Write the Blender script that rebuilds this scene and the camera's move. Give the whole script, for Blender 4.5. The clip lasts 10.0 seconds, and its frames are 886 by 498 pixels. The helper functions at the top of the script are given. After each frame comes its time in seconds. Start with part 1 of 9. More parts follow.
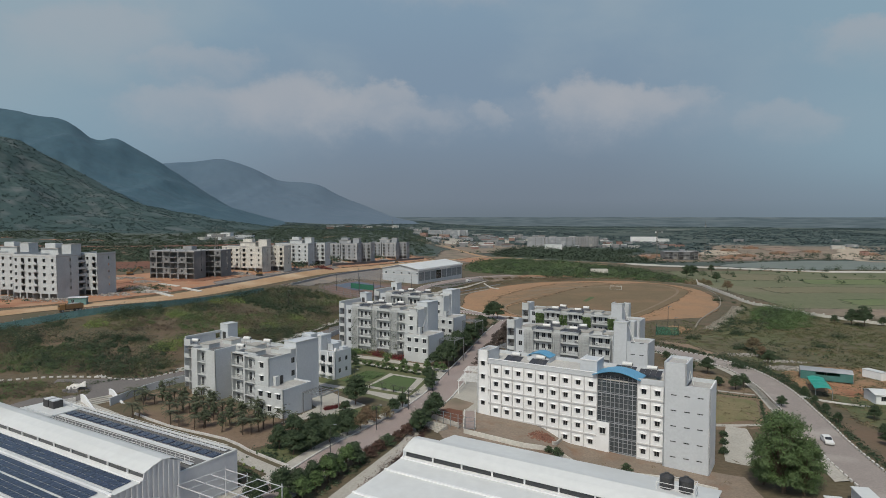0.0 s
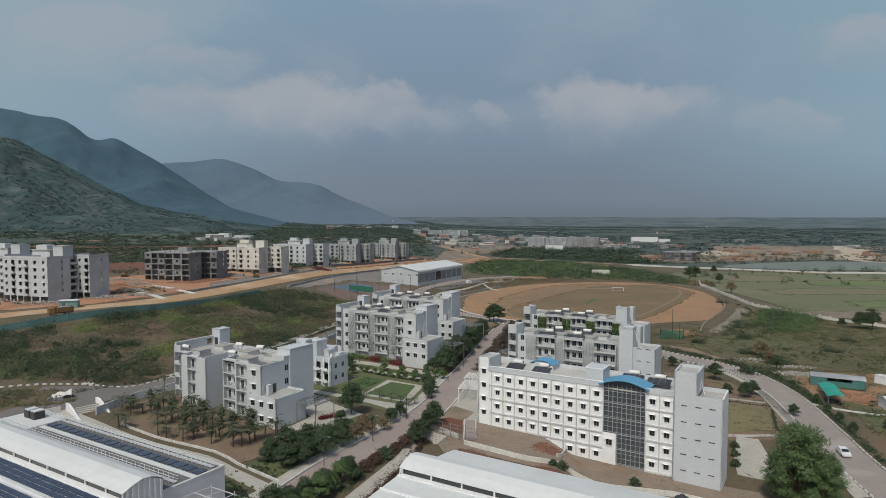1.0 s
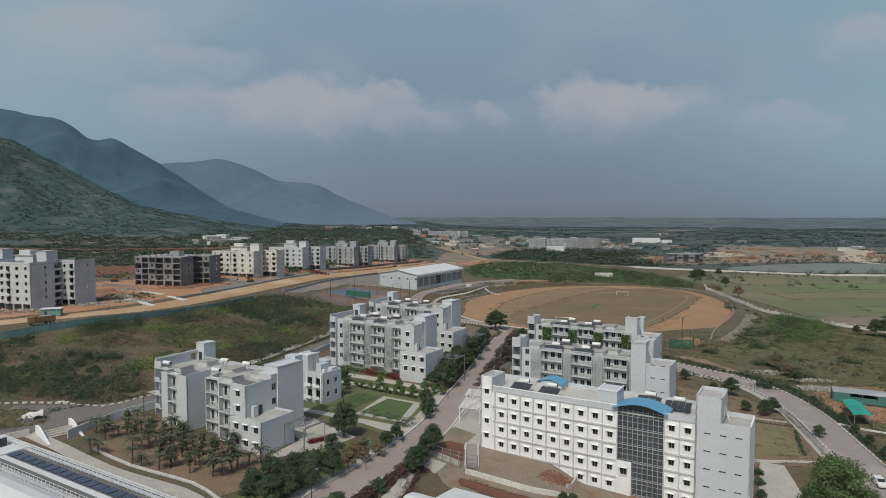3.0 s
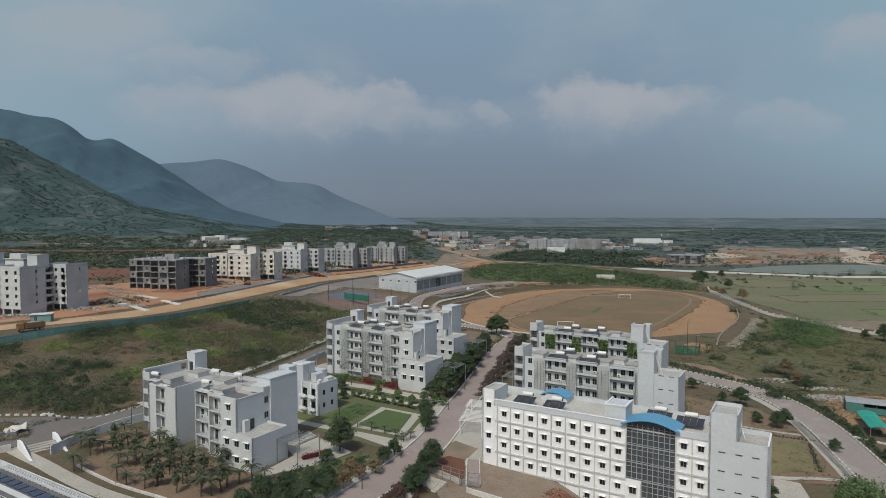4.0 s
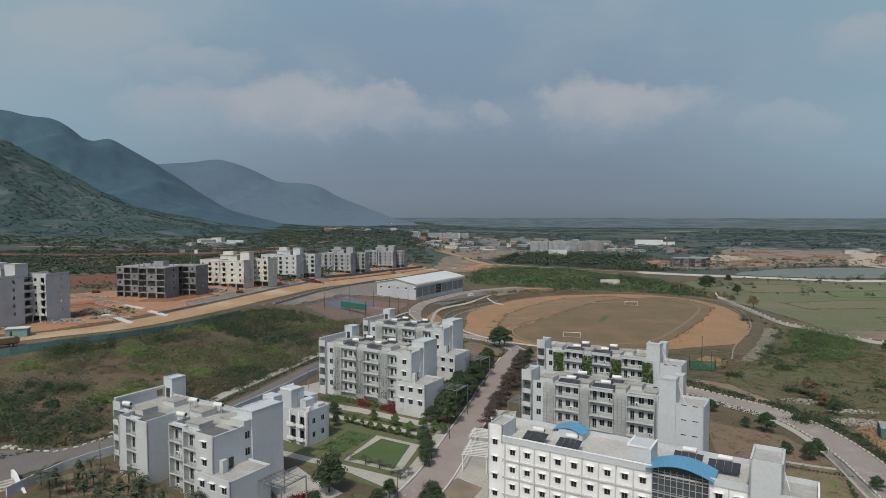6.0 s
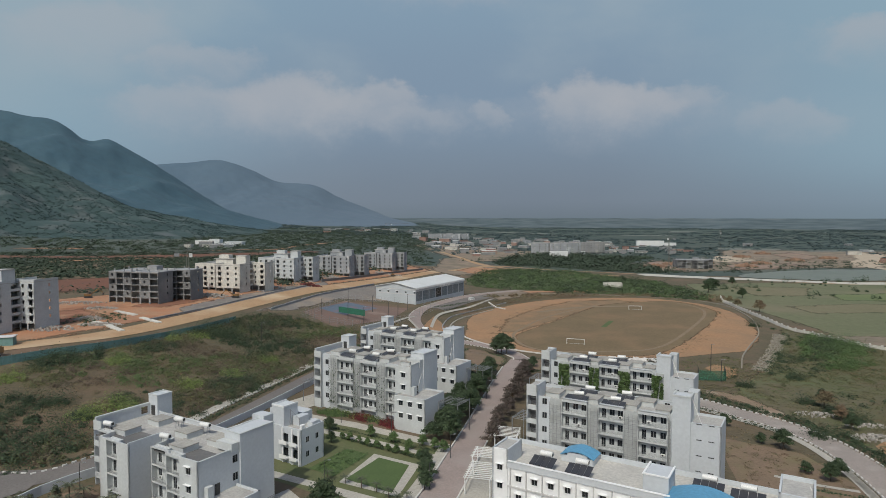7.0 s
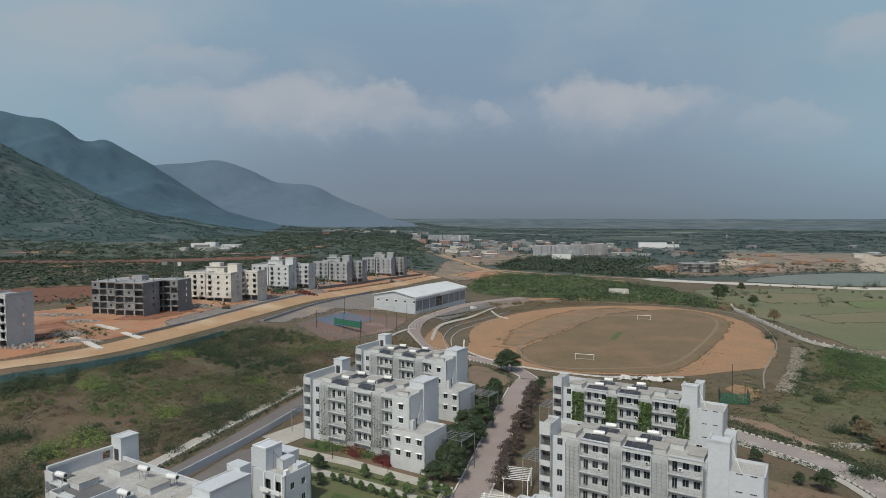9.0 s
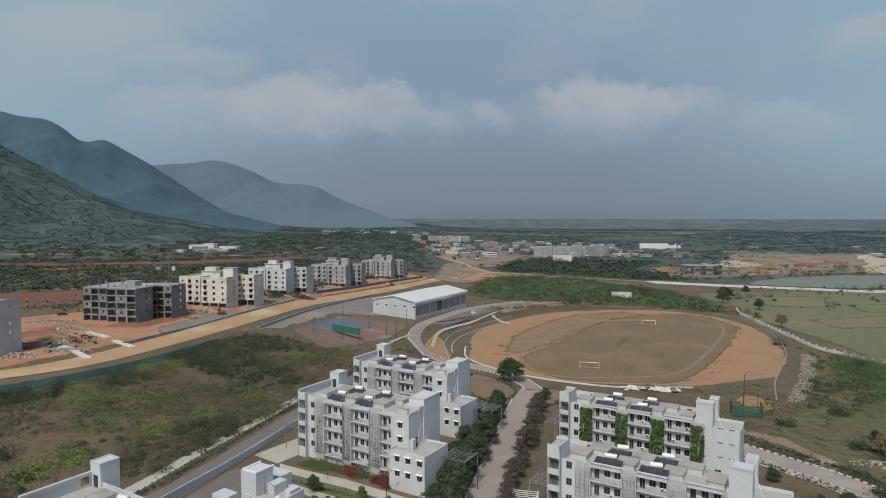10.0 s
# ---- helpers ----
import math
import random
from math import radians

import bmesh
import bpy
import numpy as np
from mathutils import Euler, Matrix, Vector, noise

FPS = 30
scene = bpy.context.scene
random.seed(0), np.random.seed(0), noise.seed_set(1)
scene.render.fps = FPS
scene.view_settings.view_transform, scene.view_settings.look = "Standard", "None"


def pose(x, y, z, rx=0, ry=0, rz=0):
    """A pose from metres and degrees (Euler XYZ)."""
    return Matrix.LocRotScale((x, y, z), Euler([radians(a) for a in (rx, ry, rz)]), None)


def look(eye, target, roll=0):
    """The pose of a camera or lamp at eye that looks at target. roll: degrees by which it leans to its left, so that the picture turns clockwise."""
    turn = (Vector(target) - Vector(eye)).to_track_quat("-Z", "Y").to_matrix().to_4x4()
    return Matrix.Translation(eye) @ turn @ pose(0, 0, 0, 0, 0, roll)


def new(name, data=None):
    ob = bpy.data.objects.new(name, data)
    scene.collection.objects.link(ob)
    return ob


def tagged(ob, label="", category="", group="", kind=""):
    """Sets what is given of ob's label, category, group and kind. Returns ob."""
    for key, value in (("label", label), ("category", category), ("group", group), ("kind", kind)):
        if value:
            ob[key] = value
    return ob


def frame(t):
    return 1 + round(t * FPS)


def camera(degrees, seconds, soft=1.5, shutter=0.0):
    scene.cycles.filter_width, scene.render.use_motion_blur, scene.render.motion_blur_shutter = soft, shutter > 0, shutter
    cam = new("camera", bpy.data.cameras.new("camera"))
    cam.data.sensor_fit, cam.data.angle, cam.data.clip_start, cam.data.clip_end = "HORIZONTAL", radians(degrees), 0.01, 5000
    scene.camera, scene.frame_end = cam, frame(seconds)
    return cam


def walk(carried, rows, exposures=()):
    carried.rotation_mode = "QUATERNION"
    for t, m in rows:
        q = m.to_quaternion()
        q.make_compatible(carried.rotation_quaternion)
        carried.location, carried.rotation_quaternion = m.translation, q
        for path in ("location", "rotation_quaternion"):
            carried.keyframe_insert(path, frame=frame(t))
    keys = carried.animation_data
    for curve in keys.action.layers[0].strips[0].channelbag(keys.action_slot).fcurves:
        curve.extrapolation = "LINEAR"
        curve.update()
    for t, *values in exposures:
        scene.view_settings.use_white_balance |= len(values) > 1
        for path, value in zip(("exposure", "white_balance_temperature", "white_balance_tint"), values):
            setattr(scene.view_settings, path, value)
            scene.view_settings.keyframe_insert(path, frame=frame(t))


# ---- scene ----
cam = camera(71.0, 10.0, soft=0.75)
PITCH = -2.97
PATH = [
    (0.0, 0.00, 0.00, 48.00),
    (0.5, 0.08, 2.99, 48.18),
    (1.0, 0.14, 5.81, 48.43),
    (1.5, 0.19, 8.53, 48.74),
    (2.0, 0.23, 11.21, 49.13),
    (2.5, 0.25, 13.91, 49.57),
    (4.0, 0.25, 22.49, 51.22),
    (4.5, 0.22, 25.61, 51.87),
    (5.0, 0.18, 28.88, 52.56),
    (5.5, 0.13, 32.32, 53.28),
    (7.0, -0.11, 43.51, 55.63),
    (7.5, -0.21, 47.46, 56.46),
    (8.0, -0.33, 51.48, 57.31),
    (8.5, -0.46, 55.51, 58.17),
    (9.0, -0.60, 59.50, 59.04),
    (9.5, -0.75, 63.39, 59.91),
    (10.0, -0.92, 67.11, 60.79),
]
walk(cam, [(t, pose(x, y, z, 90 + PITCH, 0, 0)) for t, x, y, z in PATH], [(0.0, -0.06), (5.0, -0.02), (8.0, 0.04), (10.0, 0.1)])
# ---- light ----
SUN_AZ, SUN_EL = radians(202), radians(52)   # clockwise from +y, height
world = bpy.data.worlds.new("world")
scene.world = world
world.use_nodes = True
wt = world.node_tree
sky = wt.nodes.new("ShaderNodeTexSky")
sky.sky_type, sky.sun_disc = "NISHITA", False
sky.sun_elevation, sky.sun_rotation = SUN_EL, SUN_AZ
sky.dust_density, sky.air_density, sky.ozone_density = 3.0, 1.2, 1.5
wt.links.new(sky.outputs[0], wt.nodes["Background"].inputs[0])
wt.nodes["Background"].inputs[1].default_value = 0.1
sun_data = bpy.data.lights.new("sun", "SUN")
sun_data.energy, sun_data.angle, sun_data.color = 2.2, radians(1.2), (0.985, 0.97, 0.86)
sun = new("sun", sun_data)
to_sun = Vector((math.sin(SUN_AZ) * math.cos(SUN_EL), math.cos(SUN_AZ) * math.cos(SUN_EL), math.sin(SUN_EL)))
sun.matrix_world = look(to_sun * 300, (0, 0, 0))
scene.view_settings.exposure = 0.0

# ---- materials ----
MATS = {}


def material(name, a, b=None, size=1.0, rough=0.85, bump=0.0, grain=None, metal=0.0, island=0.0, obj_random=0.0, spread=0.5, stains=None, coords="Object", speck=1.1):
    """Two tones mixed at size metres and finer grain, with a third stain tone at a wider scale."""
    m = bpy.data.materials.new(name)
    m.use_nodes = True
    nt = m.node_tree
    n, l = nt.nodes, nt.links
    bs = n["Principled BSDF"]
    bs.inputs["Roughness"].default_value, bs.inputs["Metallic"].default_value = rough, metal
    b = b or tuple(c * 0.82 for c in a)
    if coords == "Object":
        pos = n.new("ShaderNodeTexCoord").outputs["Object"]
    else:
        pos = n.new("ShaderNodeNewGeometry").outputs["Position"]

    def noise_at(metres, detail=4.0):
        t = n.new("ShaderNodeTexNoise")
        t.inputs["Scale"].default_value, t.inputs["Detail"].default_value = 1.0 / metres, detail
        l.new(pos, t.inputs["Vector"])
        return t.outputs["Fac"]

    def ramp(fac, lo, hi):
        r = n.new("ShaderNodeMapRange")
        r.inputs[1].default_value, r.inputs[2].default_value = lo, hi
        l.new(fac, r.inputs[0])
        return r.outputs[0]

    def mix(fac, c1, c2):
        x = n.new("ShaderNodeMix")
        x.data_type = "RGBA"
        for k, c in ((6, c1), (7, c2)):
            if isinstance(c, tuple):
                x.inputs[k].default_value = (*c, 1)
            else:
                l.new(c, x.inputs[k])
        l.new(fac, x.inputs[0])
        return x.outputs[2]

    coarse = noise_at(size)
    col = mix(ramp(coarse, 0.5 - spread * 0.4, 0.5 + spread * 0.4), a, b)
    fine = noise_at(grain or size * 0.12, 3.0)
    col = mix(ramp(fine, 0.3, speck), col, tuple(c * 0.6 for c in b))
    if stains:
        col = mix(ramp(noise_at(stains[1]), 0.52, 0.72), col, stains[0])
    if island or obj_random:
        src = n.new("ShaderNodeNewGeometry").outputs["Random Per Island"] if island else n.new("ShaderNodeObjectInfo").outputs["Random"]
        k = island or obj_random
        hsv = n.new("ShaderNodeHueSaturation")
        v = n.new("ShaderNodeMapRange")
        v.inputs[3].default_value, v.inputs[4].default_value = 1 - k, 1 + k
        l.new(src, v.inputs[0])
        l.new(v.outputs[0], hsv.inputs["Value"])
        l.new(col, hsv.inputs["Color"])
        col = hsv.outputs[0]
    l.new(col, bs.inputs["Base Color"])
    if bump:
        bn = n.new("ShaderNodeBump")
        bn.inputs["Strength"].default_value, bn.inputs["Distance"].default_value = 0.6, bump
        l.new(fine, bn.inputs["Height"])
        l.new(bn.outputs[0], bs.inputs["Normal"])
    MATS[name] = m
    return m


def glass(name, tint, rough=0.08):
    m = material(name, tint, tuple(c * 0.8 for c in tint), 3.0, rough)
    m.node_tree.nodes["Principled BSDF"].inputs["Specular IOR Level"].default_value = 0.7
    return m


M_SCRUB = material("scrub_ground", (0.15, 0.108, 0.07), (0.098, 0.088, 0.048), 9, 0.95, 0.25, 1.0, stains=((0.165, 0.108, 0.07), 30), coords="w")
M_DIRT = material("orange_dirt", (0.43, 0.185, 0.09), (0.4, 0.25, 0.155), 10, 0.95, 0.1, 0.9, stains=((0.24, 0.1, 0.055), 18), coords="w")
M_TRACKDIRT = material("haul_road_dirt", (0.46, 0.31, 0.18), (0.42, 0.26, 0.14), 9, 0.95, 0.05, 0.8, stains=((0.5, 0.38, 0.25), 30), coords="w")
M_REDSOIL = material("red_soil", (0.19, 0.075, 0.042), (0.15, 0.07, 0.045), 18, 0.95, 0.1, 1.4, coords="w")
M_FIELDDIRT = material("field_dirt", (0.4, 0.22, 0.112), (0.32, 0.2, 0.112), 14, 0.95, 0.02, 1.0, stains=((0.26, 0.165, 0.098), 20), coords="w")
M_FIELDGRASS = material("dry_field_grass", (0.205, 0.143, 0.078), (0.16, 0.118, 0.062), 16, 0.95, 0.03, 1.0, stains=((0.24, 0.15, 0.085), 40), coords="w")
M_LINE = material("worn_track_line", (0.27, 0.2, 0.13), (0.22, 0.165, 0.105), 4, 0.95, 0, 0.5, coords="w")
M_LAWN = material("mown_lawn", (0.088, 0.132, 0.043), (0.074, 0.115, 0.038), 6, 0.95, 0.03, 0.3, coords="w")
M_GARDEN = material("garden_grass", (0.105, 0.135, 0.05), (0.14, 0.14, 0.068), 5, 0.95, 0.06, 0.5, coords="w")
M_SOIL = material("brown_soil", (0.245, 0.17, 0.115), (0.19, 0.135, 0.09), 5, 0.95, 0.06, 0.5, stains=((0.17, 0.145, 0.075), 9), coords="w")
M_PAVE = material("pink_brick_paving", (0.36, 0.29, 0.262), (0.315, 0.255, 0.232), 5, 0.9, 0.01, 0.35, stains=((0.33, 0.285, 0.26), 13), coords="w")
M_ASPHALT = material("grey_asphalt", (0.19, 0.172, 0.158), (0.158, 0.145, 0.135), 7, 0.9, 0.01, 0.4, stains=((0.225, 0.2, 0.18), 14), coords="w")
M_CONCPATH = material("pale_concrete_path", (0.5, 0.47, 0.41), (0.42, 0.395, 0.345), 3, 0.9, 0.01, 0.4, coords="w")
M_PADDY = material("green_meadow", (0.165, 0.165, 0.092), (0.135, 0.15, 0.075), 30, 0.95, 0.05, 3.0, stains=((0.2, 0.165, 0.108), 60), coords="w")
# far plain: the blue cast of haze is put into its base colour
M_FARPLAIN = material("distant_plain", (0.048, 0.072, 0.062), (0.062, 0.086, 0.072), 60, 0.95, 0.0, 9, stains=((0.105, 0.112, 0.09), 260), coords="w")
M_SAND = material("pale_sand_bank", (0.5, 0.42, 0.32), (0.43, 0.35, 0.26), 12, 0.95, 0.02, 1.5, coords="w")
M_PALEFIELD = material("pale_far_field", (0.2, 0.21, 0.18), (0.16, 0.178, 0.155), 40, 0.95, 0, 8, coords="w")
M_BANK = material("white_sand_bank", (0.6, 0.57, 0.5), (0.52, 0.49, 0.43), 12, 0.95, 0.02, 1.5, coords="w")
M_WATER = material("grey_pond_water", (0.19, 0.205, 0.16), (0.165, 0.182, 0.145), 40, 0.5, 0.0, 6, coords="w")
M_WHITE = material("white_wall_paint", (0.81, 0.815, 0.81), (0.78, 0.785, 0.785), 4.0, 0.8, 0, 0.5, stains=((0.72, 0.72, 0.715), 6), speck=3.0)
M_GREYPAINT = material("pale_grey_wall_paint", (0.555, 0.583, 0.605), (0.525, 0.552, 0.575), 4.0, 0.8, 0, 0.5, stains=((0.49, 0.515, 0.54), 6), speck=2.2)
M_MIDGREY = material("grey_band_paint", (0.58, 0.575, 0.565), (0.53, 0.525, 0.52), 3.0, 0.8, 0, 0.4, speck=2.0)
M_ROOFSLAB = material("weathered_roof_screed", (0.5, 0.485, 0.455), (0.39, 0.38, 0.36), 3.0, 0.9, 0.01, 0.4, stains=((0.29, 0.28, 0.265), 5))
M_PALEROOF = material("pale_roof_screed", (0.6, 0.575, 0.52), (0.5, 0.48, 0.44), 4.0, 0.9, 0.01, 0.5, stains=((0.4, 0.385, 0.36), 6))
M_TRELLIS = material("weathered_grey_wall", (0.47, 0.485, 0.48), (0.41, 0.425, 0.42), 3.0, 0.85, 0, 0.5, stains=((0.34, 0.35, 0.335), 3), speck=1.6)
M_CAP = material("beige_concrete_cap", (0.43, 0.41, 0.365), (0.36, 0.345, 0.31), 2.0, 0.9, 0.01, 0.4, stains=((0.28, 0.27, 0.25), 4))
M_DARKROOF_SHADE = material("dark_roof_pond", (0.12, 0.12, 0.118), (0.17, 0.165, 0.16), 3.0, 0.8, 0, 0.5)
M_METALROOF = material("white_metal_roofing", (0.66, 0.672, 0.655), (0.62, 0.632, 0.618), 12, 0.5, 0, 1.2, stains=((0.56, 0.565, 0.545), 9), speck=2.6)
M_CLAD = material("pale_grey_cladding", (0.66, 0.67, 0.68), (0.6, 0.61, 0.62), 6, 0.55, 0, 0.6, speck=2.5)
M_MULLION = material("silver_mullion", (0.36, 0.38, 0.4), None, 2, 0.45, speck=3.0)
M_STONEBANK = material("grey_brown_stones", (0.36, 0.325, 0.265), (0.27, 0.245, 0.2), 1.2, 0.95, island=0.3)
M_DARKGLASS = glass("dark_window_glass", (0.035, 0.04, 0.045))
M_CURTAIN = glass("tinted_curtain_glass", (0.085, 0.1, 0.11), 0.06)
M_FRAME = material("grey_metal_frame", (0.36, 0.37, 0.38), None, 2, 0.5, metal=0.4)
M_DARKMETAL = material("dark_metal", (0.09, 0.09, 0.09), None, 2, 0.55, metal=0.5)
M_BLUE = material("blue_roof_sheet", (0.11, 0.32, 0.5), (0.12, 0.34, 0.53), 3, 0.4, 0, 0.5)
M_PV = material("blue_black_solar_cells", (0.036, 0.05, 0.09), (0.044, 0.06, 0.105), 1.0, 0.25, obj_random=0.15)
M_COLLECTOR = material("black_solar_collector", (0.035, 0.037, 0.043), (0.06, 0.06, 0.065), 1.2, 0.35)
M_TANK = material("white_tank_enamel", (0.82, 0.82, 0.8), (0.7, 0.7, 0.68), 1.0, 0.4)
M_CONCRETE = material("raw_concrete", (0.335, 0.34, 0.345), (0.27, 0.275, 0.28), 5, 0.9, 0.01, 0.6, stains=((0.38, 0.36, 0.33), 9))
M_PALECONC = material("pale_plastered_wall", (0.68, 0.66, 0.6), (0.6, 0.58, 0.53), 5, 0.9, 0, 0.6, stains=((0.42, 0.4, 0.37), 9))
M_TEAL = material("teal_fence_sheet", (0.17, 0.31, 0.3), (0.13, 0.25, 0.245), 6, 0.6, 0, 1.0, obj_random=0.12)
M_GREENNET = material("green_net", (0.03, 0.16, 0.1), (0.025, 0.13, 0.085), 2, 0.8)
M_NET = material("fine_green_net", (0.03, 0.16, 0.1), (0.025, 0.13, 0.085), 2, 0.8)
M_NET.node_tree.nodes["Principled BSDF"].inputs["Alpha"].default_value = 0.5
M_TARP = material("turquoise_tarpaulin", (0.03, 0.36, 0.27), (0.025, 0.3, 0.23), 2, 0.5)
M_KERB = material("white_kerb_paint", (0.72, 0.7, 0.66), (0.55, 0.53, 0.5), 1.5, 0.85, 0, 0.3)
M_BARK = material("grey_brown_bark", (0.14, 0.1, 0.07), (0.1, 0.075, 0.055), 0.4, 0.95, 0.02)
M_LEAF = material("dark_green_leaves", (0.052, 0.083, 0.034), (0.037, 0.062, 0.026), 1.5, 0.75, island=0.35)
M_LEAFLIT = material("fresh_green_leaves", (0.1, 0.16, 0.05), (0.078, 0.128, 0.04), 1.5, 0.75, island=0.35)
M_LEAFDRY = material("olive_dry_leaves", (0.21, 0.155, 0.093), (0.145, 0.127, 0.065), 6, 0.85, island=0.18, stains=((0.165, 0.1, 0.064), 11), coords="w")
M_LEAFRED = material("crimson_shrub_leaves", (0.185, 0.03, 0.03), (0.13, 0.024, 0.024), 0.8, 0.8, island=0.35)
M_LEAFPLUM = material("bronze_leaves", (0.115, 0.08, 0.07), (0.08, 0.068, 0.052), 1.5, 0.8, island=0.4)
M_WOODS = material("wooded_plain_leaves", (0.056, 0.082, 0.048), (0.042, 0.064, 0.04), 30, 0.9, island=0.2, coords="w")
# far trees blued in the base colour to imitate haze
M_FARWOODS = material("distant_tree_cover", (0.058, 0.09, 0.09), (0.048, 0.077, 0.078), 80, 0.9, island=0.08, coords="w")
M_SITE = material("distant_bare_earth", (0.32, 0.24, 0.178), (0.19, 0.155, 0.112), 18, 0.95, 0, 5, stains=((0.14, 0.135, 0.085), 34), coords="w")
M_HOSTEL = material("hostel_off_white_paint", (0.545, 0.565, 0.562), (0.505, 0.525, 0.524), 4.0, 0.8, 0, 0.5, stains=((0.45, 0.465, 0.465), 5), speck=2.0)
M_RUST = material("ochre_construction_paint", (0.3, 0.17, 0.06), (0.22, 0.12, 0.05), 1, 0.7)
M_RUBBLE = material("pale_rubble", (0.45, 0.42, 0.38), (0.33, 0.31, 0.28), 1.2, 0.95, island=0.3)

# ---- mesh tools ----


def box(bm, x0, x1, y0, y1, z0, z1):
    v = [bm.verts.new(c) for c in ((x0, y0, z0), (x1, y0, z0), (x1, y1, z0), (x0, y1, z0), (x0, y0, z1), (x1, y0, z1), (x1, y1, z1), (x0, y1, z1))]
    for q in ((0, 3, 2, 1), (4, 5, 6, 7), (0, 1, 5, 4), (1, 2, 6, 5), (2, 3, 7, 6), (3, 0, 4, 7)):
        bm.faces.new([v[k] for k in q])


def bar(bm, a, b, w, h=None):
    """A square bar from a to b."""
    a, b = Vector(a), Vector(b)
    d = (b - a).normalized()
    side = d.cross(Vector((0, 0, 1)) if abs(d.z) < 0.9 else Vector((1, 0, 0))).normalized()
    up = side.cross(d)
    h = h or w
    ring = [(side * sx * w / 2 + up * sy * h / 2) for sx, sy in ((-1, -1), (1, -1), (1, 1), (-1, 1))]
    va = [bm.verts.new(a + r) for r in ring]
    vb = [bm.verts.new(b + r) for r in ring]
    for k in range(4):
        bm.faces.new((va[k], va[(k + 1) % 4], vb[(k + 1) % 4], vb[k]))
    bm.faces.new(va[::-1]), bm.faces.new(vb)


def rod(bm, a, b, r0, r1=None, sides=8):
    a, b = Vector(a), Vector(b)
    r1 = r0 if r1 is None else r1
    d = (b - a).normalized()
    side = d.cross(Vector((0, 0, 1)) if abs(d.z) < 0.9 else Vector((1, 0, 0))).normalized()
    up = side.cross(d)
    va, vb = [], []
    for k in range(sides):
        t = 2 * math.pi * k / sides
        o = side * math.cos(t) + up * math.sin(t)
        va.append(bm.verts.new(a + o * r0)), vb.append(bm.verts.new(b + o * r1))
    for k in range(sides):
        bm.faces.new((va[k], va[(k + 1) % sides], vb[(k + 1) % sides], vb[k]))
    bm.faces.new(va[::-1]), bm.faces.new(vb)


def mesh_of(name, bm, mat):
    me = bpy.data.meshes.new(name)
    bmesh.ops.recalc_face_normals(bm, faces=bm.faces)
    bm.to_mesh(me)
    bm.free()
    me.materials.append(mat)
    return me


def part(name, bm, mat, parent=None, label="", at=None):
    """One mesh object under a thing; bm may be a finished mesh to share."""
    me = bm if isinstance(bm, bpy.types.Mesh) else mesh_of(name, bm, mat)
    ob = new(name, me)
    ob.parent = parent
    if at is not None:
        ob.matrix_local = at if isinstance(at, Matrix) else Matrix.Translation(at)
    return tagged(ob, label) if label else ob


def thing(name, m, label, category, group="", kind=""):
    ob = new(name)
    ob.matrix_world = m
    ob.empty_display_size = 0.5
    return tagged(ob, label, category, group, kind)


def boxes(*list_of):
    bm = bmesh.new()
    for b in list_of:
        box(bm, *b)
    return bm


def holed(bm, s0, s1, z0, z1, y0, y1, holes):
    """A wall along x from s0 to s1, y0 to y1 thick, with rectangular openings (a, b, c, d) cut through it: one closed skin."""
    xs = [x for x in sorted({s0, s1, *[h[0] for h in holes], *[h[1] for h in holes]}) if s0 <= x <= s1]
    zs = [z for z in sorted({z0, z1, *[h[2] for h in holes], *[h[3] for h in holes]}) if z0 <= z <= z1]
    nx, nz = len(xs) - 1, len(zs) - 1
    verts = {}

    def at(i, j, k):
        if (i, j, k) not in verts:
            verts[i, j, k] = bm.verts.new((xs[i], (y0, y1)[k], zs[j]))
        return verts[i, j, k]

    def solid(i, j):
        if not (0 <= i < nx and 0 <= j < nz):
            return False
        mx, mz = (xs[i] + xs[i + 1]) / 2, (zs[j] + zs[j + 1]) / 2
        return not any(h[0] < mx < h[1] and h[2] < mz < h[3] for h in holes)

    for i in range(nx):
        for j in range(nz):
            if not solid(i, j):
                continue
            bm.faces.new((at(i, j, 0), at(i + 1, j, 0), at(i + 1, j + 1, 0), at(i, j + 1, 0)))
            bm.faces.new((at(i, j, 1), at(i, j + 1, 1), at(i + 1, j + 1, 1), at(i + 1, j, 1)))
            for (ni, nj), (a, b) in (((i - 1, j), ((i, j), (i, j + 1))), ((i + 1, j), ((i + 1, j + 1), (i + 1, j))), ((i, j - 1), ((i + 1, j), (i, j))), ((i, j + 1), ((i, j + 1), (i + 1, j + 1)))):
                if not solid(ni, nj):
                    bm.faces.new((at(*a, 0), at(*b, 0), at(*b, 1), at(*a, 1)))


def vault(bm, u0, u1, prof, thick):
    """A sheet along x whose section is the line prof of (y, z), as one skin."""
    rows = [[bm.verts.new((u, y, z - t)) for y, z in prof] for u, t in ((u0, 0), (u1, 0), (u1, thick), (u0, thick))]
    n = len(prof)
    for a, b in zip(rows, rows[1:] + rows[:1]):
        for k in range(n - 1):
            bm.faces.new((a[k], b[k], b[k + 1], a[k + 1]))
    bm.faces.new([r[0] for r in rows]), bm.faces.new([r[-1] for r in rows[::-1]])


# ---- ground ----


def smooth(a, b, x):
    k = min(1.0, max(0.0, (x - a) / (b - a)))
    return k * k * (3 - 2 * k)


def oval(x, y, a=108.0, b=70.0):
    dx, dy = x - 93, y - 392
    return math.hypot((dx + dy) * 0.7071 / a, (dx - dy) * 0.7071 / b)


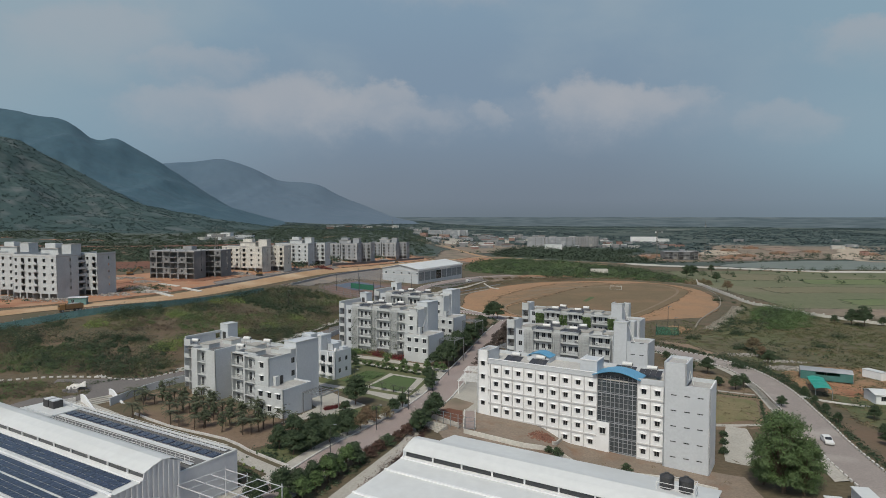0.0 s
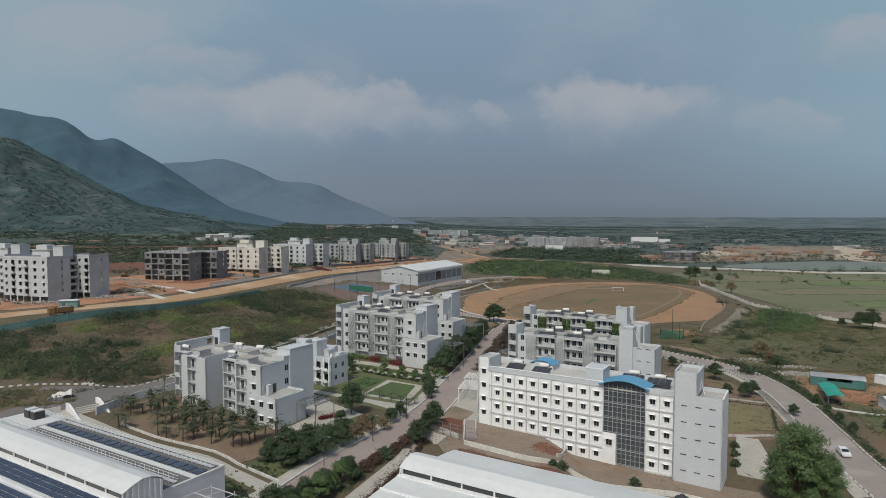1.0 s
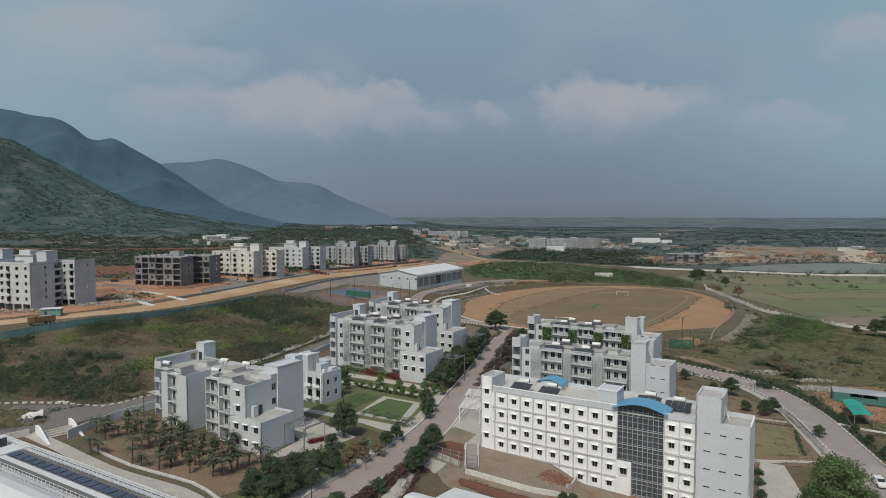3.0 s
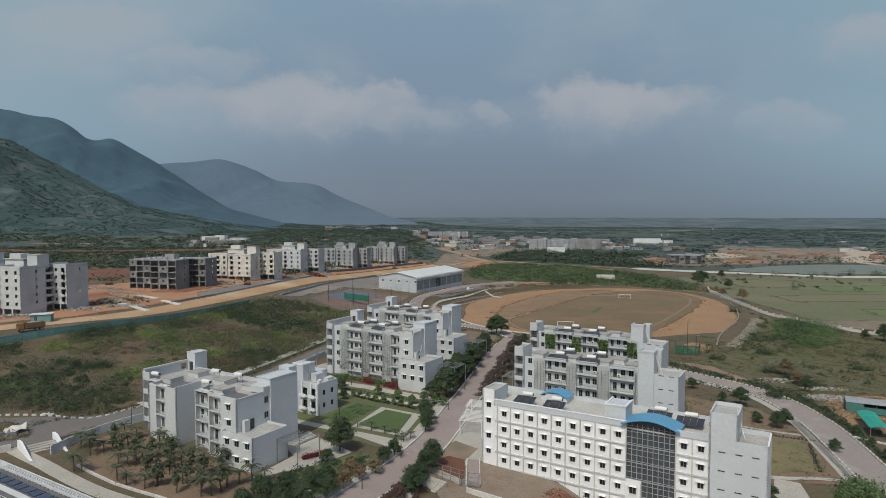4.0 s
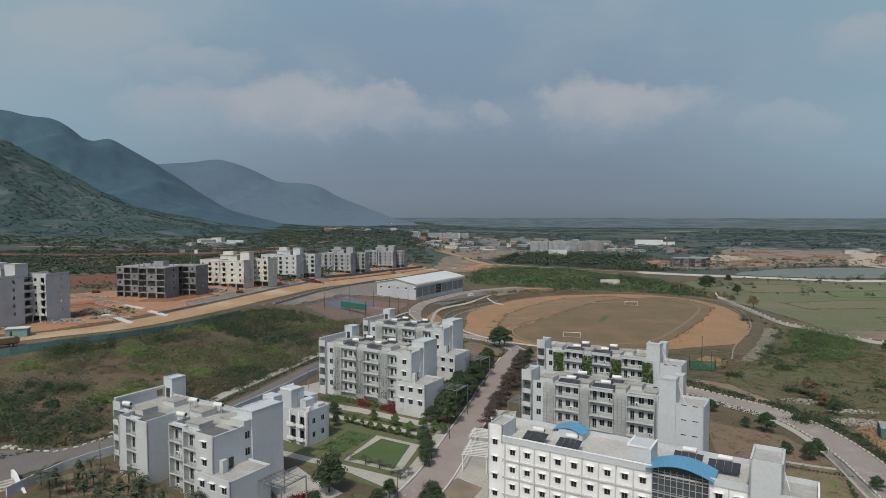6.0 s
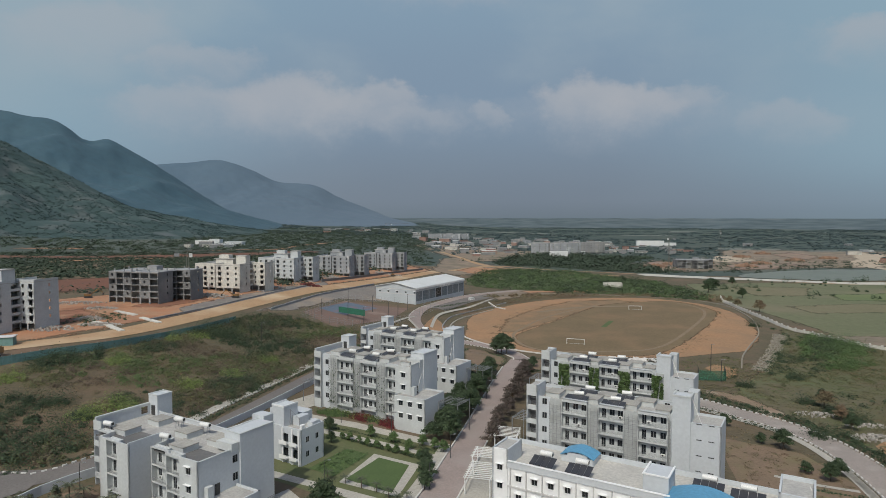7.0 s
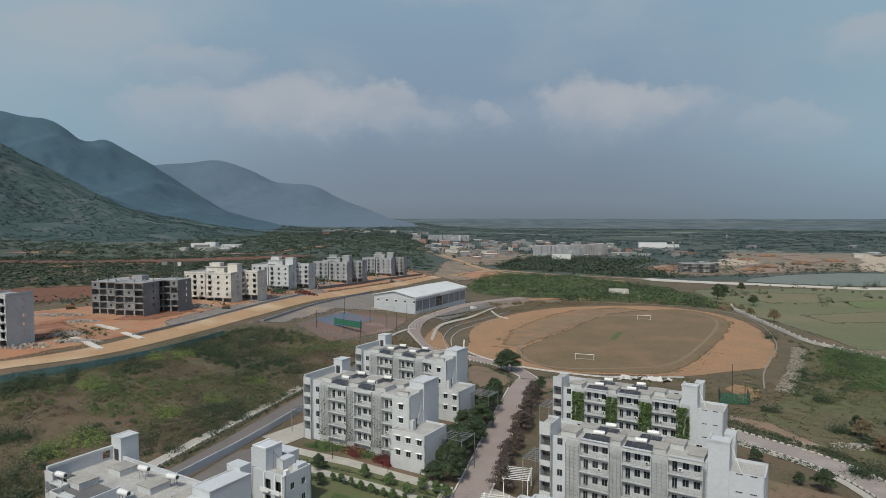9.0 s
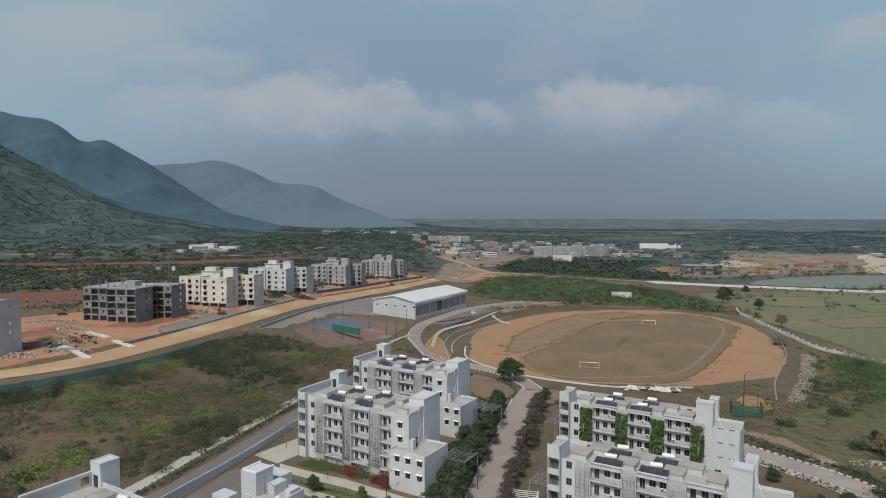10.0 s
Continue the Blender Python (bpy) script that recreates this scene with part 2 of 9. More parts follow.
def gz(x, y):
    """Height of the ground."""
    z = 1.2 - 0.028 * max(0.0, min(x, 400))
    z += 11.0 * smooth(25, 135, -x) * smooth(110, 240, y)
    z += 5.0 * smooth(200, 620, y) * smooth(40, -60, x)
    z -= (0.8 + 2.6 * smooth(21, 29, x)) * smooth(78, 60, x) * smooth(-8, 4, x) * smooth(172, 146, y)
    z += 18.0 * smooth(250, 900, -x) * smooth(200, 800, y)
    return z + (-2.5 - z) * smooth(1.25, 1.05, oval(x, y))


def lines(near0, near1, step, lo, hi):
    out, v, s = [], near1, step
    k = near0
    while k <= near1:
        out.append(k)
        k += step
    while v < hi:
        s *= 1.09
        v += s
        out.append(min(v, hi))
    v, s = near0, step
    while v > lo:
        s *= 1.09
        v -= s
        out.append(max(v, lo))
    return sorted(set(out))


xs, ys = lines(-240, 280, 4.0, -4600, 4600), lines(20, 680, 4.0, -1500, 4700)
verts = [(x, y, gz(x, y)) for y in ys for x in xs]
W = len(xs)
faces = [(j * W + i, j * W + i + 1, (j + 1) * W + i + 1, (j + 1) * W + i) for j in range(len(ys) - 1) for i in range(W - 1)]
me = bpy.data.meshes.new("ground")
me.from_pydata(verts, [], faces)
me.materials.append(M_SCRUB)
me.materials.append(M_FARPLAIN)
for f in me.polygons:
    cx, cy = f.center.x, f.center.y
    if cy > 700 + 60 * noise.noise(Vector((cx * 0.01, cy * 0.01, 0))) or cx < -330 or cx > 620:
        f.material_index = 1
tagged(new("ground", me), "dry scrubland ground of brown soil and sparse weeds", "ground", kind="structure")


SOFT = {}


def feathered(mat, grain=1.6):
    """The same surface, thinning out raggedly where the attribute "edge" falls to nothing."""
    if mat.name not in SOFT:
        m = mat.copy()
        m.name = mat.name + "_thinning"
        n, l = m.node_tree.nodes, m.node_tree.links
        at = n.new("ShaderNodeAttribute")
        at.attribute_name = "edge"
        pos = n.new("ShaderNodeNewGeometry").outputs["Position"]
        total = at.outputs["Fac"]
        for metres, amount in ((grain * 5, 0.9), (grain, 0.5)):
            t = n.new("ShaderNodeTexNoise")
            t.inputs["Scale"].default_value, t.inputs["Detail"].default_value = 1.0 / metres, 5.0
            l.new(pos, t.inputs["Vector"])
            k = n.new("ShaderNodeMath")
            k.operation = "MULTIPLY_ADD"
            k.inputs[1].default_value = amount
            l.new(t.outputs["Fac"], k.inputs[0])
            l.new(total, k.inputs[2])
            total = k.outputs[0]
        r = n.new("ShaderNodeMapRange")
        r.inputs[1].default_value, r.inputs[2].default_value = 0.78, 1.22
        l.new(total, r.inputs[0])
        l.new(r.outputs[0], n["Principled BSDF"].inputs["Alpha"])
        SOFT[mat.name] = m
    return SOFT[mat.name]


def edge_distance(x, y, line):
    best = 1e9
    for (ax, ay), (bx, by) in zip(line, line[1:] + line[:1]):
        t = max(0.0, min(1.0, ((x - ax) * (bx - ax) + (y - ay) * (by - ay)) / ((bx - ax) ** 2 + (by - ay) ** 2 + 1e-9)))
        best = min(best, math.hypot(x - ax - t * (bx - ax), y - ay - t * (by - ay)))
    return best


def patch(name, outline, mat, lift, label, category="ground", rough_edge=0.0, step=5.0, kind="structure"):
    """A sheet of another surface, laid over the ground with the given outline."""
    pts = []
    for (ax, ay), (bx, by) in zip(outline, outline[1:] + outline[:1]):
        n = max(1, int(math.hypot(bx - ax, by - ay) / (step * 0.7)))
        for k in range(n):
            x, y = ax + (bx - ax) * k / n, ay + (by - ay) * k / n
            if rough_edge:
                o = noise.noise_vector(Vector((x * 0.09, y * 0.09, 3.1))) + 0.5 * noise.noise_vector(Vector((x * 0.3, y * 0.3, 1.7)))
                x, y = x + o.x * rough_edge, y + o.y * rough_edge
            pts.append((x, y))
    bm = bmesh.new()
    bm.faces.new([bm.verts.new((x, y, 0)) for x, y in pts])
    bmesh.ops.triangulate(bm, faces=bm.faces[:])
    for axis in (0, 1):
        lo, hi = min(p[axis] for p in pts), max(p[axis] for p in pts)
        v = lo + step
        while v < hi:
            co, no = ((v, 0, 0), (1, 0, 0)) if axis == 0 else ((0, v, 0), (0, 1, 0))
            bmesh.ops.bisect_plane(bm, geom=bm.verts[:] + bm.edges[:] + bm.faces[:], plane_co=co, plane_no=no)
            v += step
    for v in bm.verts:
        v.co.z = gz(v.co.x, v.co.y) + lift
    for f in bm.faces:
        if f.normal.z < 0:
            f.normal_flip()
    soft = rough_edge >= 0.8
    ob = new(name, mesh_of(name, bm, feathered(mat) if soft else mat))
    if soft:
        band = max(2.0, 1.4 * rough_edge)
        at = ob.data.attributes.new("edge", "FLOAT", "POINT")
        at.data.foreach_set("value", [min(1.0, edge_distance(v.co.x, v.co.y, outline) / band) for v in ob.data.vertices])
    return tagged(ob, label, category, kind=kind)


def smoothline(pts, step=3.0):
    """Points along a Catmull-Rom curve through pts."""
    out = []
    p = [pts[0], *pts, pts[-1]]
    for a, b, c, d in zip(p, p[1:], p[2:], p[3:]):
        n = max(2, int(math.dist(b, c) / step))
        for k in range(n):
            t = k / n
            out.append(tuple(0.5 * (2 * b[i] + (c[i] - a[i]) * t + (2 * a[i] - 5 * b[i] + 4 * c[i] - d[i]) * t * t + (3 * b[i] - a[i] - 3 * c[i] + d[i]) * t ** 3) for i in range(len(b))))
    out.append(tuple(pts[-1]))
    return out


def strip(name, centre, width, mat, lift, label, category="road", kind="structure"):
    """A road along a curve; width is one number or one per point."""
    if isinstance(width, (int, float)):
        width = [width] * len(centre)
    line = smoothline([(x, y, w) for (x, y), w in zip(centre, width)])
    bm = bmesh.new()
    prev = None
    for k, (x, y, w) in enumerate(line):
        a, b = line[max(0, k - 1)], line[min(len(line) - 1, k + 1)]
        d = Vector((b[0] - a[0], b[1] - a[1], 0)).normalized()
        s = Vector((-d.y, d.x, 0))
        row = []
        n = max(2, int(w / 3))
        for i in range(n + 1):
            q = Vector((x, y, 0)) + s * w * (i / n - 0.5)
            row.append(bm.verts.new((q.x, q.y, gz(q.x, q.y) + lift)))
        if prev:
            m = min(len(prev), len(row))
            if len(prev) == len(row):
                for i in range(len(row) - 1):
                    bm.faces.new((prev[i], row[i], row[i + 1], prev[i + 1]))
            else:
                bm.faces.new((*prev, *row[::-1]))
        prev = row
    ob = new(name, mesh_of(name, bm, mat))
    for f in ob.data.polygons:
        if f.normal.z < 0:
            ob.data.flip_normals()
            break
    return tagged(ob, label, category, kind=kind)


def offset(line, d):
    out = []
    for k, (x, y) in enumerate(line):
        a, b = line[max(0, k - 1)], line[min(len(line) - 1, k + 1)]
        t = Vector((b[0] - a[0], b[1] - a[1])).normalized()
        out.append((x - t.y * d, y + t.x * d))
    return out


# sports field
patch("running_track", smoothline([(11, 362), (15, 399), (29, 431), (65, 469), (104, 485), (145, 484), (171, 458), (177, 424), (169, 382), (153, 341), (143, 326), (131, 309), (113, 301), (93, 293), (73, 297), (45, 302), (25, 317), (11, 337), (11, 362)], 4)[:-1], M_FIELDDIRT, 0.1, "orange dirt running track round the sports field", "track", 1.0, 4)
patch("sports_field", smoothline([(36, 349), (69, 399), (103, 448), (135, 466), (160, 466), (169, 431), (158, 399), (127, 349), (103, 315), (86, 300), (70, 300), (45, 306), (34, 329), (36, 349)], 4)[:-1], M_FIELDGRASS, 0.135, "dry brown grass of the oval sports field", "field", 2.2, 3)
M_WORNTURF = material("worn_turf_and_dirt", (0.3, 0.185, 0.1), (0.21, 0.15, 0.088), 9, 0.95, 0.02, 1.0, stains=((0.36, 0.2, 0.105), 22), coords="w")
patch("worn_turf", [(26, 352), (38, 350), (71, 399), (105, 447), (135, 464), (120, 478), (84, 468), (52, 428), (34, 392)], M_WORNTURF, 0.118, "patchy worn turf between track and field", "field", 5.0, 4)
strip("inner_track_line", [(104, 453), (63, 405), (40, 362), (34, 341), (38, 318), (50, 309), (74, 309), (93, 315), (114, 341), (153, 405), (163, 438), (157, 458)], 1.7, M_LINE, 0.15, "faint worn line of the inner running lane", "track line")

# roads
MAIN_ROAD = [(-40, 86), (-27.5, 105), (-20, 122), (-9.5, 141), (-1.7, 160), (5.5, 187), (10.5, 207), (15, 226), (20, 247), (25.5, 268), (31, 285)]
strip("main_road", MAIN_ROAD, 7.0, M_PAVE, 0.12, "pink-brown brick-paved campus road", "road")
HALL_ROAD = [(30.5, 281), (31, 298), (24, 315), (15, 324), (3, 334), (-7, 346), (-13, 360), (-15, 375), (-11, 401), (1, 431), (16, 464), (36, 492), (58, 511)]
strip("hall_road", HALL_ROAD, 6.0, M_PAVE, 0.3, "pink-grey paved road leading to the sports hall", "road")
EAST_ROAD = [(60, 262), (70, 240), (81, 226), (95, 205), (96, 180), (89, 150), (84, 132), (80, 112), (78, 90)]
M_EASTPAVE = material("beige_grey_paving", (0.345, 0.295, 0.262), (0.3, 0.26, 0.235), 5, 0.9, 0.01, 0.35, stains=((0.4, 0.36, 0.32), 11), coords="w")
strip("east_road", EAST_ROAD, 8.0, M_EASTPAVE, 0.12, "pink-grey campus road with striped kerbs", "road")
WEST_ROAD = [(-104, 140), (-98, 150), (-90, 158), (-76, 170), (-61, 188), (-54, 207), (-45, 242), (-38, 268), (-30, 300), (-18, 330)]
strip("west_road", WEST_ROAD, 6.0, M_ASPHALT, 0.12, "grey asphalt service road behind the hostels", "road")
HAUL_ROAD = [(-190, 205), (-150, 243), (-125, 268), (-111, 309), (-97, 370), (-84, 425), (-67, 470), (-38, 545), (8, 670), (55, 760)]
strip("haul_road", HAUL_ROAD, [12, 12, 12, 12, 12, 12, 12, 12, 11, 9], M_TRACKDIRT, 0.16, "pale orange dirt haul road along the building site", "road")
strip("river_road", [(8, 655), (55, 742), (116, 715), (210, 690), (330, 650), (420, 640)], [8, 9, 7, 6, 6, 6], M_TRACKDIRT, 0.3, "pale dirt road along the far woods", "road")
strip("far_dirt_road", [(-1, 958), (22, 869), (44, 760), (64, 722), (100, 690), (140, 672), (175, 660)], 8, M_TRACKDIRT, 0.5, "pale dirt road winding to the far houses", "road")
patch("far_red_earth", [(-4, 833), (22, 884), (58, 767), (70, 690), (34, 640), (10, 600), (-14, 640)], M_SITE, 0.25, "bare brown earth beside the far dirt road", "soil", 9, 8)
patch("far_red_earth", [(10, 660), (30, 720), (62, 720), (64, 660), (36, 630)], M_DIRT, 0.32, "bare red earth beside the far dirt road", "soil", 7, 6)
patch("building_site_soil", [(-240, 230), (-178, 232), (-140, 262), (-120, 300), (-107, 350), (-95, 410), (-75, 465), (-45, 545), (-10, 640), (-40, 690), (-90, 560), (-130, 430), (-185, 370), (-230, 330), (-270, 260)], M_DIRT, 0.08, "bare orange earth of the building site", "soil", 6, 6)
patch("red_soil_clearing", [(-300, 360), (-200, 385), (-150, 440), (-180, 470), (-260, 440), (-340, 400)], M_REDSOIL, 0.1, "dark red bare soil beyond the flats", "soil", 8, 8)
patch("red_soil_band", [(-600, 560), (-330, 600), (-200, 640), (-120, 720), (-160, 740), (-240, 690), (-340, 640), (-610, 590)], M_REDSOIL, 0.25, "strip of bare red soil in the woods", "soil", 10, 12)

for line in ([(-470, 705), (-440, 712), (-395, 742), (-410, 752), (-455, 728)], [(-330, 560), (-280, 590), (-235, 620), (-250, 628), (-300, 606), (-345, 574)], [(-560, 700), (-530, 712), (-500, 735), (-520, 742)], [(-300, 720), (-250, 745), (-180, 770), (-190, 782), (-260, 760)]):
    patch("red_clearing", line, M_DIRT, 0.4, "bare red earth clearing in the scrub", "soil", 5, 6)

# meadow, pond and sandy bank
patch("meadow", [(190, 455), (200, 400), (196, 340), (230, 320), (480, 360), (700, 520), (600, 640), (430, 650), (300, 632), (215, 600)], M_PADDY, 0.1, "flat green meadow with brownish patches", "meadow", 3, 8)
POND = [(306, 693), (329, 728), (398, 788), (484, 818), (640, 800), (720, 730), (640, 672), (540, 668), (444, 676), (388, 674), (335, 680)]
patch("pond", POND, M_WATER, 0.25, "still grey water of a long pond", "water", 4, 10, "structure")
patch("sand_bank", [(200, 690), (212, 700), (251, 686), (328, 673), (413, 661), (560, 652), (700, 640), (700, 618), (560, 632), (413, 638), (328, 648), (251, 658), (205, 670)], M_BANK, 0.4, "pale sandy embankment along the pond", "bank", 1.5, 8)

for line in ([(575, 1356), (694, 1301), (654, 1236), (532, 1262)], [(701, 1249), (849, 1249), (812, 1196), (672, 1196)], [(1044, 2899), (1125, 2773), (1035, 2620), (930, 2640)], [(620, 2300), (820, 2250), (800, 2130), (610, 2180)], [(1500, 2700), (1750, 2600), (1720, 2480), (1480, 2570)], [(200, 2500), (420, 2480), (410, 2360), (210, 2380)]):
    patch("far_field", line, M_PALEFIELD, 0.6, "pale dry field far across the plain", "field", 12, 16)
strip("site_track", [(760, 1180), (690, 1040), (600, 940), (566, 880), (552, 800), (600, 770)], 16, M_SAND, 0.6, "pale sandy track winding over the far site", "road")

# ---- distance ----
# wooded hills: bearing and ridge height; each a ridge that falls to its foot on the camera's side


def ridge(name, crest, foot, mat, label, seed, rows=96, rugged=1.0):
    line = smoothline(crest, 12.0)
    wide = [sum(q[2] for q in line[max(0, i - 32):i + 33]) / len(line[max(0, i - 32):i + 33]) for i in range(len(line))]
    verts, faces = [], []
    for i, (x, y, h) in enumerate(line):
        d = Vector((x, y, 0)).normalized()
        for j in range(rows + 1):
            k = j / rows
            fall = foot * (k - 0.3) / 0.7
            p = Vector((x, y, 0)) - d * fall
            prof = (1 - max(0.0, (k - 0.3) / 0.7)) ** 1.25 if k >= 0.3 else 1 - (0.3 - k) * 1.5
            base = gz(p.x, p.y)
            n = noise.fractal(Vector((p.x / 200, p.y / 200, seed)), 0.7, 2.1, 7)
            r = (noise.fractal(Vector((p.x / 170, p.y / 170, seed + 7)), 1.0, 2.0, 4)) * 16 * rugged
            spur = 1 - 2 * abs(noise.noise(Vector((p.x / 230 + k * 0.9, p.y / 900, seed + 3)))) - 0.55
            hh = h + (wide[i] - h) * smooth(1.0, 0.55, prof) * smooth(0, 40, len(line) - 1 - i)
            n += spur * 1.5
            r += 5 * rugged * noise.fractal(Vector((p.x / 40, p.y / 40, seed + 5)), 0.9, 2.0, 3)
            amp = 0.28 * h * (1 - prof) * prof * 2.0 * rugged
            verts.append((p.x, p.y, base - 3 + max(0.0, (hh - base + 3) * prof + r * prof * 0.5 + n * amp)))
    n = rows + 1
    for i in range(len(line) - 1):
        for j in range(rows):
            faces.append((i * n + j, i * n + j + 1, (i + 1) * n + j + 1, (i + 1) * n + j))
    me = bpy.data.meshes.new(name)
    me.from_pydata(verts, [], faces)
    me.materials.append(mat)
    for f in me.polygons:
        f.use_smooth = True
    return tagged(new(name, me), label, "hill", kind="structure")


def crest_of(points, far, base=48.0):
    """Crest points from tangents of bearing and height angle, at a depth along y."""
    return [(tx * y, y, base + tz * y) for (tx, tz), y in zip(points, far)]


# hill base colours are blued, so the haze of distance is painted in
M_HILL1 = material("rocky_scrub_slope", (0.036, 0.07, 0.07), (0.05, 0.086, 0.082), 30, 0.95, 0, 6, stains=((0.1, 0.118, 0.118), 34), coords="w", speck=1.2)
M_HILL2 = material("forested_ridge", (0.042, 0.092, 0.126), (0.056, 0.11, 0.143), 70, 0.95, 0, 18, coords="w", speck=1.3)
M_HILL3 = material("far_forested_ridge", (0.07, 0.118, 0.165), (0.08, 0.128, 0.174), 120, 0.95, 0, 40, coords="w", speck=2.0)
# haze painted into the far ridge: its base colour pales towards the low end
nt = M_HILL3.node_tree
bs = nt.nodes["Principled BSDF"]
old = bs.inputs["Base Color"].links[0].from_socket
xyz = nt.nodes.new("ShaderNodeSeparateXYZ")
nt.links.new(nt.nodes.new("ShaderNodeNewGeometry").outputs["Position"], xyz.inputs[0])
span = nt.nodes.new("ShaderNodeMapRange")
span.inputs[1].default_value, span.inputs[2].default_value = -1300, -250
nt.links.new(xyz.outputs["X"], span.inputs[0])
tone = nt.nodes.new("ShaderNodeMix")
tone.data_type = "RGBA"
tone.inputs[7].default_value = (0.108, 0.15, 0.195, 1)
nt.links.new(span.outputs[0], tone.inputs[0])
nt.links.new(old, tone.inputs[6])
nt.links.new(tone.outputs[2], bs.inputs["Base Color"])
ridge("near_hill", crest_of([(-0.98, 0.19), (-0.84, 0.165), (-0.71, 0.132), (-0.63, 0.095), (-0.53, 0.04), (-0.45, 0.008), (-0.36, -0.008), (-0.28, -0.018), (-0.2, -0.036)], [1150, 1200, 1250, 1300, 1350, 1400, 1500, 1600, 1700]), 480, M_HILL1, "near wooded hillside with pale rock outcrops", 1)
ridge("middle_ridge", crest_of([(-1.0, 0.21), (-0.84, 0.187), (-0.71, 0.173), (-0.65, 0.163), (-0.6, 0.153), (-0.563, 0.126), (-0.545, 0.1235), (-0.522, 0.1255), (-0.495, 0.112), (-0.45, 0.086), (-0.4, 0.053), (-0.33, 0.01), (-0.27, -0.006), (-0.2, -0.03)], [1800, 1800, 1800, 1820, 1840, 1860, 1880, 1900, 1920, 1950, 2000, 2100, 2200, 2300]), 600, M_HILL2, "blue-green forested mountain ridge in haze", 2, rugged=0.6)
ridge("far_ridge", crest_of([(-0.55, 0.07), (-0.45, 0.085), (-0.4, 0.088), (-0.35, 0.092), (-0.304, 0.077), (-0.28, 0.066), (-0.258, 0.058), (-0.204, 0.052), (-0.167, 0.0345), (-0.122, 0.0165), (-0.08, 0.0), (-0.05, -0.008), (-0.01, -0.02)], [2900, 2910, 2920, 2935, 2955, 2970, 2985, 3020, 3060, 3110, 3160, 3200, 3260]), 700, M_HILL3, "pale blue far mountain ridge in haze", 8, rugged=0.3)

# wooded plain up to the horizon
bm = bmesh.new()
prev = None
for k in range(121):
    t = radians(-62 + 124 * k / 120)
    c, s = math.cos(t), math.sin(t)
    col = []
    for r, z in ((3700, -14), (4300, 22 + 3 * noise.noise(Vector((k * 0.4, 1, 0)))), (4680, 44 + 3 * noise.noise(Vector((k * 0.7, 2, 0)))), (4690, -5)):
        col.append(bm.verts.new((s * r, c * r, z)))
    if prev:
        for i in range(3):
            bm.faces.new((prev[i], col[i], col[i + 1], prev[i + 1]))
    prev = col
# horizon woods: pale blue haze is painted into all three tones
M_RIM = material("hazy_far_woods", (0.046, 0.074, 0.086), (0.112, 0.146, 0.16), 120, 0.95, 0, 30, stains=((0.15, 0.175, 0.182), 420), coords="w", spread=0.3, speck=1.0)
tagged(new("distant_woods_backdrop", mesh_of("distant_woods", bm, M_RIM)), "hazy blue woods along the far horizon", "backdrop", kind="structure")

# sky
m = bpy.data.materials.new("cloudy_sky")
m.use_nodes = True
nt = m.node_tree
n, l = nt.nodes, nt.links
n.remove(n["Principled BSDF"])
em = n.new("ShaderNodeEmission")
l.new(em.outputs[0], n["Material Output"].inputs[0])
geo = n.new("ShaderNodeNewGeometry")
sep = n.new("ShaderNodeSeparateXYZ")
l.new(geo.outputs["Position"], sep.inputs[0])


def sky_range(src, lo, hi, a, b):
    r = n.new("ShaderNodeMapRange")
    for k, v in ((1, lo), (2, hi), (3, a), (4, b)):
        r.inputs[k].default_value = v
    r.interpolation_type = "SMOOTHSTEP"
    l.new(src, r.inputs[0])
    return r.outputs[0]


def sky_mix(fac, c1, c2):
    x = n.new("ShaderNodeMix")
    x.data_type = "RGBA"
    for k, c in ((6, c1), (7, c2)):
        if isinstance(c, tuple):
            x.inputs[k].default_value = (*c, 1)
        else:
            l.new(c, x.inputs[k])
    l.new(fac, x.inputs[0])
    return x.outputs[2]


def sky_noise(scale, stretch, seed, detail=6.0, rough=0.5):
    mp = n.new("ShaderNodeMapping")
    mp.inputs["Scale"].default_value = (scale, scale, scale * stretch)
    mp.inputs["Location"].default_value = (seed, seed * 0.7, seed * 0.3)
    l.new(geo.outputs["Position"], mp.inputs[0])
    t = n.new("ShaderNodeTexNoise")
    t.inputs["Scale"].default_value, t.inputs["Detail"].default_value, t.inputs["Roughness"].default_value = 1.0, detail, rough
    l.new(mp.outputs[0], t.inputs["Vector"])
    return t.outputs["Fac"]


def sky_math(op, x, y=None):
    k = n.new("ShaderNodeMath")
    k.operation = op
    for i, v in ((0, x), (1, y)):
        if isinstance(v, (int, float)):
            k.inputs[i].default_value = v
        elif v is not None:
            l.new(v, k.inputs[i])
    return k.outputs[0]


# bearing and height as tangents
tan_u = sky_math("DIVIDE", sep.outputs["X"], sep.outputs["Y"])
tan_v = sky_math("DIVIDE", sky_math("SUBTRACT", sep.outputs["Z"], 55), sep.outputs["Y"])
rough1 = sky_math("SUBTRACT", sky_noise(1 / 260, 1.3, 2.7, 7, 0.62), 0.5)
rough2 = sky_math("SUBTRACT", sky_noise(1 / 300, 1.3, 9.1, 7, 0.62), 0.5)
wu = sky_math("ADD", tan_u, sky_math("MULTIPLY", rough1, 0.13))
wv = sky_math("ADD", tan_v, sky_math("MULTIPLY", rough2, 0.075))
col = sky_mix(sky_range(tan_v, 0.0, 0.19, 0, 1), (0.175, 0.215, 0.265), (0.21, 0.29, 0.385))
col = sky_mix(sky_range(tan_v, -0.01, 0.03, 1, 0), col, (0.15, 0.19, 0.228))
col = sky_mix(sky_range(tan_v, 0.2, 0.36, 0, 1), col, (0.225, 0.325, 0.425))
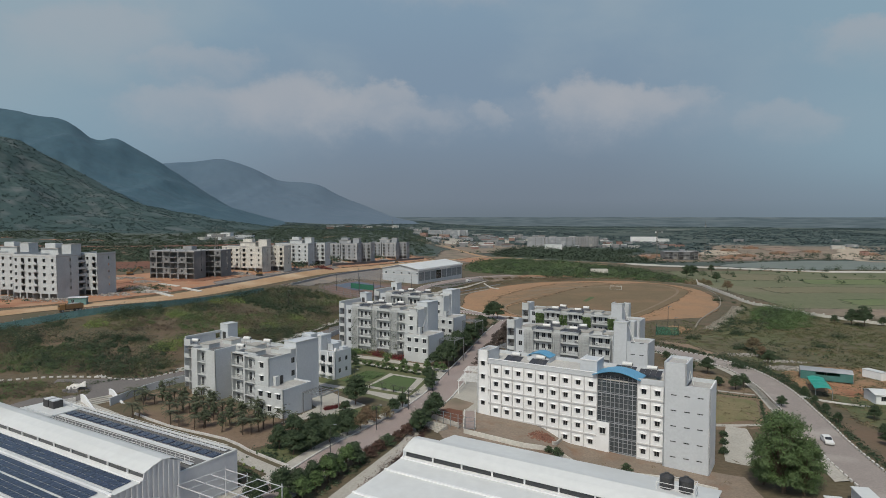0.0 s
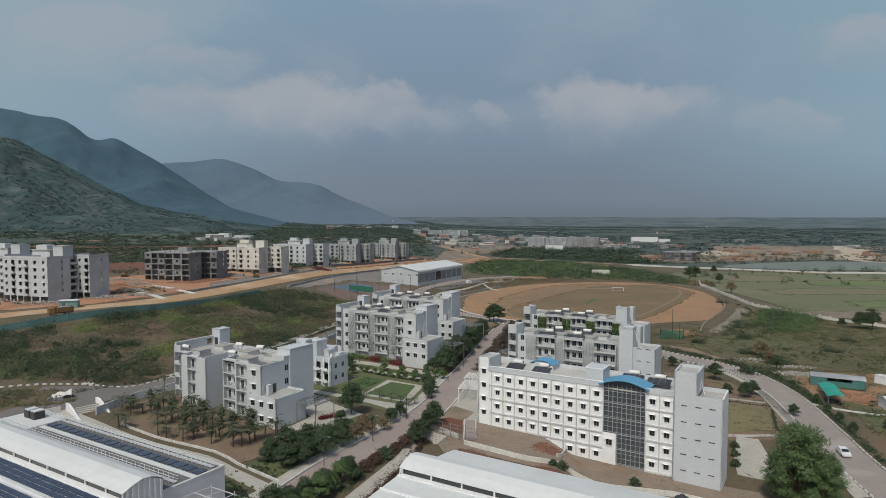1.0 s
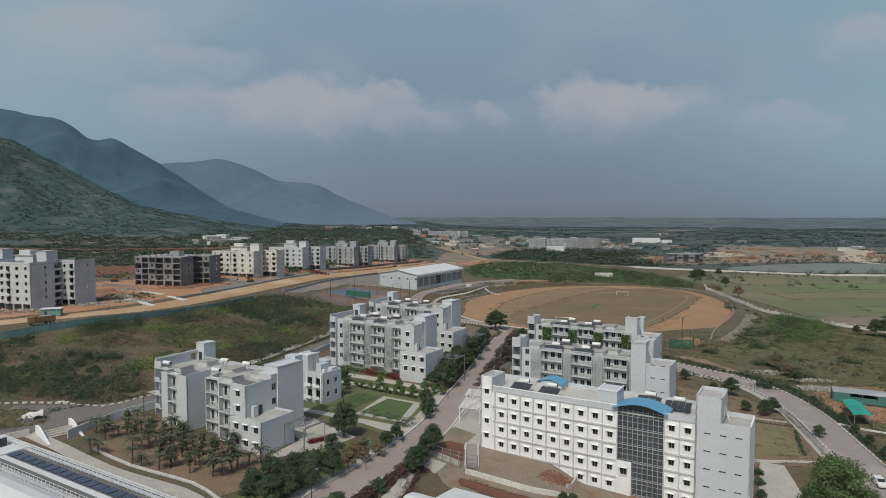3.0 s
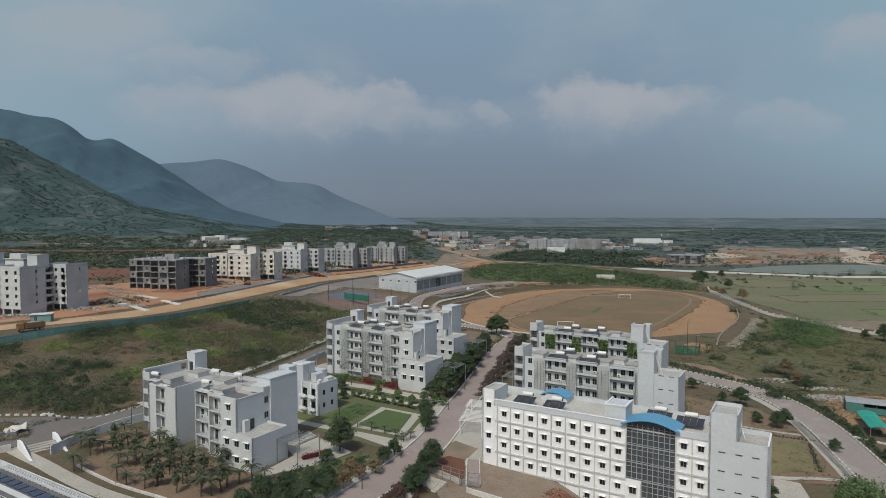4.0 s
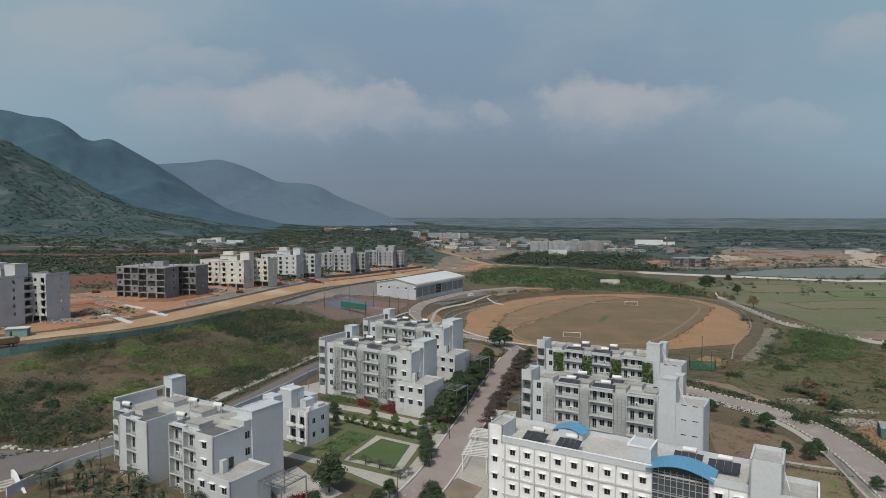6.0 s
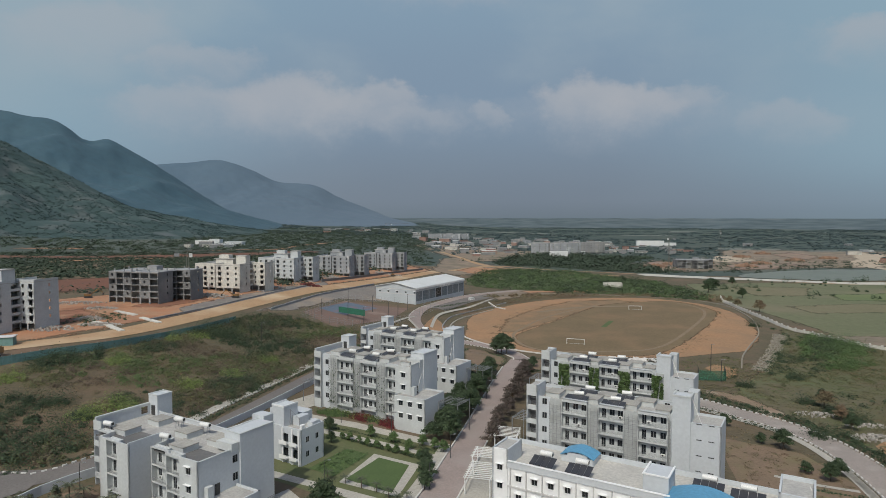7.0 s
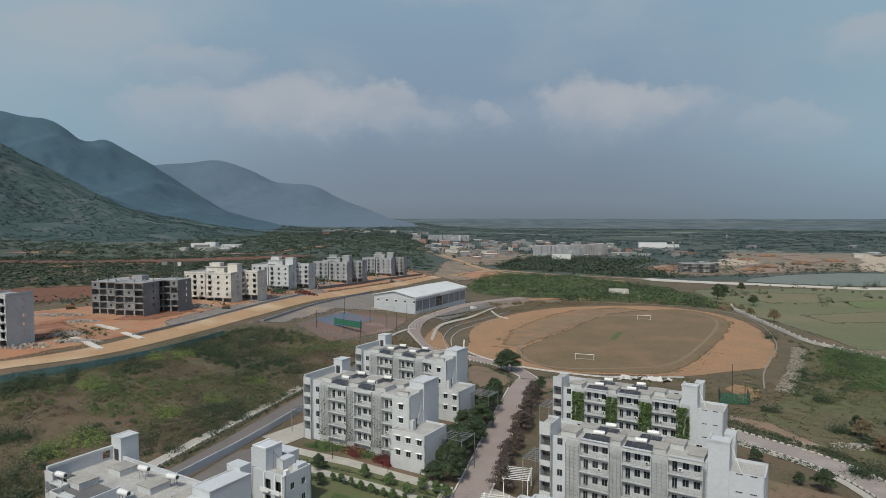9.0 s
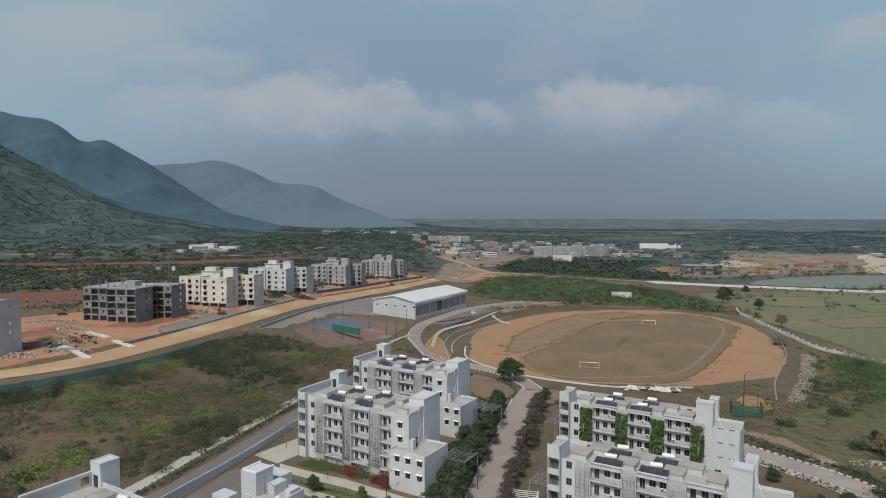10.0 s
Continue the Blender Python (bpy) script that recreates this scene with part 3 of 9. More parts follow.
sides = sky_math("MULTIPLY", sky_range(sky_math("ABSOLUTE", sky_math("ADD", tan_u, -0.05)), 0.15, 0.75, 0, 0.85), sky_range(tan_v, 0.0, 0.12, 0.35, 1))
col = sky_mix(sides, col, (0.255, 0.375, 0.455))
veil = sky_math("MULTIPLY", sky_range(sky_noise(1 / 1500, 1.8, 5.3), 0.42, 0.7, 0, 0.5), sky_range(tan_v, 0.1, 0.25, 0.1, 1))
col = sky_mix(veil, col, (0.33, 0.4, 0.45))
# cumulus: bearing, height, half width, half height, strength
CLOUDS = [(-0.33, 0.168, 0.22, 0.045, 0.3), (-0.05, 0.165, 0.16, 0.03, 0.2), (0.28, 0.168, 0.2, 0.04, 0.28), (-0.24, 0.178, 0.12, 0.046, 0.75), (-0.165, 0.172, 0.06, 0.034, 0.5), (-0.085, 0.19, 0.055, 0.025, 0.7), (-0.05, 0.155, 0.08, 0.024, 0.45), (-0.4, 0.18, 0.13, 0.034, 0.4), (-0.385, 0.245, 0.1, 0.032, 0.5), (-0.56, 0.29, 0.16, 0.05, 0.45), (0.232, 0.182, 0.09, 0.045, 0.85), (0.31, 0.174, 0.085, 0.032, 0.65), (0.38, 0.19, 0.07, 0.023, 0.45), (0.077, 0.162, 0.04, 0.02, 0.45), (0.55, 0.152, 0.09, 0.03, 0.4), (0.69, 0.28, 0.12, 0.036, 0.6), (0.0, 0.35, 0.14, 0.02, 0.4)]
for cu, cv, ha, hb, strength in CLOUDS:
    du = sky_math("DIVIDE", sky_math("SUBTRACT", wu, cu), ha)
    dv = sky_math("DIVIDE", sky_math("SUBTRACT", wv, cv), hb)
    dist = sky_math("ADD", sky_math("MULTIPLY", du, du), sky_math("MULTIPLY", sky_math("MINIMUM", dv, 9.0), sky_math("MULTIPLY", dv, sky_range(dv, -0.3, 0.1, 0.3, 1.0))))
    mask = sky_math("MULTIPLY", sky_range(dist, 0.2, 1.35, strength, 0), sky_range(dv, -1.6, 0.6, 0.12, 1))
    col = sky_mix(mask, col, (0.38, 0.405, 0.445))
l.new(col, em.inputs[0])
bm = bmesh.new()
prev = None
for k in range(97):
    t = radians(-64 + 128 * k / 96)
    colv = [bm.verts.new((math.sin(t) * 4760, math.cos(t) * 4760, z)) for z in (-60, 200, 600, 1200, 1900, 2700)]
    if prev:
        for i in range(5):
            bm.faces.new((prev[i], colv[i], colv[i + 1], prev[i + 1]))
    prev = colv
sky_ob = tagged(new("sky_backdrop", mesh_of("sky_backdrop", bm, m)), "hazy grey-blue sky with soft cumulus clouds", "sky", kind="structure")

# ---- buildings ----
YAW = -31.0
FLOOR = 3.2


def rot90(bm_src, at):
    """Move a wall that was made along x to its place."""
    bmesh.ops.transform(bm_src, matrix=at, verts=bm_src.verts)
    return bm_src


def window_unit(w, h, hood=True):
    """Meshes of a window: frame with a mullion, pane, sunshade. Origin at the middle of the opening, outer face at y = 0."""
    f = 0.07
    frame_bm = boxes((-w / 2, w / 2, 0.06, 0.14, h / 2 - f, h / 2), (-w / 2, w / 2, 0.06, 0.14, -h / 2, -h / 2 + f), (-w / 2, -w / 2 + f, 0.06, 0.14, -h / 2 + f, h / 2 - f), (w / 2 - f, w / 2, 0.06, 0.14, -h / 2 + f, h / 2 - f), (-f / 2, f / 2, 0.06, 0.14, -h / 2 + f, h / 2 - f))
    pane_bm = boxes((-w / 2 + f, w / 2 - f, 0.09, 0.11, -h / 2 + f, h / 2 - f))
    out = [("frame", mesh_of("window_frame", frame_bm, M_FRAME)), ("pane", mesh_of("window_pane", pane_bm, M_DARKGLASS))]
    if hood:
        hb = boxes((-w / 2 - 0.2, w / 2 + 0.2, -0.5, 0.0, h / 2 + 0.08, h / 2 + 0.18))
        bmesh.ops.bevel(hb, geom=hb.edges[:], offset=0.02, segments=1, affect="EDGES")
        out.append(("sunshade", mesh_of("sunshade", hb, M_WHITE)))
        out.append(("sill", mesh_of("sill", boxes((-w / 2 - 0.08, w / 2 + 0.08, -0.08, 0.05, -h / 2 - 0.07, -h / 2)), M_WHITE)))
    return out


WIN_STD = window_unit(1.25, 1.35)
WIN_SMALL = window_unit(1.02, 1.12)
WIN_PLAIN = window_unit(1.15, 1.4, False)
WIN_TALL = window_unit(0.95, 2.1, False)
WIN_SLIT = window_unit(1.15, 0.28, False)


def put_window(unit, parent, at):
    head = part("window", unit[0][1], None, parent, at=at)
    for name, me in unit[1:]:
        part(name, me, None, head)
    return head


def wall_run(name, parent, mat, p, q, z0, z1, wins=(), thick=0.28, label=""):
    """A wall from p to q (plan); wins: (distance along, height, width, height of opening, unit). Its outer face is on the right of p to q."""
    length = math.dist(p, q)
    holes = [(s - w / 2, s + w / 2, z - h / 2, z + h / 2) for s, z, w, h, u in wins]
    bm = bmesh.new()
    holed(bm, 0, length, z0, z1, 0, thick, holes)
    turn = Matrix.Translation((p[0], p[1], 0)) @ Matrix.Rotation(math.atan2(q[1] - p[1], q[0] - p[0]), 4, "Z")
    ob = part(name, rot90(bm, turn), mat, parent, label)
    for s, z, w, h, u in wins:
        if u:
            put_window(u, parent, turn @ Matrix.Translation((s, 0, z)))
    return ob


tank_bm = bmesh.new()
rod(tank_bm, (-1.1, 0, 0.55), (1.1, 0, 0.55), 0.47, sides=16)
bmesh.ops.bevel(tank_bm, geom=[e for e in tank_bm.edges if abs(e.verts[0].co.x - e.verts[1].co.x) < 0.01], offset=0.05, segments=2, affect="EDGES")
TANK = mesh_of("tank", tank_bm, M_TANK)
TANK_CAP = mesh_of("tank_cap", boxes((-1.13, -1.1, -0.28, 0.28, 0.3, 0.8), (1.1, 1.13, -0.28, 0.28, 0.3, 0.8)), M_DARKMETAL)
leg_bm = bmesh.new()
for sx in (-0.7, 0.7):
    for sy in (-0.25, 0.25):
        bar(leg_bm, (sx, sy * 1.6, -1.35), (sx, sy * 0.8, 0.3), 0.07)
    bar(leg_bm, (sx, -0.25, -0.1), (sx, 0.25, -0.1), 0.05)
TANK_STAND = mesh_of("stand", leg_bm, M_FRAME)


def water_heater(m, collector=None, slope=14):
    """A solar water heater: tank on a stand, and a sloped bank of tubes."""
    t = thing("solar_water_heater", m, "white cylindrical solar water heater tank with black collector on roof" if collector else "white cylindrical hot water tank standing on the roof", "water heater", "rooftop water heaters")
    body = part("tank", TANK, None, t, at=(0, 0, 1.35))
    part("cap", TANK_CAP, None, body)
    part("stand", TANK_STAND, None, t, at=(0, 0, 1.35))
    if collector:
        w, d = collector
        bm = bmesh.new()
        n = max(2, int(w / 1.0))
        for k in range(n):
            x0 = -w / 2 + k * w / n
            box(bm, x0 + 0.03, x0 + w / n - 0.03, -d - 0.3, -0.3, 0, 0.07)
        bmesh.ops.rotate(bm, verts=bm.verts, cent=(0, -d - 0.3, 0), matrix=Matrix.Rotation(radians(slope), 3, "X"))
        for v in bm.verts:
            v.co.z += 0.75
        part("collector", bm, M_COLLECTOR, t, "black sloped solar collector panels")
    return t


ac_bm = boxes((-0.4, 0.4, -0.3, 0, -0.28, 0.28))
bmesh.ops.bevel(ac_bm, geom=ac_bm.edges[:], offset=0.03, segments=1, affect="EDGES")
AC_BODY = mesh_of("ac_unit", ac_bm, M_TANK)
fan_bm = bmesh.new()
rod(fan_bm, (-0.08, -0.32, 0), (-0.08, -0.3, 0), 0.21, sides=12)
AC_FAN = mesh_of("fan_grille", fan_bm, M_DARKMETAL)
RNG = random.Random(4)


def storeys(z0=0.0, n=4):
    return [z0 + FLOOR * k for k in range(n)]


def loggia(b, u0, u1, v, top, n=4, mat=M_HOSTEL):
    """A narrow front with an open loggia on each storey; a dark-coloured panel behind imitates deep shade."""
    holes = [((u0 + u1) / 2 - u0, z + 1.7, u1 - u0 - 0.5, 2.1, None) for z in storeys(0, n)]
    wall_run("loggia_front", b, mat, (u0, v), (u1, v), -3, top, holes)
    for z in storeys(0, n):
        bm = bmesh.new()
        for k in range(5):
            bar(bm, (u0 + 0.3, v + 0.1, z + 1.0 + 0.17 * k), (u1 - 0.3, v + 0.1, z + 1.0 + 0.17 * k), 0.03)
        part("railing", bm, M_FRAME, b)
    # dark panel standing in for the shade deep inside the openings
    part("loggia_back", boxes((u0 + 0.3, u1 - 0.3, v + 1.9, v + 2.05, -1, top - 1.6)), M_DARKROOF_SHADE, b)


def balcony_bay(b, u0, u1, v, top, n=4, mat=M_HOSTEL, deep=1.05, doors=3):
    """A bay of open balconies: slabs with low parapets in front of a recessed wall with doors and windows."""
    w = u1 - u0
    wins = []
    for z in storeys(0, n):
        for k in range(doors):
            s = w * (k + 0.5) / doors
            wins.append((s, z + (1.2 if k == 0 else 1.55), 0.95 if k == 0 else 1.15, 2.1 if k == 0 else 1.4, WIN_TALL if k == 0 else WIN_PLAIN))
    wall_run("bay_wall", b, mat, (u0, v + deep), (u1, v + deep), -3, top, wins)
    for z in storeys(0, n) + [FLOOR * n]:
        part("balcony_slab", boxes((u0, u1, v, v + deep, z - 0.14, z)), M_HOSTEL, b)
    for z in storeys(0, n):
        par = boxes((u0, u1, v, v + 0.1, z, z + 0.16))
        part("balcony_parapet", par, M_HOSTEL, b)
        bm = bmesh.new()
        for k in (0.3, 0.45, 0.6, 0.75, 0.95):
            bar(bm, (u0, v + 0.05, z + k), (u1, v + 0.05, z + k), 0.035)
        for k in range(int(w) + 1):
            x = u0 + 0.05 + (w - 0.1) * k / int(w)
            bar(bm, (x, v + 0.05, z + 0.16), (x, v + 0.05, z + 0.95), 0.03)
        part("railing", bm, M_FRAME, b)
        if RNG.random() < 0.7:
            ac = part("ac_unit", AC_BODY, None, b, "white air conditioner unit", at=(u0 + w * RNG.choice((0.35, 0.66, 0.85)), v + deep, z + 0.75))
            part("fan_grille", AC_FAN, None, ac)
    part("bay_parapet", boxes((u0, u1, v, v + 0.15, FLOOR * n, top)), mat, b)
    part("bay_side", boxes((u0 - 0.12, u0, v, v + deep, -3, top)), mat, b)
    part("bay_side", boxes((u1, u1 + 0.12, v, v + deep, -3, top)), mat, b)


def trellis_bay(b, u0, u1, v, top, n=4, vines=0.0):
    """A plain wall behind a steel climbing frame, with or without creepers."""
    wall_run("trellis_wall", b, M_TRELLIS, (u0, v + 0.5), (u1, v + 0.5), -3, top)
    bm = bmesh.new()
    x = u0 + 0.1
    while x <= u1:
        bar(bm, (x, v, 0), (x, v, top - 0.6), 0.06)
        x += (u1 - u0 - 0.2) / 3
    z = 0.6
    while z < top - 0.6:
        bar(bm, (u0 + 0.1, v, z), (u1 - 0.1, v, z), 0.045)
        bar(bm, (u0 + 0.1, v, z), (u0 + 0.1, v + 0.5, z), 0.04)
        bar(bm, (u1 - 0.1, v, z), (u1 - 0.1, v + 0.5, z), 0.04)
        z += 0.8
    frame_ob = part("climbing_frame", bm, M_FRAME, b, "grey steel climbing frame")
    if vines:
        verts, faces = [], []
        for k in range(int((1700 if vines > 0.9 else 420) * vines)):
            h = RNG.random() ** 0.8
            x = RNG.uniform(u0 - 0.1, u1 + 0.1)
            z = 0.3 + (top - 0.9) * (h if vines > 0.9 else h * 0.9)
            if vines > 0.9 and noise.noise(Vector((x * 1.3, z * 0.25, u0))) < -0.28:
                continue
            y = v - RNG.uniform(0.02, 0.35)
            s = RNG.uniform(0.14, 0.34)
            if vines < 0.9:
                stem = RNG.randrange(4)
                z = 0.3 + (top - 1.2) * RNG.random() ** 1.6 * (0.55 + 0.45 * ((stem * 7 + int(u0)) % 3) / 2)
                x = u0 + 0.2 + (u1 - u0 - 0.4) * stem / 3 + RNG.gauss(0, 0.16)
                s = RNG.uniform(0.06, 0.15)
            a = Euler((RNG.uniform(-0.9, 0.9), RNG.uniform(-0.6, 0.6), RNG.uniform(0, 3))).to_matrix()
            i = len(verts)
            for cx, cz in ((-s, 0), (0, -s * 1.2), (s, 0), (0, s)):
                verts.append(Vector((x, y, z)) + a @ Vector((cx, RNG.uniform(-0.04, 0.04), cz)))
            faces.append((i, i + 1, i + 2, i + 3))
        me = bpy.data.meshes.new("creeper")
        me.from_pydata([tuple(v) for v in verts], [], faces)
        me.materials.append(M_LEAFLIT if vines > 0.9 else M_LEAF)
        tagged(part("creeper", me, None, b, "green creeper hanging over the frame"), kind="stuff")


def window_column(b, u0, u1, v, top, n=4, mat=M_HOSTEL, per=1, unit=WIN_STD):
    w = u1 - u0
    wins = [(w * (k + 0.5) / per, z + 1.65, 1.25 if unit is WIN_STD else 1.15, 1.35 if unit is WIN_STD else 1.4, unit) for z in storeys(0, n) for k in range(per)]
    wall_run("window_wall", b, mat, (u0, v), (u1, v), -3, top, wins)


def lid(b, u0, u1, v0, v1, z, h, mat=M_HOSTEL):
    """A raised roof block with a weathered top."""
    part("roof_block", boxes((u0, u1, v0, v1, z, z + h)), mat, b)
    part("roof_block_cap", boxes((u0 - 0.12, u1 + 0.12, v0 - 0.12, v1 + 0.12, z + h, z + h + 0.15)), M_CAP, b)


def hostel(origin, zb, kind, vines=0.0):
    """A four-storey hostel block. kind: 'west' has a low annex and a tall end wall, 'front' has deep recesses, 'east' ends in two towers."""
    m = pose(origin[0], origin[1], zb, 0, 0, YAW)
    words = {"west": "white four-storey hostel with steel climbing frames and balconies", "front": "white four-storey hostel with stepped blocks and grey side walls", "east": "white and pale grey hostel with dark rooftop collectors and balconies"}[kind]
    b = thing("hostel_building", m, "white hostel with green creepers, dark rooftop collectors and balconies" if vines > 0.9 else words, "building", "hostel blocks")
    top, roof = {"front": (12.95, 12.2), "west": (13.5, 12.75), "east": (12.3, 11.6)}[kind]
    end = 33.5 if kind != "east" else 31.7
    depth = 12.5 if kind != "east" else 11.5
    G = M_GREYPAINT
    if kind == "front":
        loggia(b, 0, 2.6, 0, 14.2)
        balcony_bay(b, 2.85, 6.2, -0.6, top, doors=2)
        wall_run("side_wall", b, M_MIDGREY, (6.3, -0.6), (6.3, -2.6), -3, top)
        wall_run("front_wall", b, M_HOSTEL, (6.3, -2.6), (8.6, -2.6), -3, top)
        balcony_bay(b, 8.72, 12.0, -2.6, top, doors=2)
        wall_run("front_wall", b, M_HOSTEL, (12.12, -2.6), (15.6, -2.6), -3, top)
        wall_run("side_wall", b, G, (15.6, -2.6), (15.6, 4.0), -3, top + 0.35, label="plain pale grey side wall")
        wall_run("recess_wall", b, M_HOSTEL, (15.6, 4.0), (19.2, 4.0), -3, top)
        wall_run("side_wall", b, M_HOSTEL, (19.2, 4.0), (19.2, -0.6), -3, top)
        balcony_bay(b, 19.35, 23.4, -0.6, top, doors=2)
        wall_run("front_wall", b, M_HOSTEL, (23.52, -0.6), (25.0, -0.6), -3, top)
        balcony_bay(b, 25.12, 28.6, -1.6, top + 0.3, doors=2)
        window_column(b, 28.72, end, -1.7, top + 0.3)
        edge = -1.7
    else:
        tall = 14.2 if kind == "west" else 14.9
        loggia(b, 0, 2.6, 0, tall, mat=M_HOSTEL)
        wall_run("side_wall", b, G, (2.6, 0), (2.6, 1.4), -3, tall)
        window_column(b, 2.6, 5.5, 0.9, top, unit=WIN_PLAIN, mat=G)
        trellis_bay(b, 5.5, 8.3, -0.1, top, vines=vines)
        balcony_bay(b, 8.42, 14.1, 0.0, top - 0.2)
        trellis_bay(b, 14.22, 16.6, -0.1, top, vines=vines)
        balcony_bay(b, 16.72, 22.0, 0.0, top - 0.2)
        trellis_bay(b, 22.12, 25.0, -0.1, top, vines=vines)
        if kind == "west":
            balcony_bay(b, 25.12, 28.3, 0.0, top - 0.2, doors=2)
            window_column(b, 28.42, end, -0.2, top)
            edge = -0.2
        else:
            balcony_bay(b, 25.12, 30.9, 0.0, top - 0.2)
            trellis_bay(b, 31.0, 31.7 if not vines else 33.6, 0.2 if not vines else -0.1, top, vines=vines)
            edge = 0.3
    # outer shell
    wall_run("west_wall", b, G, (0, depth), (0, 0), -3, 14.2 if kind != "east" else top, [(3 + 3.2 * i, z + 1.65, 1.15, 1.4, WIN_PLAIN) for i in range(3) for z in storeys()] + ([(1.7, 13.3, 1.6, 1.5, None)] if kind == "front" else []))
    wall_run("back_wall", b, G, (end, depth), (0, depth), -3, top, [(3 + 4.0 * i, z + 1.65, 1.15, 1.4, WIN_PLAIN) for i in range(7) for z in storeys()])
    wall_run("east_wall", b, G, (end, edge), (end, depth), -3, top + (0.05 if kind == "front" else 0.5), label="plain pale grey end wall")
    v_in = 4.3 if kind == "front" else 1.6
    part("roof_slab", boxes((0.3, end - 0.29, v_in, depth - 0.29, roof - 0.25, roof)), M_ROOFSLAB, b)
    if kind == "front":
        part("roof_slab", boxes((2.9, 15.3, -1.2, v_in - 0.004, roof - 0.25, roof)), M_DARKROOF_SHADE, b)
        part("roof_slab", boxes((19.5, end - 0.29, -0.2, v_in - 0.004, roof - 0.25, roof)), M_DARKROOF_SHADE, b)
    for z in storeys()[1:]:
        part("floor_slab", boxes((0.35, end - 0.35, v_in + 0.35, depth - 0.35, z - 0.2, z)), M_CONCRETE, b)
    # stair tower at the back corner, with an opening towards the roof
    if kind == "east":
        wall_run("corner_tower", b, G, (2.6, 1.5), (2.6, 5.2), 11.0, 14.9)
        wall_run("corner_tower", b, G, (2.6, 5.2), (0.0, 5.2), 11.0, 14.9)
        part("tower_roof", boxes((0.29, 2.32, 0.29, 4.9, 14.3, 14.5)), M_ROOFSLAB, b)
    else:
        t = part("stair_tower", boxes((0.0, 3.0, 11.9, 15.4, -3, 16.4)), G, b)
        part("tower_coping", boxes((-0.08, 3.08, 11.82, 12.1, 16.4, 16.6), (-0.08, 0.2, 12.11, 15.2, 16.4, 16.6), (2.8, 3.08, 12.11, 15.2, 16.4, 16.6), (-0.08, 3.08, 15.21, 15.48, 16.4, 16.6)), M_HOSTEL, t)
        part("parapet_fin", boxes((-0.05, 0.5, 0.3, 11.89, 14.2, 14.75)), M_HOSTEL, b)
        part("doorway", boxes((1.0, 2.2, 11.8, 11.89, roof, roof + 2.1)), M_DARKMETAL, b)
    # roof blocks, parapet copings and water heaters
    if kind == "front":
        spots = [((5.2, 8.8), (1.0, 4.4)), ((6.0, 9.6), (7.6, 10.8)), ((17.0, 20.6), (6.0, 9.6)), ((22.3, 26.2), (1.0, 4.2)), ((26.0, 29.6), (6.2, 9.4))]
    else:
        spots = [((3.4, 6.6), (3.4, 7.4)), ((12.2, 15.6), (3.2, 7.4)), ((20.6, 24.0), (3.2, 7.4)), ((28.0, 30.8), (3.0, 7.0))]
        spots += [((5.6, 9.2), (8.0, 11.2)), ((14.4, 17.8), (8.0, 11.2)), ((22.8, 26.2), (8.0, 11.0))] if kind == "west" else [((5.8, 9.4), (7.6, 10.6)), ((14.3, 18.0), (7.4, 10.6)), ((22.8, 26.6), (7.4, 10.6))]
    for (a0, a1), (c0, c1) in spots:
        lid(b, a0, a1, c0, c1, roof, 1.05)
    part("coping", boxes((0.5, end, depth - 0.35, depth + 0.05, top, top + 0.14)), M_HOSTEL, b)
    part("coping", boxes((end - 0.33, end + 0.05, edge, depth - 0.36, top + (0.05 if kind == "front" else 0.5), top + (0.16 if kind == "front" else 0.62))), M_HOSTEL, b)
    dark = kind != "front"
    if dark:
        banks = [(8.6, 12.6, 0.9, 3.1), (17.0, 21.0, 0.9, 3.1), (10.0, 13.8, 7.2, 9.8), (18.4, 22.2, 7.2, 9.8)] if kind == "west" else [(8.6, 13.6, 0.3, 3.3), (16.8, 21.8, 0.3, 3.3), (10.0, 14.0, 5.6, 8.6), (18.4, 22.4, 5.6, 8.6)]
        for a0, a1, c0, c1 in banks:
            bank = boxes(*[(a0 + (a1 - a0) * i / 4 + 0.03, a0 + (a1 - a0) * (i + 1) / 4 - 0.03, c0, c1, 0, 0.08) for i in range(4)])
            for v in bank.verts:
                v.co.z += top + 0.12 + (v.co.y - c0) * 0.22
            part("solar_collector", bank, M_COLLECTOR, b, "dark sloped solar collector bank")
            frame_bm = bmesh.new()
            for u in (a0 + 0.2, (a0 + a1) / 2, a1 - 0.2):
                bar(frame_bm, (u, c1 - 0.1, roof), (u, c1 - 0.1, top + 0.1 + (c1 - c0) * 0.21), 0.07)
            part("collector_legs", frame_bm, M_FRAME, b)
    for u, v in (((4.2, 0.6), (19.8, 2.0), (13.8, 9.4), (21.0, 9.8)) if kind == "front" else ((11.2, 3.75), (19.4, 3.75), (12.0, 9.3), (20.4, 9.3))):
        water_heater(m @ pose(u, v, roof, 0, 0, 8))
    if kind == "east":
        part("tower", boxes((31.7, 35.2, 0.8, 4.6, -3, 16.6)), G, b, "pale grey end tower")
        part("tower", boxes((33.4, 35.4, 8.2, 11.4, -3, 16.0)), M_HOSTEL, b)
        part("tower_rim", boxes((31.6, 35.3, 0.7, 1.0, 16.6, 16.95), (31.6, 31.9, 1.01, 4.7, 16.6, 16.95), (35.0, 35.3, 1.01, 4.7, 16.6, 16.95)), M_HOSTEL, b)
        wins = [(s, z + 1.9, 1.15, 0.28, WIN_SLIT) for s in (1.6, 3.9) for z in storeys()]
        wall_run("annex_front", b, G, (35.2, 1.2), (40.9, 1.2), -3, 11.7, wins)
        wall_run("annex_end", b, G, (40.9, 1.2), (40.9, 8.6), -3, 11.7)
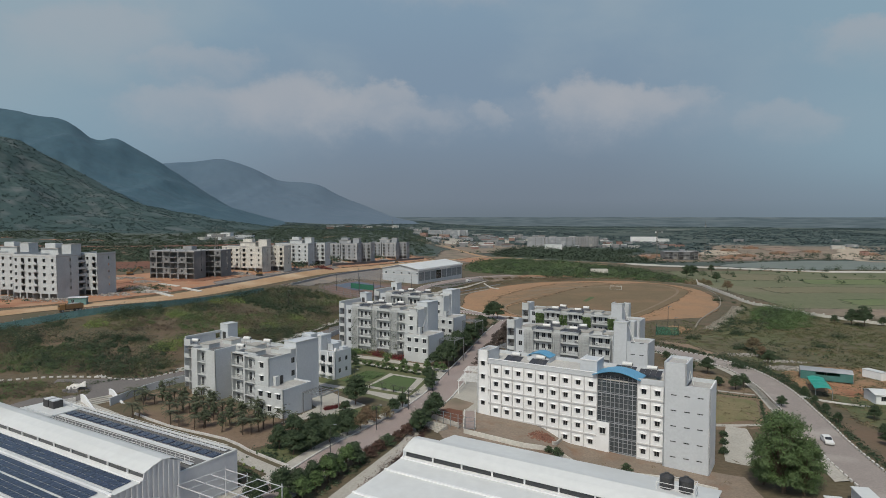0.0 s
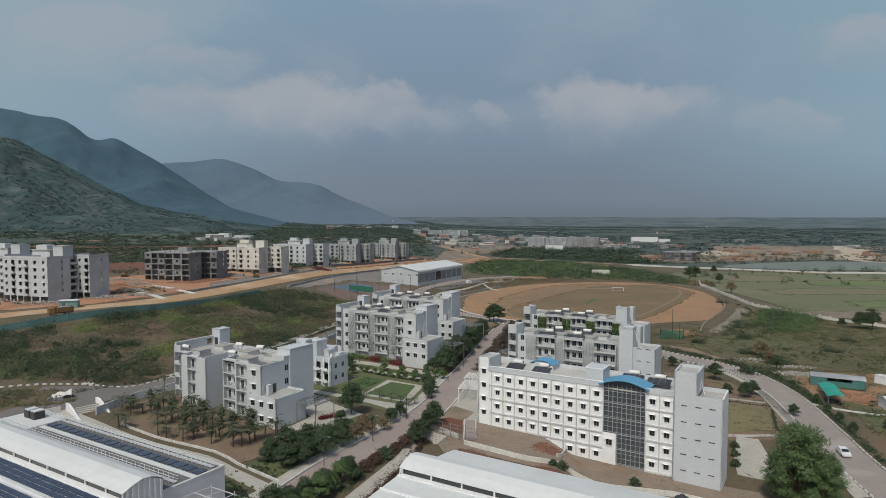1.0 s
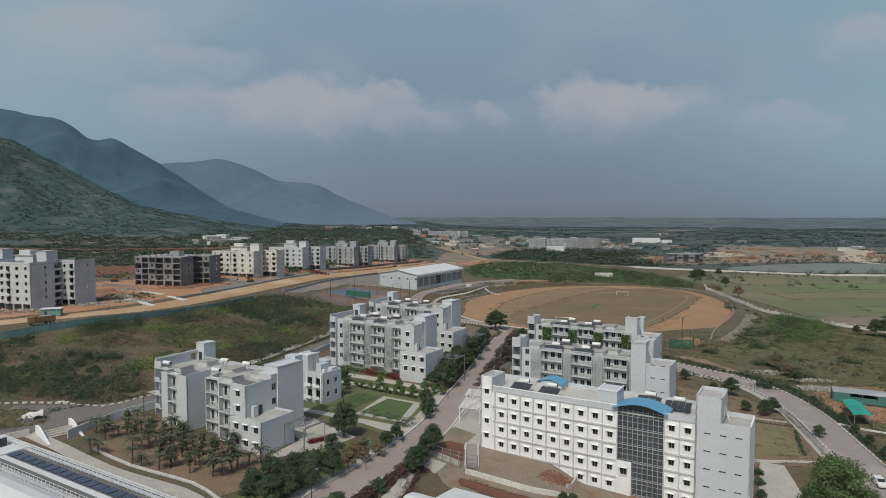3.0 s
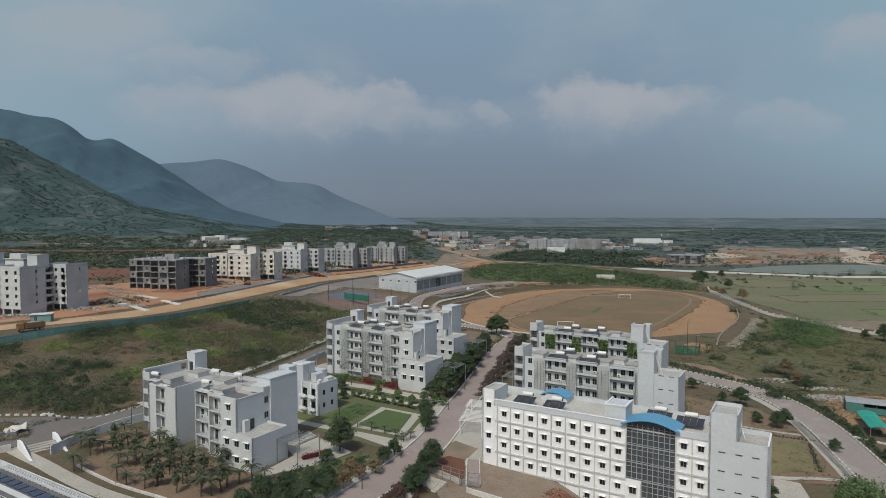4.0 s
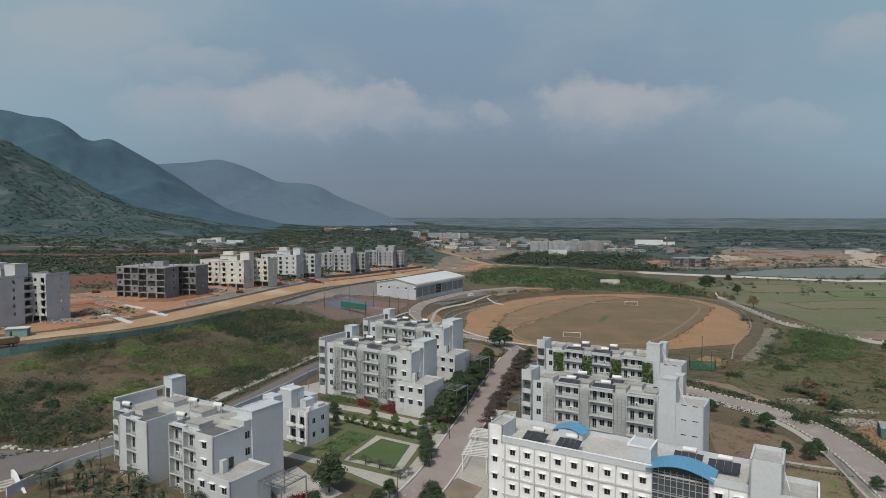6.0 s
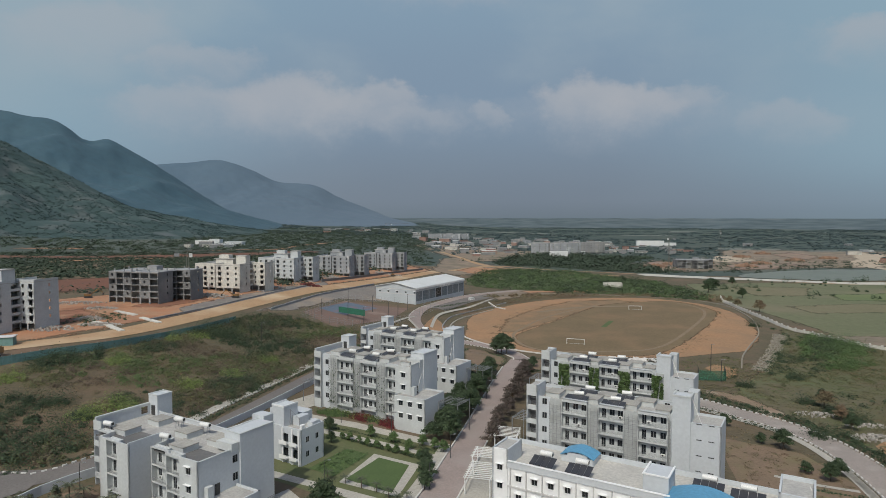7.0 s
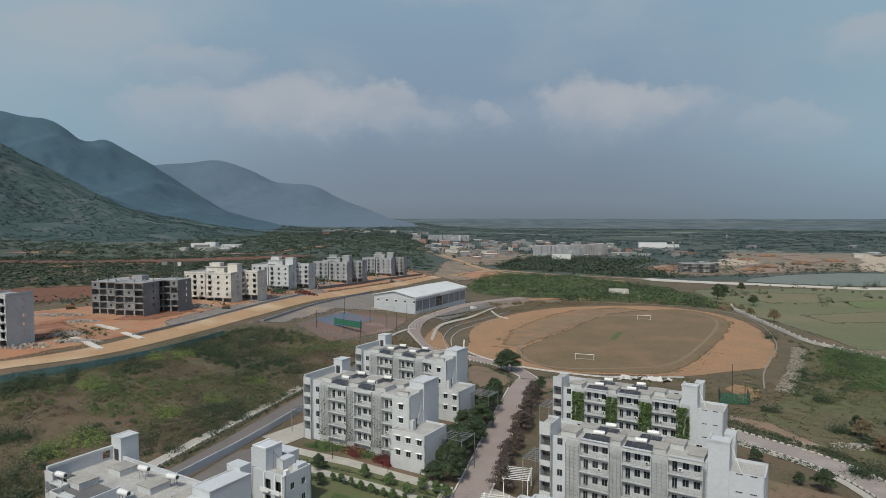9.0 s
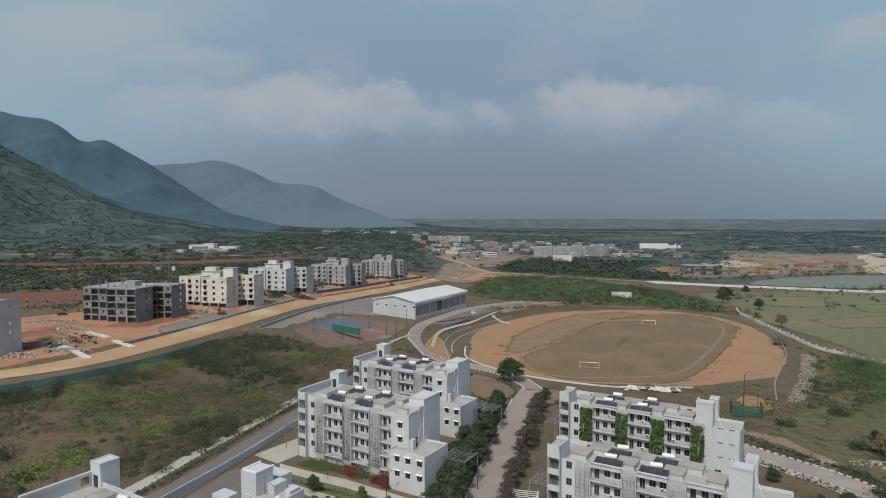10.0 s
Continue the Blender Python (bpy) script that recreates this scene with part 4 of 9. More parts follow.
        wall_run("annex_back", b, G, (40.9, 8.6), (35.2, 8.6), -3, 11.7)
        part("annex_roof", boxes((35.2, 40.6, 1.5, 8.3, 11.0, 11.2)), M_ROOFSLAB, b)
        bm = bmesh.new()
        bar(bm, (35.3, 2.0, 16.2), (37.2, 1.8, 11.3), 0.12)
        part("drain_pipe", bm, M_TANK, b)
        pergola(b, -4.6, 0, 2, 9, 5.6)
    else:
        t0, t1, th = (7.2, 15.2, 15.3) if kind == "front" else (5.4, 12.2, 15.9)
        part("end_tower", boxes((29.6, end + 0.25, t0, t1, -3, th)), G, b, "tall plain grey stair tower wall")
        part("tower_coping", boxes((29.5, end + 0.33, t0 - 0.1, t0 + 0.25, th, th + 0.13), (end - 0.1, end + 0.33, t0 + 0.26, t1 + 0.1, th, th + 0.13), (29.5, 29.85, t0 + 0.26, t1 + 0.1, th, th + 0.13)), M_HOSTEL, b)
        part("ledge", boxes((29.6, end + 0.1, t0 - 1.8, t0 - 0.1, 12.6, th - 1.3)), M_HOSTEL, b)
        if kind == "front":
            part("rear_tower", boxes((28.0, 31.2, 15.21, 17.6, -3, 15.9)), G, b)
        # two-storey annex
        wins = [(s, z + 1.7, 1.25, 1.35, WIN_STD) for s in (2.2, 5.0, 8.0) for z in storeys(0, 2)]
        wall_run("annex_front", b, M_HOSTEL, (30.0, -3.1), (39.5, -3.1), -3, 6.7, wins)
        wall_run("annex_end", b, G, (39.5, -3.1), (39.5, 6.4), -3, 6.7, label="plain pale grey annex wall")
        wall_run("annex_back", b, G, (39.5, 6.4), (end + 0.3, 6.4), -3, 6.7)
        wall_run("annex_side", b, M_HOSTEL, (30.0, edge), (30.0, -3.1), -3, 6.7)
        part("annex_roof", boxes((30.3, 39.2, -2.8, 6.1, 6.1, 6.3)), M_ROOFSLAB, b)
        part("chimney", boxes((end + 0.3, end + 1.2, -0.6, 0.6, 6.3, 8.6)), M_HOSTEL, b, "small white roof duct")
        if kind == "front":
            for z in storeys()[1:]:
                put_window(WIN_PLAIN, b, Matrix.Translation((end + 0.1, 6.2, z + 1.6)) @ Matrix.Rotation(radians(90), 4, "Z"))
        else:
            bm = bmesh.new()
            bar(bm, (end + 0.34, 4.2, 11.0), (end + 0.9, 1.4, 7.2), 0.14)
            part("drain_pipe", bm, M_FRAME, b)
            pergola(b, -5.4, -0.3, 1.0, 8.0, 4.4)
        part("roof_door", boxes((end + 0.3, end + 0.36, 1.6, 2.6, 6.31, 8.3)), M_DARKMETAL, b)
        pergola(b, 39.7, 45.5, 3.0, 9.5, 4.6)
    return b


def pergola(b, u0, u1, v0, v1, h):
    """A steel frame canopy with posts, beams and cross rails."""
    p = None
    for u in (u0 + 0.1, u1 - 0.1):
        beam = part("pergola", boxes((u - 0.08, u + 0.08, v0, v1, h - 0.08, h + 0.08)), M_FRAME, b, "open grey steel pergola frame")
        p = p or beam
        for v in (v0 + 0.1, v1 - 0.1):
            part("post", boxes((u - 0.08, u + 0.08, v - 0.08, v + 0.08, -2, h - 0.081)), M_FRAME, p)
    k = v0
    while k <= v1:
        part("rafter", boxes((u0, u1, k - 0.05, k + 0.05, h + 0.081, h + 0.18)), M_FRAME, p)
        k += 1.1
    k = u0
    while k <= u1:
        part("purlin", boxes((k - 0.04, k + 0.04, v0, v1, h + 0.181, h + 0.26)), M_FRAME, p)
        k += 1.4


hostel((-69.1, 164.1), 1.4, "front")
hostel((-36.9, 218.8), 3.4, "west", vines=0.6)
hostel((-28.3, 253.9), 3.4, "west", vines=0.0)
hostel((19.0, 183.7), 2.6, "east", vines=0.0)
hostel((28.1, 219.7), 2.6, "east", vines=1.0)


def academic_block():
    """The long white block with a glazed stair hall and a grey end wing."""
    m = pose(8.4, 149.0, 0, 0, 0, YAW)
    b = thing("academic_building", m, "long white five-storey block with glazed atrium and curved blue roof", "building")
    rows = [11.3, 8.1, 4.9, 1.7, -1.5]
    G = M_GREYPAINT
    depth = 12.0
    # left tower
    wall_run("tower_front", b, M_WHITE, (0, 0), (2.9, 0), -4, 15.9, [(1.45, z + 1.4, 1.02, 1.12, WIN_SMALL) for z in rows[:4]])
    wall_run("tower_side", b, G, (2.9, 0), (2.9, 6.0), 12.6, 15.9)
    wall_run("tower_west", b, G, (0, 6.0), (0, 0), -4, 15.9)
    wall_run("tower_back", b, G, (2.9, 6.0), (0, 6.0), 12.6, 15.9)
    part("tower_roof", boxes((0.28, 2.62, 0.28, 5.72, 15.4, 15.6)), M_ROOFSLAB, b)
    # gridded front
    pitch, first = 2.89, 3.45
    wins = [(4.9 + pitch * i - 2.9, z, 1.02, 1.12, WIN_SMALL) for i in range(9) for z in rows if z > 0 or i > 5]
    wall_run("front_wall", b, M_WHITE, (2.9, 0.12), (29.4, 0.12), -4, 12.9, wins)
    for i in range(10):
        part("pilaster", boxes((first + pitch * i - 0.09, first + pitch * i + 0.09, -0.14, 0.118, -4, 12.9)), M_MIDGREY, b)
    for z in rows:
        part("floor_band", boxes((2.9, 29.4, -0.1, 0.116, z - 1.75, z - 1.45)), M_MIDGREY, b)
    part("parapet", boxes((2.9, 29.4, -0.05, 0.3, 12.9, 14.0)), G, b)
    part("coping", boxes((2.9, 29.4, -0.12, 0.37, 14.0, 14.1)), M_WHITE, b)
    # glazed atrium
    part("atrium_glass", boxes((29.4, 38.0, 0.5, 0.56, -3.4, 13.7)), M_CURTAIN, b, "dark tinted curtain wall glass")
    for k in range(10):
        u = 29.45 + 8.5 * k / 9
        part("mullion", boxes((u - 0.05, u + 0.05, 0.3, 0.49, -3.4, 13.7)), M_MULLION, b)
    z = -2.8
    while z < 13.8:
        part("transom", boxes((29.4, 38.0, 0.34, 0.495, z - 0.03, z + 0.03)), M_MULLION, b)
        z += 1.07
    for z in rows:
        part("spandrel", boxes((29.4, 38.0, 0.36, 0.494, z - 1.68, z - 1.52)), M_MULLION, b)
    part("porch_wall", boxes((29.4, 32.2, -0.15, 0.19, -4, 3.4)), M_WHITE, b)
    put_window(WIN_STD, b, Matrix.Translation((30.8, -0.3, 1.6)))
    part("atrium_side", boxes((29.1, 29.39, 0.0, 3.4, 12.9, 13.9)), G, b)
    bm = bmesh.new()
    n = 14
    arc = []
    for k in range(n + 1):
        t = k / n
        arc.append((28.6 + 10.2 * t, 13.75 + 1.25 * math.sin(math.pi * t)))
    vault(bm, -0.9, 4.4, arc, 0.14)
    bmesh.ops.transform(bm, matrix=Matrix(((0, 1, 0, 0), (1, 0, 0, 0), (0, 0, 1, 0), (0, 0, 0, 1))), verts=bm.verts)
    part("curved_roof", bm, M_BLUE, b, "curved blue metal canopy roof")
    bm = bmesh.new()
    pts = [bm.verts.new((a, 0.4, z - 0.16)) for a, z in arc] + [bm.verts.new((38.7, 0.4, 13.5)), bm.verts.new((28.7, 0.4, 13.5))]
    bm.faces.new(pts)
    ex = bmesh.ops.extrude_face_region(bm, geom=bm.faces[:])
    for v in [g for g in ex["geom"] if isinstance(g, bmesh.types.BMVert)]:
        v.co.y += 0.1
    part("gable_glass", bm, M_CURTAIN, b)
    # right window columns
    wins = [(s, z, 1.02, 1.12, WIN_SMALL) for s in (1.4, 4.2) for z in rows]
    wall_run("front_wall", b, M_WHITE, (38.0, 0.12), (43.6, 0.12), -5, 12.9, wins)
    for z in rows:
        part("floor_band", boxes((38.0, 43.6, -0.1, 0.116, z - 1.75, z - 1.45)), M_MIDGREY, b)
    for u in (38.1, 40.8, 43.5):
        part("pilaster", boxes((u - 0.09, u + 0.09, -0.14, 0.118, -5, 12.9)), M_MIDGREY, b)
    part("parapet", boxes((38.0, 43.6, -0.05, 0.3, 12.9, 14.0)), G, b)
    # penthouse behind the canopy
    part("penthouse", boxes((25.2, 29.0, 1.2, 6.2, 12.9, 16.2)), G, b)
    part("penthouse_rim", boxes((25.1, 29.1, 1.1, 1.4, 16.2, 16.4), (25.1, 25.4, 1.41, 6.3, 16.2, 16.4), (28.8, 29.1, 1.41, 6.3, 16.2, 16.4)), M_WHITE, b)
    # end wing
    slit = [(s, z + 0.5, 1.15, 0.28, WIN_SLIT) for s in (2.0, 4.6, 7.1) for z in rows]
    wall_run("wing_front", b, G, (43.6, -1.1), (52.6, -1.1), -6, 14.0, slit, label="pale grey wall with rows of slit windows")
    side = [(s, z + 0.5, 0.8, 0.28, None) for s in (2.0, 4.6) for z in rows]
    wall_run("wing_side", b, M_WHITE, (52.6, -1.1), (52.6, 7.0), -6, 14.0, side)
    wall_run("wing_back", b, G, (52.6, 7.0), (43.6, 7.0), -6, 14.0)
    wall_run("wing_west", b, G, (43.6, 7.0), (43.6, -1.1), -6, 14.0)
    part("wing_roof", boxes((43.9, 52.3, -0.8, 6.7, 13.0, 13.2)), M_ROOFSLAB, b)
    wall_run("wing_tower", b, G, (43.6, -1.1), (48.0, -1.1), 14.0, 18.4)
    wall_run("wing_tower", b, G, (48.0, -1.1), (48.0, 6.3), 14.0, 18.4, [(3.4, 15.6, 1.2, 2.0, None)])
    wall_run("wing_tower", b, G, (48.0, 6.3), (43.6, 6.3), 14.0, 18.4)
    wall_run("wing_tower", b, G, (43.6, 6.3), (43.6, -1.1), 14.0, 18.4)
    part("tower_roof", boxes((43.89, 47.7, -0.8, 6.0, 17.6, 17.8)), M_ROOFSLAB, b)
    bm = bmesh.new()
    bar(bm, (47.3, 3.8, 18.2), (48.8, 2.6, 13.4), 0.1)
    part("drain_pipe", bm, M_TANK, b)
    # shell
    wall_run("back_wall", b, G, (43.6, depth), (0, depth), -4, 13.7, [(2 + 3.4 * i, z, 1.15, 1.4, WIN_PLAIN) for i in range(12) for z in rows[:4]])
    wall_run("west_wall", b, G, (0, depth), (0, 6.0), -4, 13.7)
    wall_run("east_wall", b, G, (43.9, 7.0), (43.9, depth), -4, 13.7)
    part("roof_slab", boxes((0.3, 43.58, 0.42, depth - 0.29, 12.6, 12.88)), M_PALEROOF, b)
    for z in (9.6, 6.4, 3.2, 0.0):
        part("floor_slab", boxes((0.3, 43.4, 0.62, depth - 0.35, z - 0.2, z)), M_CONCRETE, b)
    # blue rooflight
    bm = bmesh.new()
    n = 10
    ring = []
    for k in range(n + 1):
        t = k / n
        ring.append((9.6 + 6.0 * t, 12.9 + 1.25 + 0.9 * math.sin(math.pi * t)))
    vault(bm, 7.4, 11.5, ring, 0.12)
    bmesh.ops.transform(bm, matrix=Matrix(((0, 1, 0, 0), (1, 0, 0, 0), (0, 0, 1, 0), (0, 0, 0, 1))), verts=bm.verts)
    part("rooflight", bm, M_BLUE, b, "curved blue rooflight cover")
    part("rooflight_base", boxes((9.75, 15.45, 7.6, 11.3, 12.9, 14.05), (10.8, 14.4, 7.6, 11.3, 14.054, 14.65)), M_GREYPAINT, b)
    for u, v, w in ((8.2, 4.6, 4.2), (14.6, 4.4, 4.2), (33.8, 8.4, 4.6), (39.4, 7.6, 4.8)):
        water_heater(m @ pose(u, v, 12.88), (w, 2.6), 17)
    return b


academic_block()

# ---- warehouses ----


def solar_array(parent, u0, u1, v0, v1, z0, z1, rows, apart=True):
    """Solar panels laid on a sloping roof between v0 and v1, each a piece of its own or joined."""
    nu = int((u1 - u0) / 1.06)
    dv = (v1 - v0) / rows
    slope = math.atan2(z1 - z0, v1 - v0)
    cell = (0.05, 1.01, 0.05, dv / math.cos(slope) - 0.05, 0, 0.045)
    me = mesh_of("panel", boxes(cell), M_PV) if apart else None
    joined = bmesh.new()
    for i in range(nu):
        for j in range(rows):
            v = v0 + j * dv
            m = Matrix.Translation((u0 + i * 1.06, v, z0 + (v - v0) * math.tan(slope) + 0.06)) @ Matrix.Rotation(slope, 4, "X")
            if apart:
                part("solar_panel", me, None, parent, at=m)
            else:
                k = len(joined.verts)
                box(joined, *cell)
                joined.verts.ensure_lookup_table()
                for q in joined.verts[k:]:
                    q.co = m @ q.co
    if apart:
        joined.free()
    else:
        tagged(part("solar_array", joined, M_PV, parent), kind="stuff")


def roof_sheet(bm, u0, u1, prof):
    """A thin roof along u with the given profile of (v, z)."""
    vault(bm, u0, u1, prof, 0.12)


def ribbed_wall(parent, name, p, q, prof_top, z0, mat, step=0.85):
    """An end wall of upright ribbed sheets, whose top follows prof_top(distance)."""
    length = math.dist(p, q)
    d = ((q[0] - p[0]) / length, (q[1] - p[1]) / length)
    bm = bmesh.new()
    n = int(length / step)
    for k in range(n):
        a, b = length * k / n, length * (k + 1) / n
        for s0, s1, out in ((a, a + (b - a) * 0.62, 0.0), (a + (b - a) * 0.62, b, 0.16)):
            pa = (p[0] + d[0] * s0 + d[1] * out, p[1] + d[1] * s0 - d[0] * out)
            pb = (p[0] + d[0] * s1 + d[1] * out, p[1] + d[1] * s1 - d[0] * out)
            ia, ib = (pa[0] - d[1] * 0.2, pa[1] + d[0] * 0.2), (pb[0] - d[1] * 0.2, pb[1] + d[0] * 0.2)
            ta, tb = prof_top(s0), prof_top(s1)
            v = [bm.verts.new(c) for c in ((*pa, z0), (*pb, z0), (*pb, tb), (*pa, ta), (*ia, z0), (*ib, z0), (*ib, tb), (*ia, ta))]
            for f in ((0, 1, 2, 3), (4, 7, 6, 5), (3, 2, 6, 7), (0, 3, 7, 4), (1, 5, 6, 2)):
                bm.faces.new([v[i] for i in f])
    part(name, bm, mat, parent)


def warehouse(origin, u0, u1, label, panels):
    """A factory shed: raised curved roof strip at the back, clerestory, and a long low roof falling towards the front."""
    m = pose(*origin, 0, 0, 0, YAW) if len(origin) == 2 else pose(origin[0], origin[1], 0, 0, 0, YAW)
    b = thing("factory_shed", m, label, "warehouse", "factory sheds")
    bm = bmesh.new()
    hi = [(-5.9, 10.35), (-4.4, 11.0), (-2.8, 11.45), (-1.2, 11.2), (0.3, 10.5)]
    roof_sheet(bm, u0, u1, hi)
    part("high_roof", bm, M_METALROOF, b, "white curved sheet metal roof")
    part("clerestory", boxes((u0 + 0.2, u1 - 0.2, -5.55, -5.4, 9.4, 10.3)), M_DARKGLASS, b)
    k = u0 + 0.3
    while k < u1:
        part("clerestory_post", boxes((k, k + 0.22, -5.75, -5.56, 9.3, 10.3)), M_WHITE, b)
        k += 5.2
    part("ledge", boxes((u0, u1, -6.5, -5.55, 9.2, 9.36)), M_WHITE, b)
    bm = bmesh.new()
    roof_sheet(bm, u0, u1, [(-46.0, 6.2), (-6.4, 9.2)])
    part("low_roof", bm, M_METALROOF, b, "white low-pitched metal roof")
    part("back_wall", boxes((u0 + 0.2, u1 - 0.2, -0.1, 0.1, -2, 10.5)), M_CLAD, b)
    top = lambda s: 6.1 + 3.0 * min(1.0, s / 39.6) if s < 40.1 else 10.2 + 1.05 * math.sin(math.pi * min(1.0, max(0.0, (s - 40.1) / 6.2)))
    if panels:
        ribbed_wall(b, "gable_wall", (u1 - 0.15, -46.0), (u1 - 0.15, 0.2), top, -2, M_CLAD)
        part("far_end", boxes((u0, u0 + 0.2, -46, 0, -2, 6.0)), M_CLAD, b)
    else:
        ribbed_wall(b, "gable_wall", (u0 + 0.15, 0.2), (u0 + 0.15, -46.0), lambda s: top(46.2 - s), -2, M_CLAD)
        part("far_end", boxes((u1 - 0.2, u1, -46, 0, -2, 6.0)), M_CLAD, b)
    for k in range(5):
        v = -10.9 - 7.8 * k
        part("roof_rib", boxes((u0, u1, v, v + 0.35, 9.2 + (v + 6.4) * 0.0758, 9.42 + (v + 6.4) * 0.0758)), M_WHITE, b)
        if panels:
            for e in (0.6, -0.2):
                bm = bmesh.new()
                zz = 9.4 + (v + e + 6.4) * 0.0758
                rod(bm, (u0, v + e, zz), (u1 - 1, v + e, zz), 0.09, sides=6)
                part("roof_pipe", bm, M_CLAD, b)
    part("gutter", boxes((u0, u1, 0.31, 0.7, 10.0, 10.25)), M_CLAD, b)
    return b


shed = warehouse((-40.9, 94.4), -62.0, 0.0, "white factory shed with rows of rooftop solar panels", True)
roof_z = lambda v: 9.22 + (v + 6.4) * 0.0758
for k, v in enumerate((-9.9, -14.3, -17.7, -22.1, -25.5, -29.9, -33.3)):
    solar_array(shed, -47 if k < 2 else -54, -1.4 - 0.1 * k, v, v + 3.1, roof_z(v), roof_z(v + 3.1), 3, k < 2)
    if k < 2:
        solar_array(shed, -60.0, -47.6, v, v + 3.1, roof_z(v), roof_z(v + 3.1), 3, False)
# flat annex behind the shed with railed walkways
part("annex", boxes((-58, -0.8, 0.75, 11.9, -2, 7.7)), M_CLAD, shed, "grey clad flat-roofed annex")
part("annex_roof", boxes((-57.8, -1.0, 0.76, 11.7, 7.704, 7.8)), M_DARKROOF_SHADE, shed)
part("annex_edge", boxes((-58, -0.8, 11.6, 11.95, 7.71, 8.05), (-1.1, -0.75, 0.76, 11.59, 7.71, 8.05)), M_METALROOF, shed)
part("roof_strip", boxes((-57.5, -1.3, 6.2, 7.2, 7.804, 7.9)), M_METALROOF, shed)
for k in range(22):
    part("rooflight", boxes((-54 + 2.4 * k, -52.1 + 2.4 * k, 7.6, 9.4, 7.804, 7.95)), M_PV, shed)
for v in (3.4, 10.2):
    for dv in (0, 0.8):
        bm = bmesh.new()
        for z in (8.3, 8.8):
            bar(bm, (-56, v + dv, z), (-2, v + dv, z), 0.06)
        k = -56.0
        while k < -2:
            bar(bm, (k, v + dv, 7.75), (k, v + dv, 8.8), 0.05)
            k += 1.2
        part("walkway_rail", bm, M_TANK, shed, "white railed rooftop walkway")
    part("walkway", boxes((-56, -2, v + 0.05, v + 0.75, 7.95, 8.02)), M_CLAD, shed)
part("roof_platform", boxes((-58, -47, 1.0, 11.5, 7.804, 8.1)), M_METALROOF, shed)
bm = bmesh.new()
for i in range(6):
    bar(bm, (0.3 + i * 2.6, -0.5, 6.6), (0.3 + i * 2.6, 8.5, 6.0), 0.1)
for j in range(4):
    bar(bm, (0.0, -0.5 + j * 3, 6.55 - j * 0.2), (13.6, -0.5 + j * 3, 6.55 - j * 0.2), 0.1)
for i in (0, 2, 5):
    for j in (0, 3):
        bar(bm, (0.3 + i * 2.6, -0.5 + j * 3, 0.6), (0.3 + i * 2.6, -0.5 + j * 3, 6.4), 0.12)
part("yard_frame", bm, M_CLAD, shed, "bare pale steel canopy frame")
for i, u in enumerate((-52.0, -54.2)):
    fan = part("cooling_unit", boxes((u - 0.9, u + 0.9, 7.4, 9.4, 8.104, 9.6)), M_DARKMETAL, shed)
    part("cooling_top", boxes((u - 0.8, u + 0.8, 7.5, 9.3, 9.604, 9.8)), M_CLAD, fan)
shed2 = warehouse((-3.5, 103.6), 0.0, 46.0, "large white metal-roofed factory shed", False)
bm = bmesh.new()
roof_sheet(bm, 2.6, 46.0, [(0.75, 10.2), (3.4, 9.95), (6.3, 9.6)])
part("rear_roof", bm, M_METALROOF, shed2, "white low-pitched metal roof")
part("rear_wall", boxes((2.8, 45.8, 5.9, 6.1, -2, 9.55)), M_CLAD, shed2)
part("rear_end", boxes((2.8, 3.0, 0.75, 5.89, -2, 9.6)), M_CLAD, shed2)
m_tank = pose(-3.5, 103.6, 0, 0, 0, YAW)
bm = boxes((38.6, 43.6, -1.6, 1.4, 10.9, 11.1))
for u in (38.7, 43.5):
    for v in (-1.5, 1.3):
        bar(bm, (u, v, -1), (u, v, 12.2), 0.12)
for z in (11.6, 12.2):
    bar(bm, (38.7, -1.5, z), (43.5, -1.5, z), 0.06), bar(bm, (38.7, 1.3, z), (43.5, 1.3, z), 0.06)
    bar(bm, (38.7, -1.5, z), (38.7, 1.3, z), 0.06), bar(bm, (43.5, -1.5, z), (43.5, 1.3, z), 0.06)
part("tank_platform", bm, M_TANK, shed2, "white steel platform")
for u in (39.8, 42.3):
    t = thing("water_tank", m_tank @ Matrix.Translation((u, -0.1, 11.1)), "black plastic water tank on a white platform", "water tank", "rooftop water tanks")
    bm = bmesh.new()
    rod(bm, (0, 0, 0), (0, 0, 1.6), 0.95, 0.95, 18)
    rod(bm, (0, 0, 1.6), (0, 0, 1.95), 0.95, 0.35, 18)
    part("body", bm, M_DARKMETAL, t)
    bm = bmesh.new()
    rod(bm, (0, 0, 1.95), (0, 0, 2.08), 0.3, 0.3, 12)
    part("lid", bm, M_DARKMETAL, t)

# ---- sports hall ----
M_HALLCLAD = material("grey_hall_cladding", (0.5, 0.535, 0.56), (0.44, 0.475, 0.5), 6, 0.6, 0, 0.5, speck=2.0)
m = pose(-16.6, 415.5, 4.2, 0, 0, -29)
hall = thing("sports_hall", m, "white sports hall with a low-pitched pale metal roof", "hall")
M_HALLGLASS = glass("blue_grey_hall_glass", (0.25, 0.3, 0.33), 0.1)
W2, L2 = 29.0, 64.0
bm = bmesh.new()
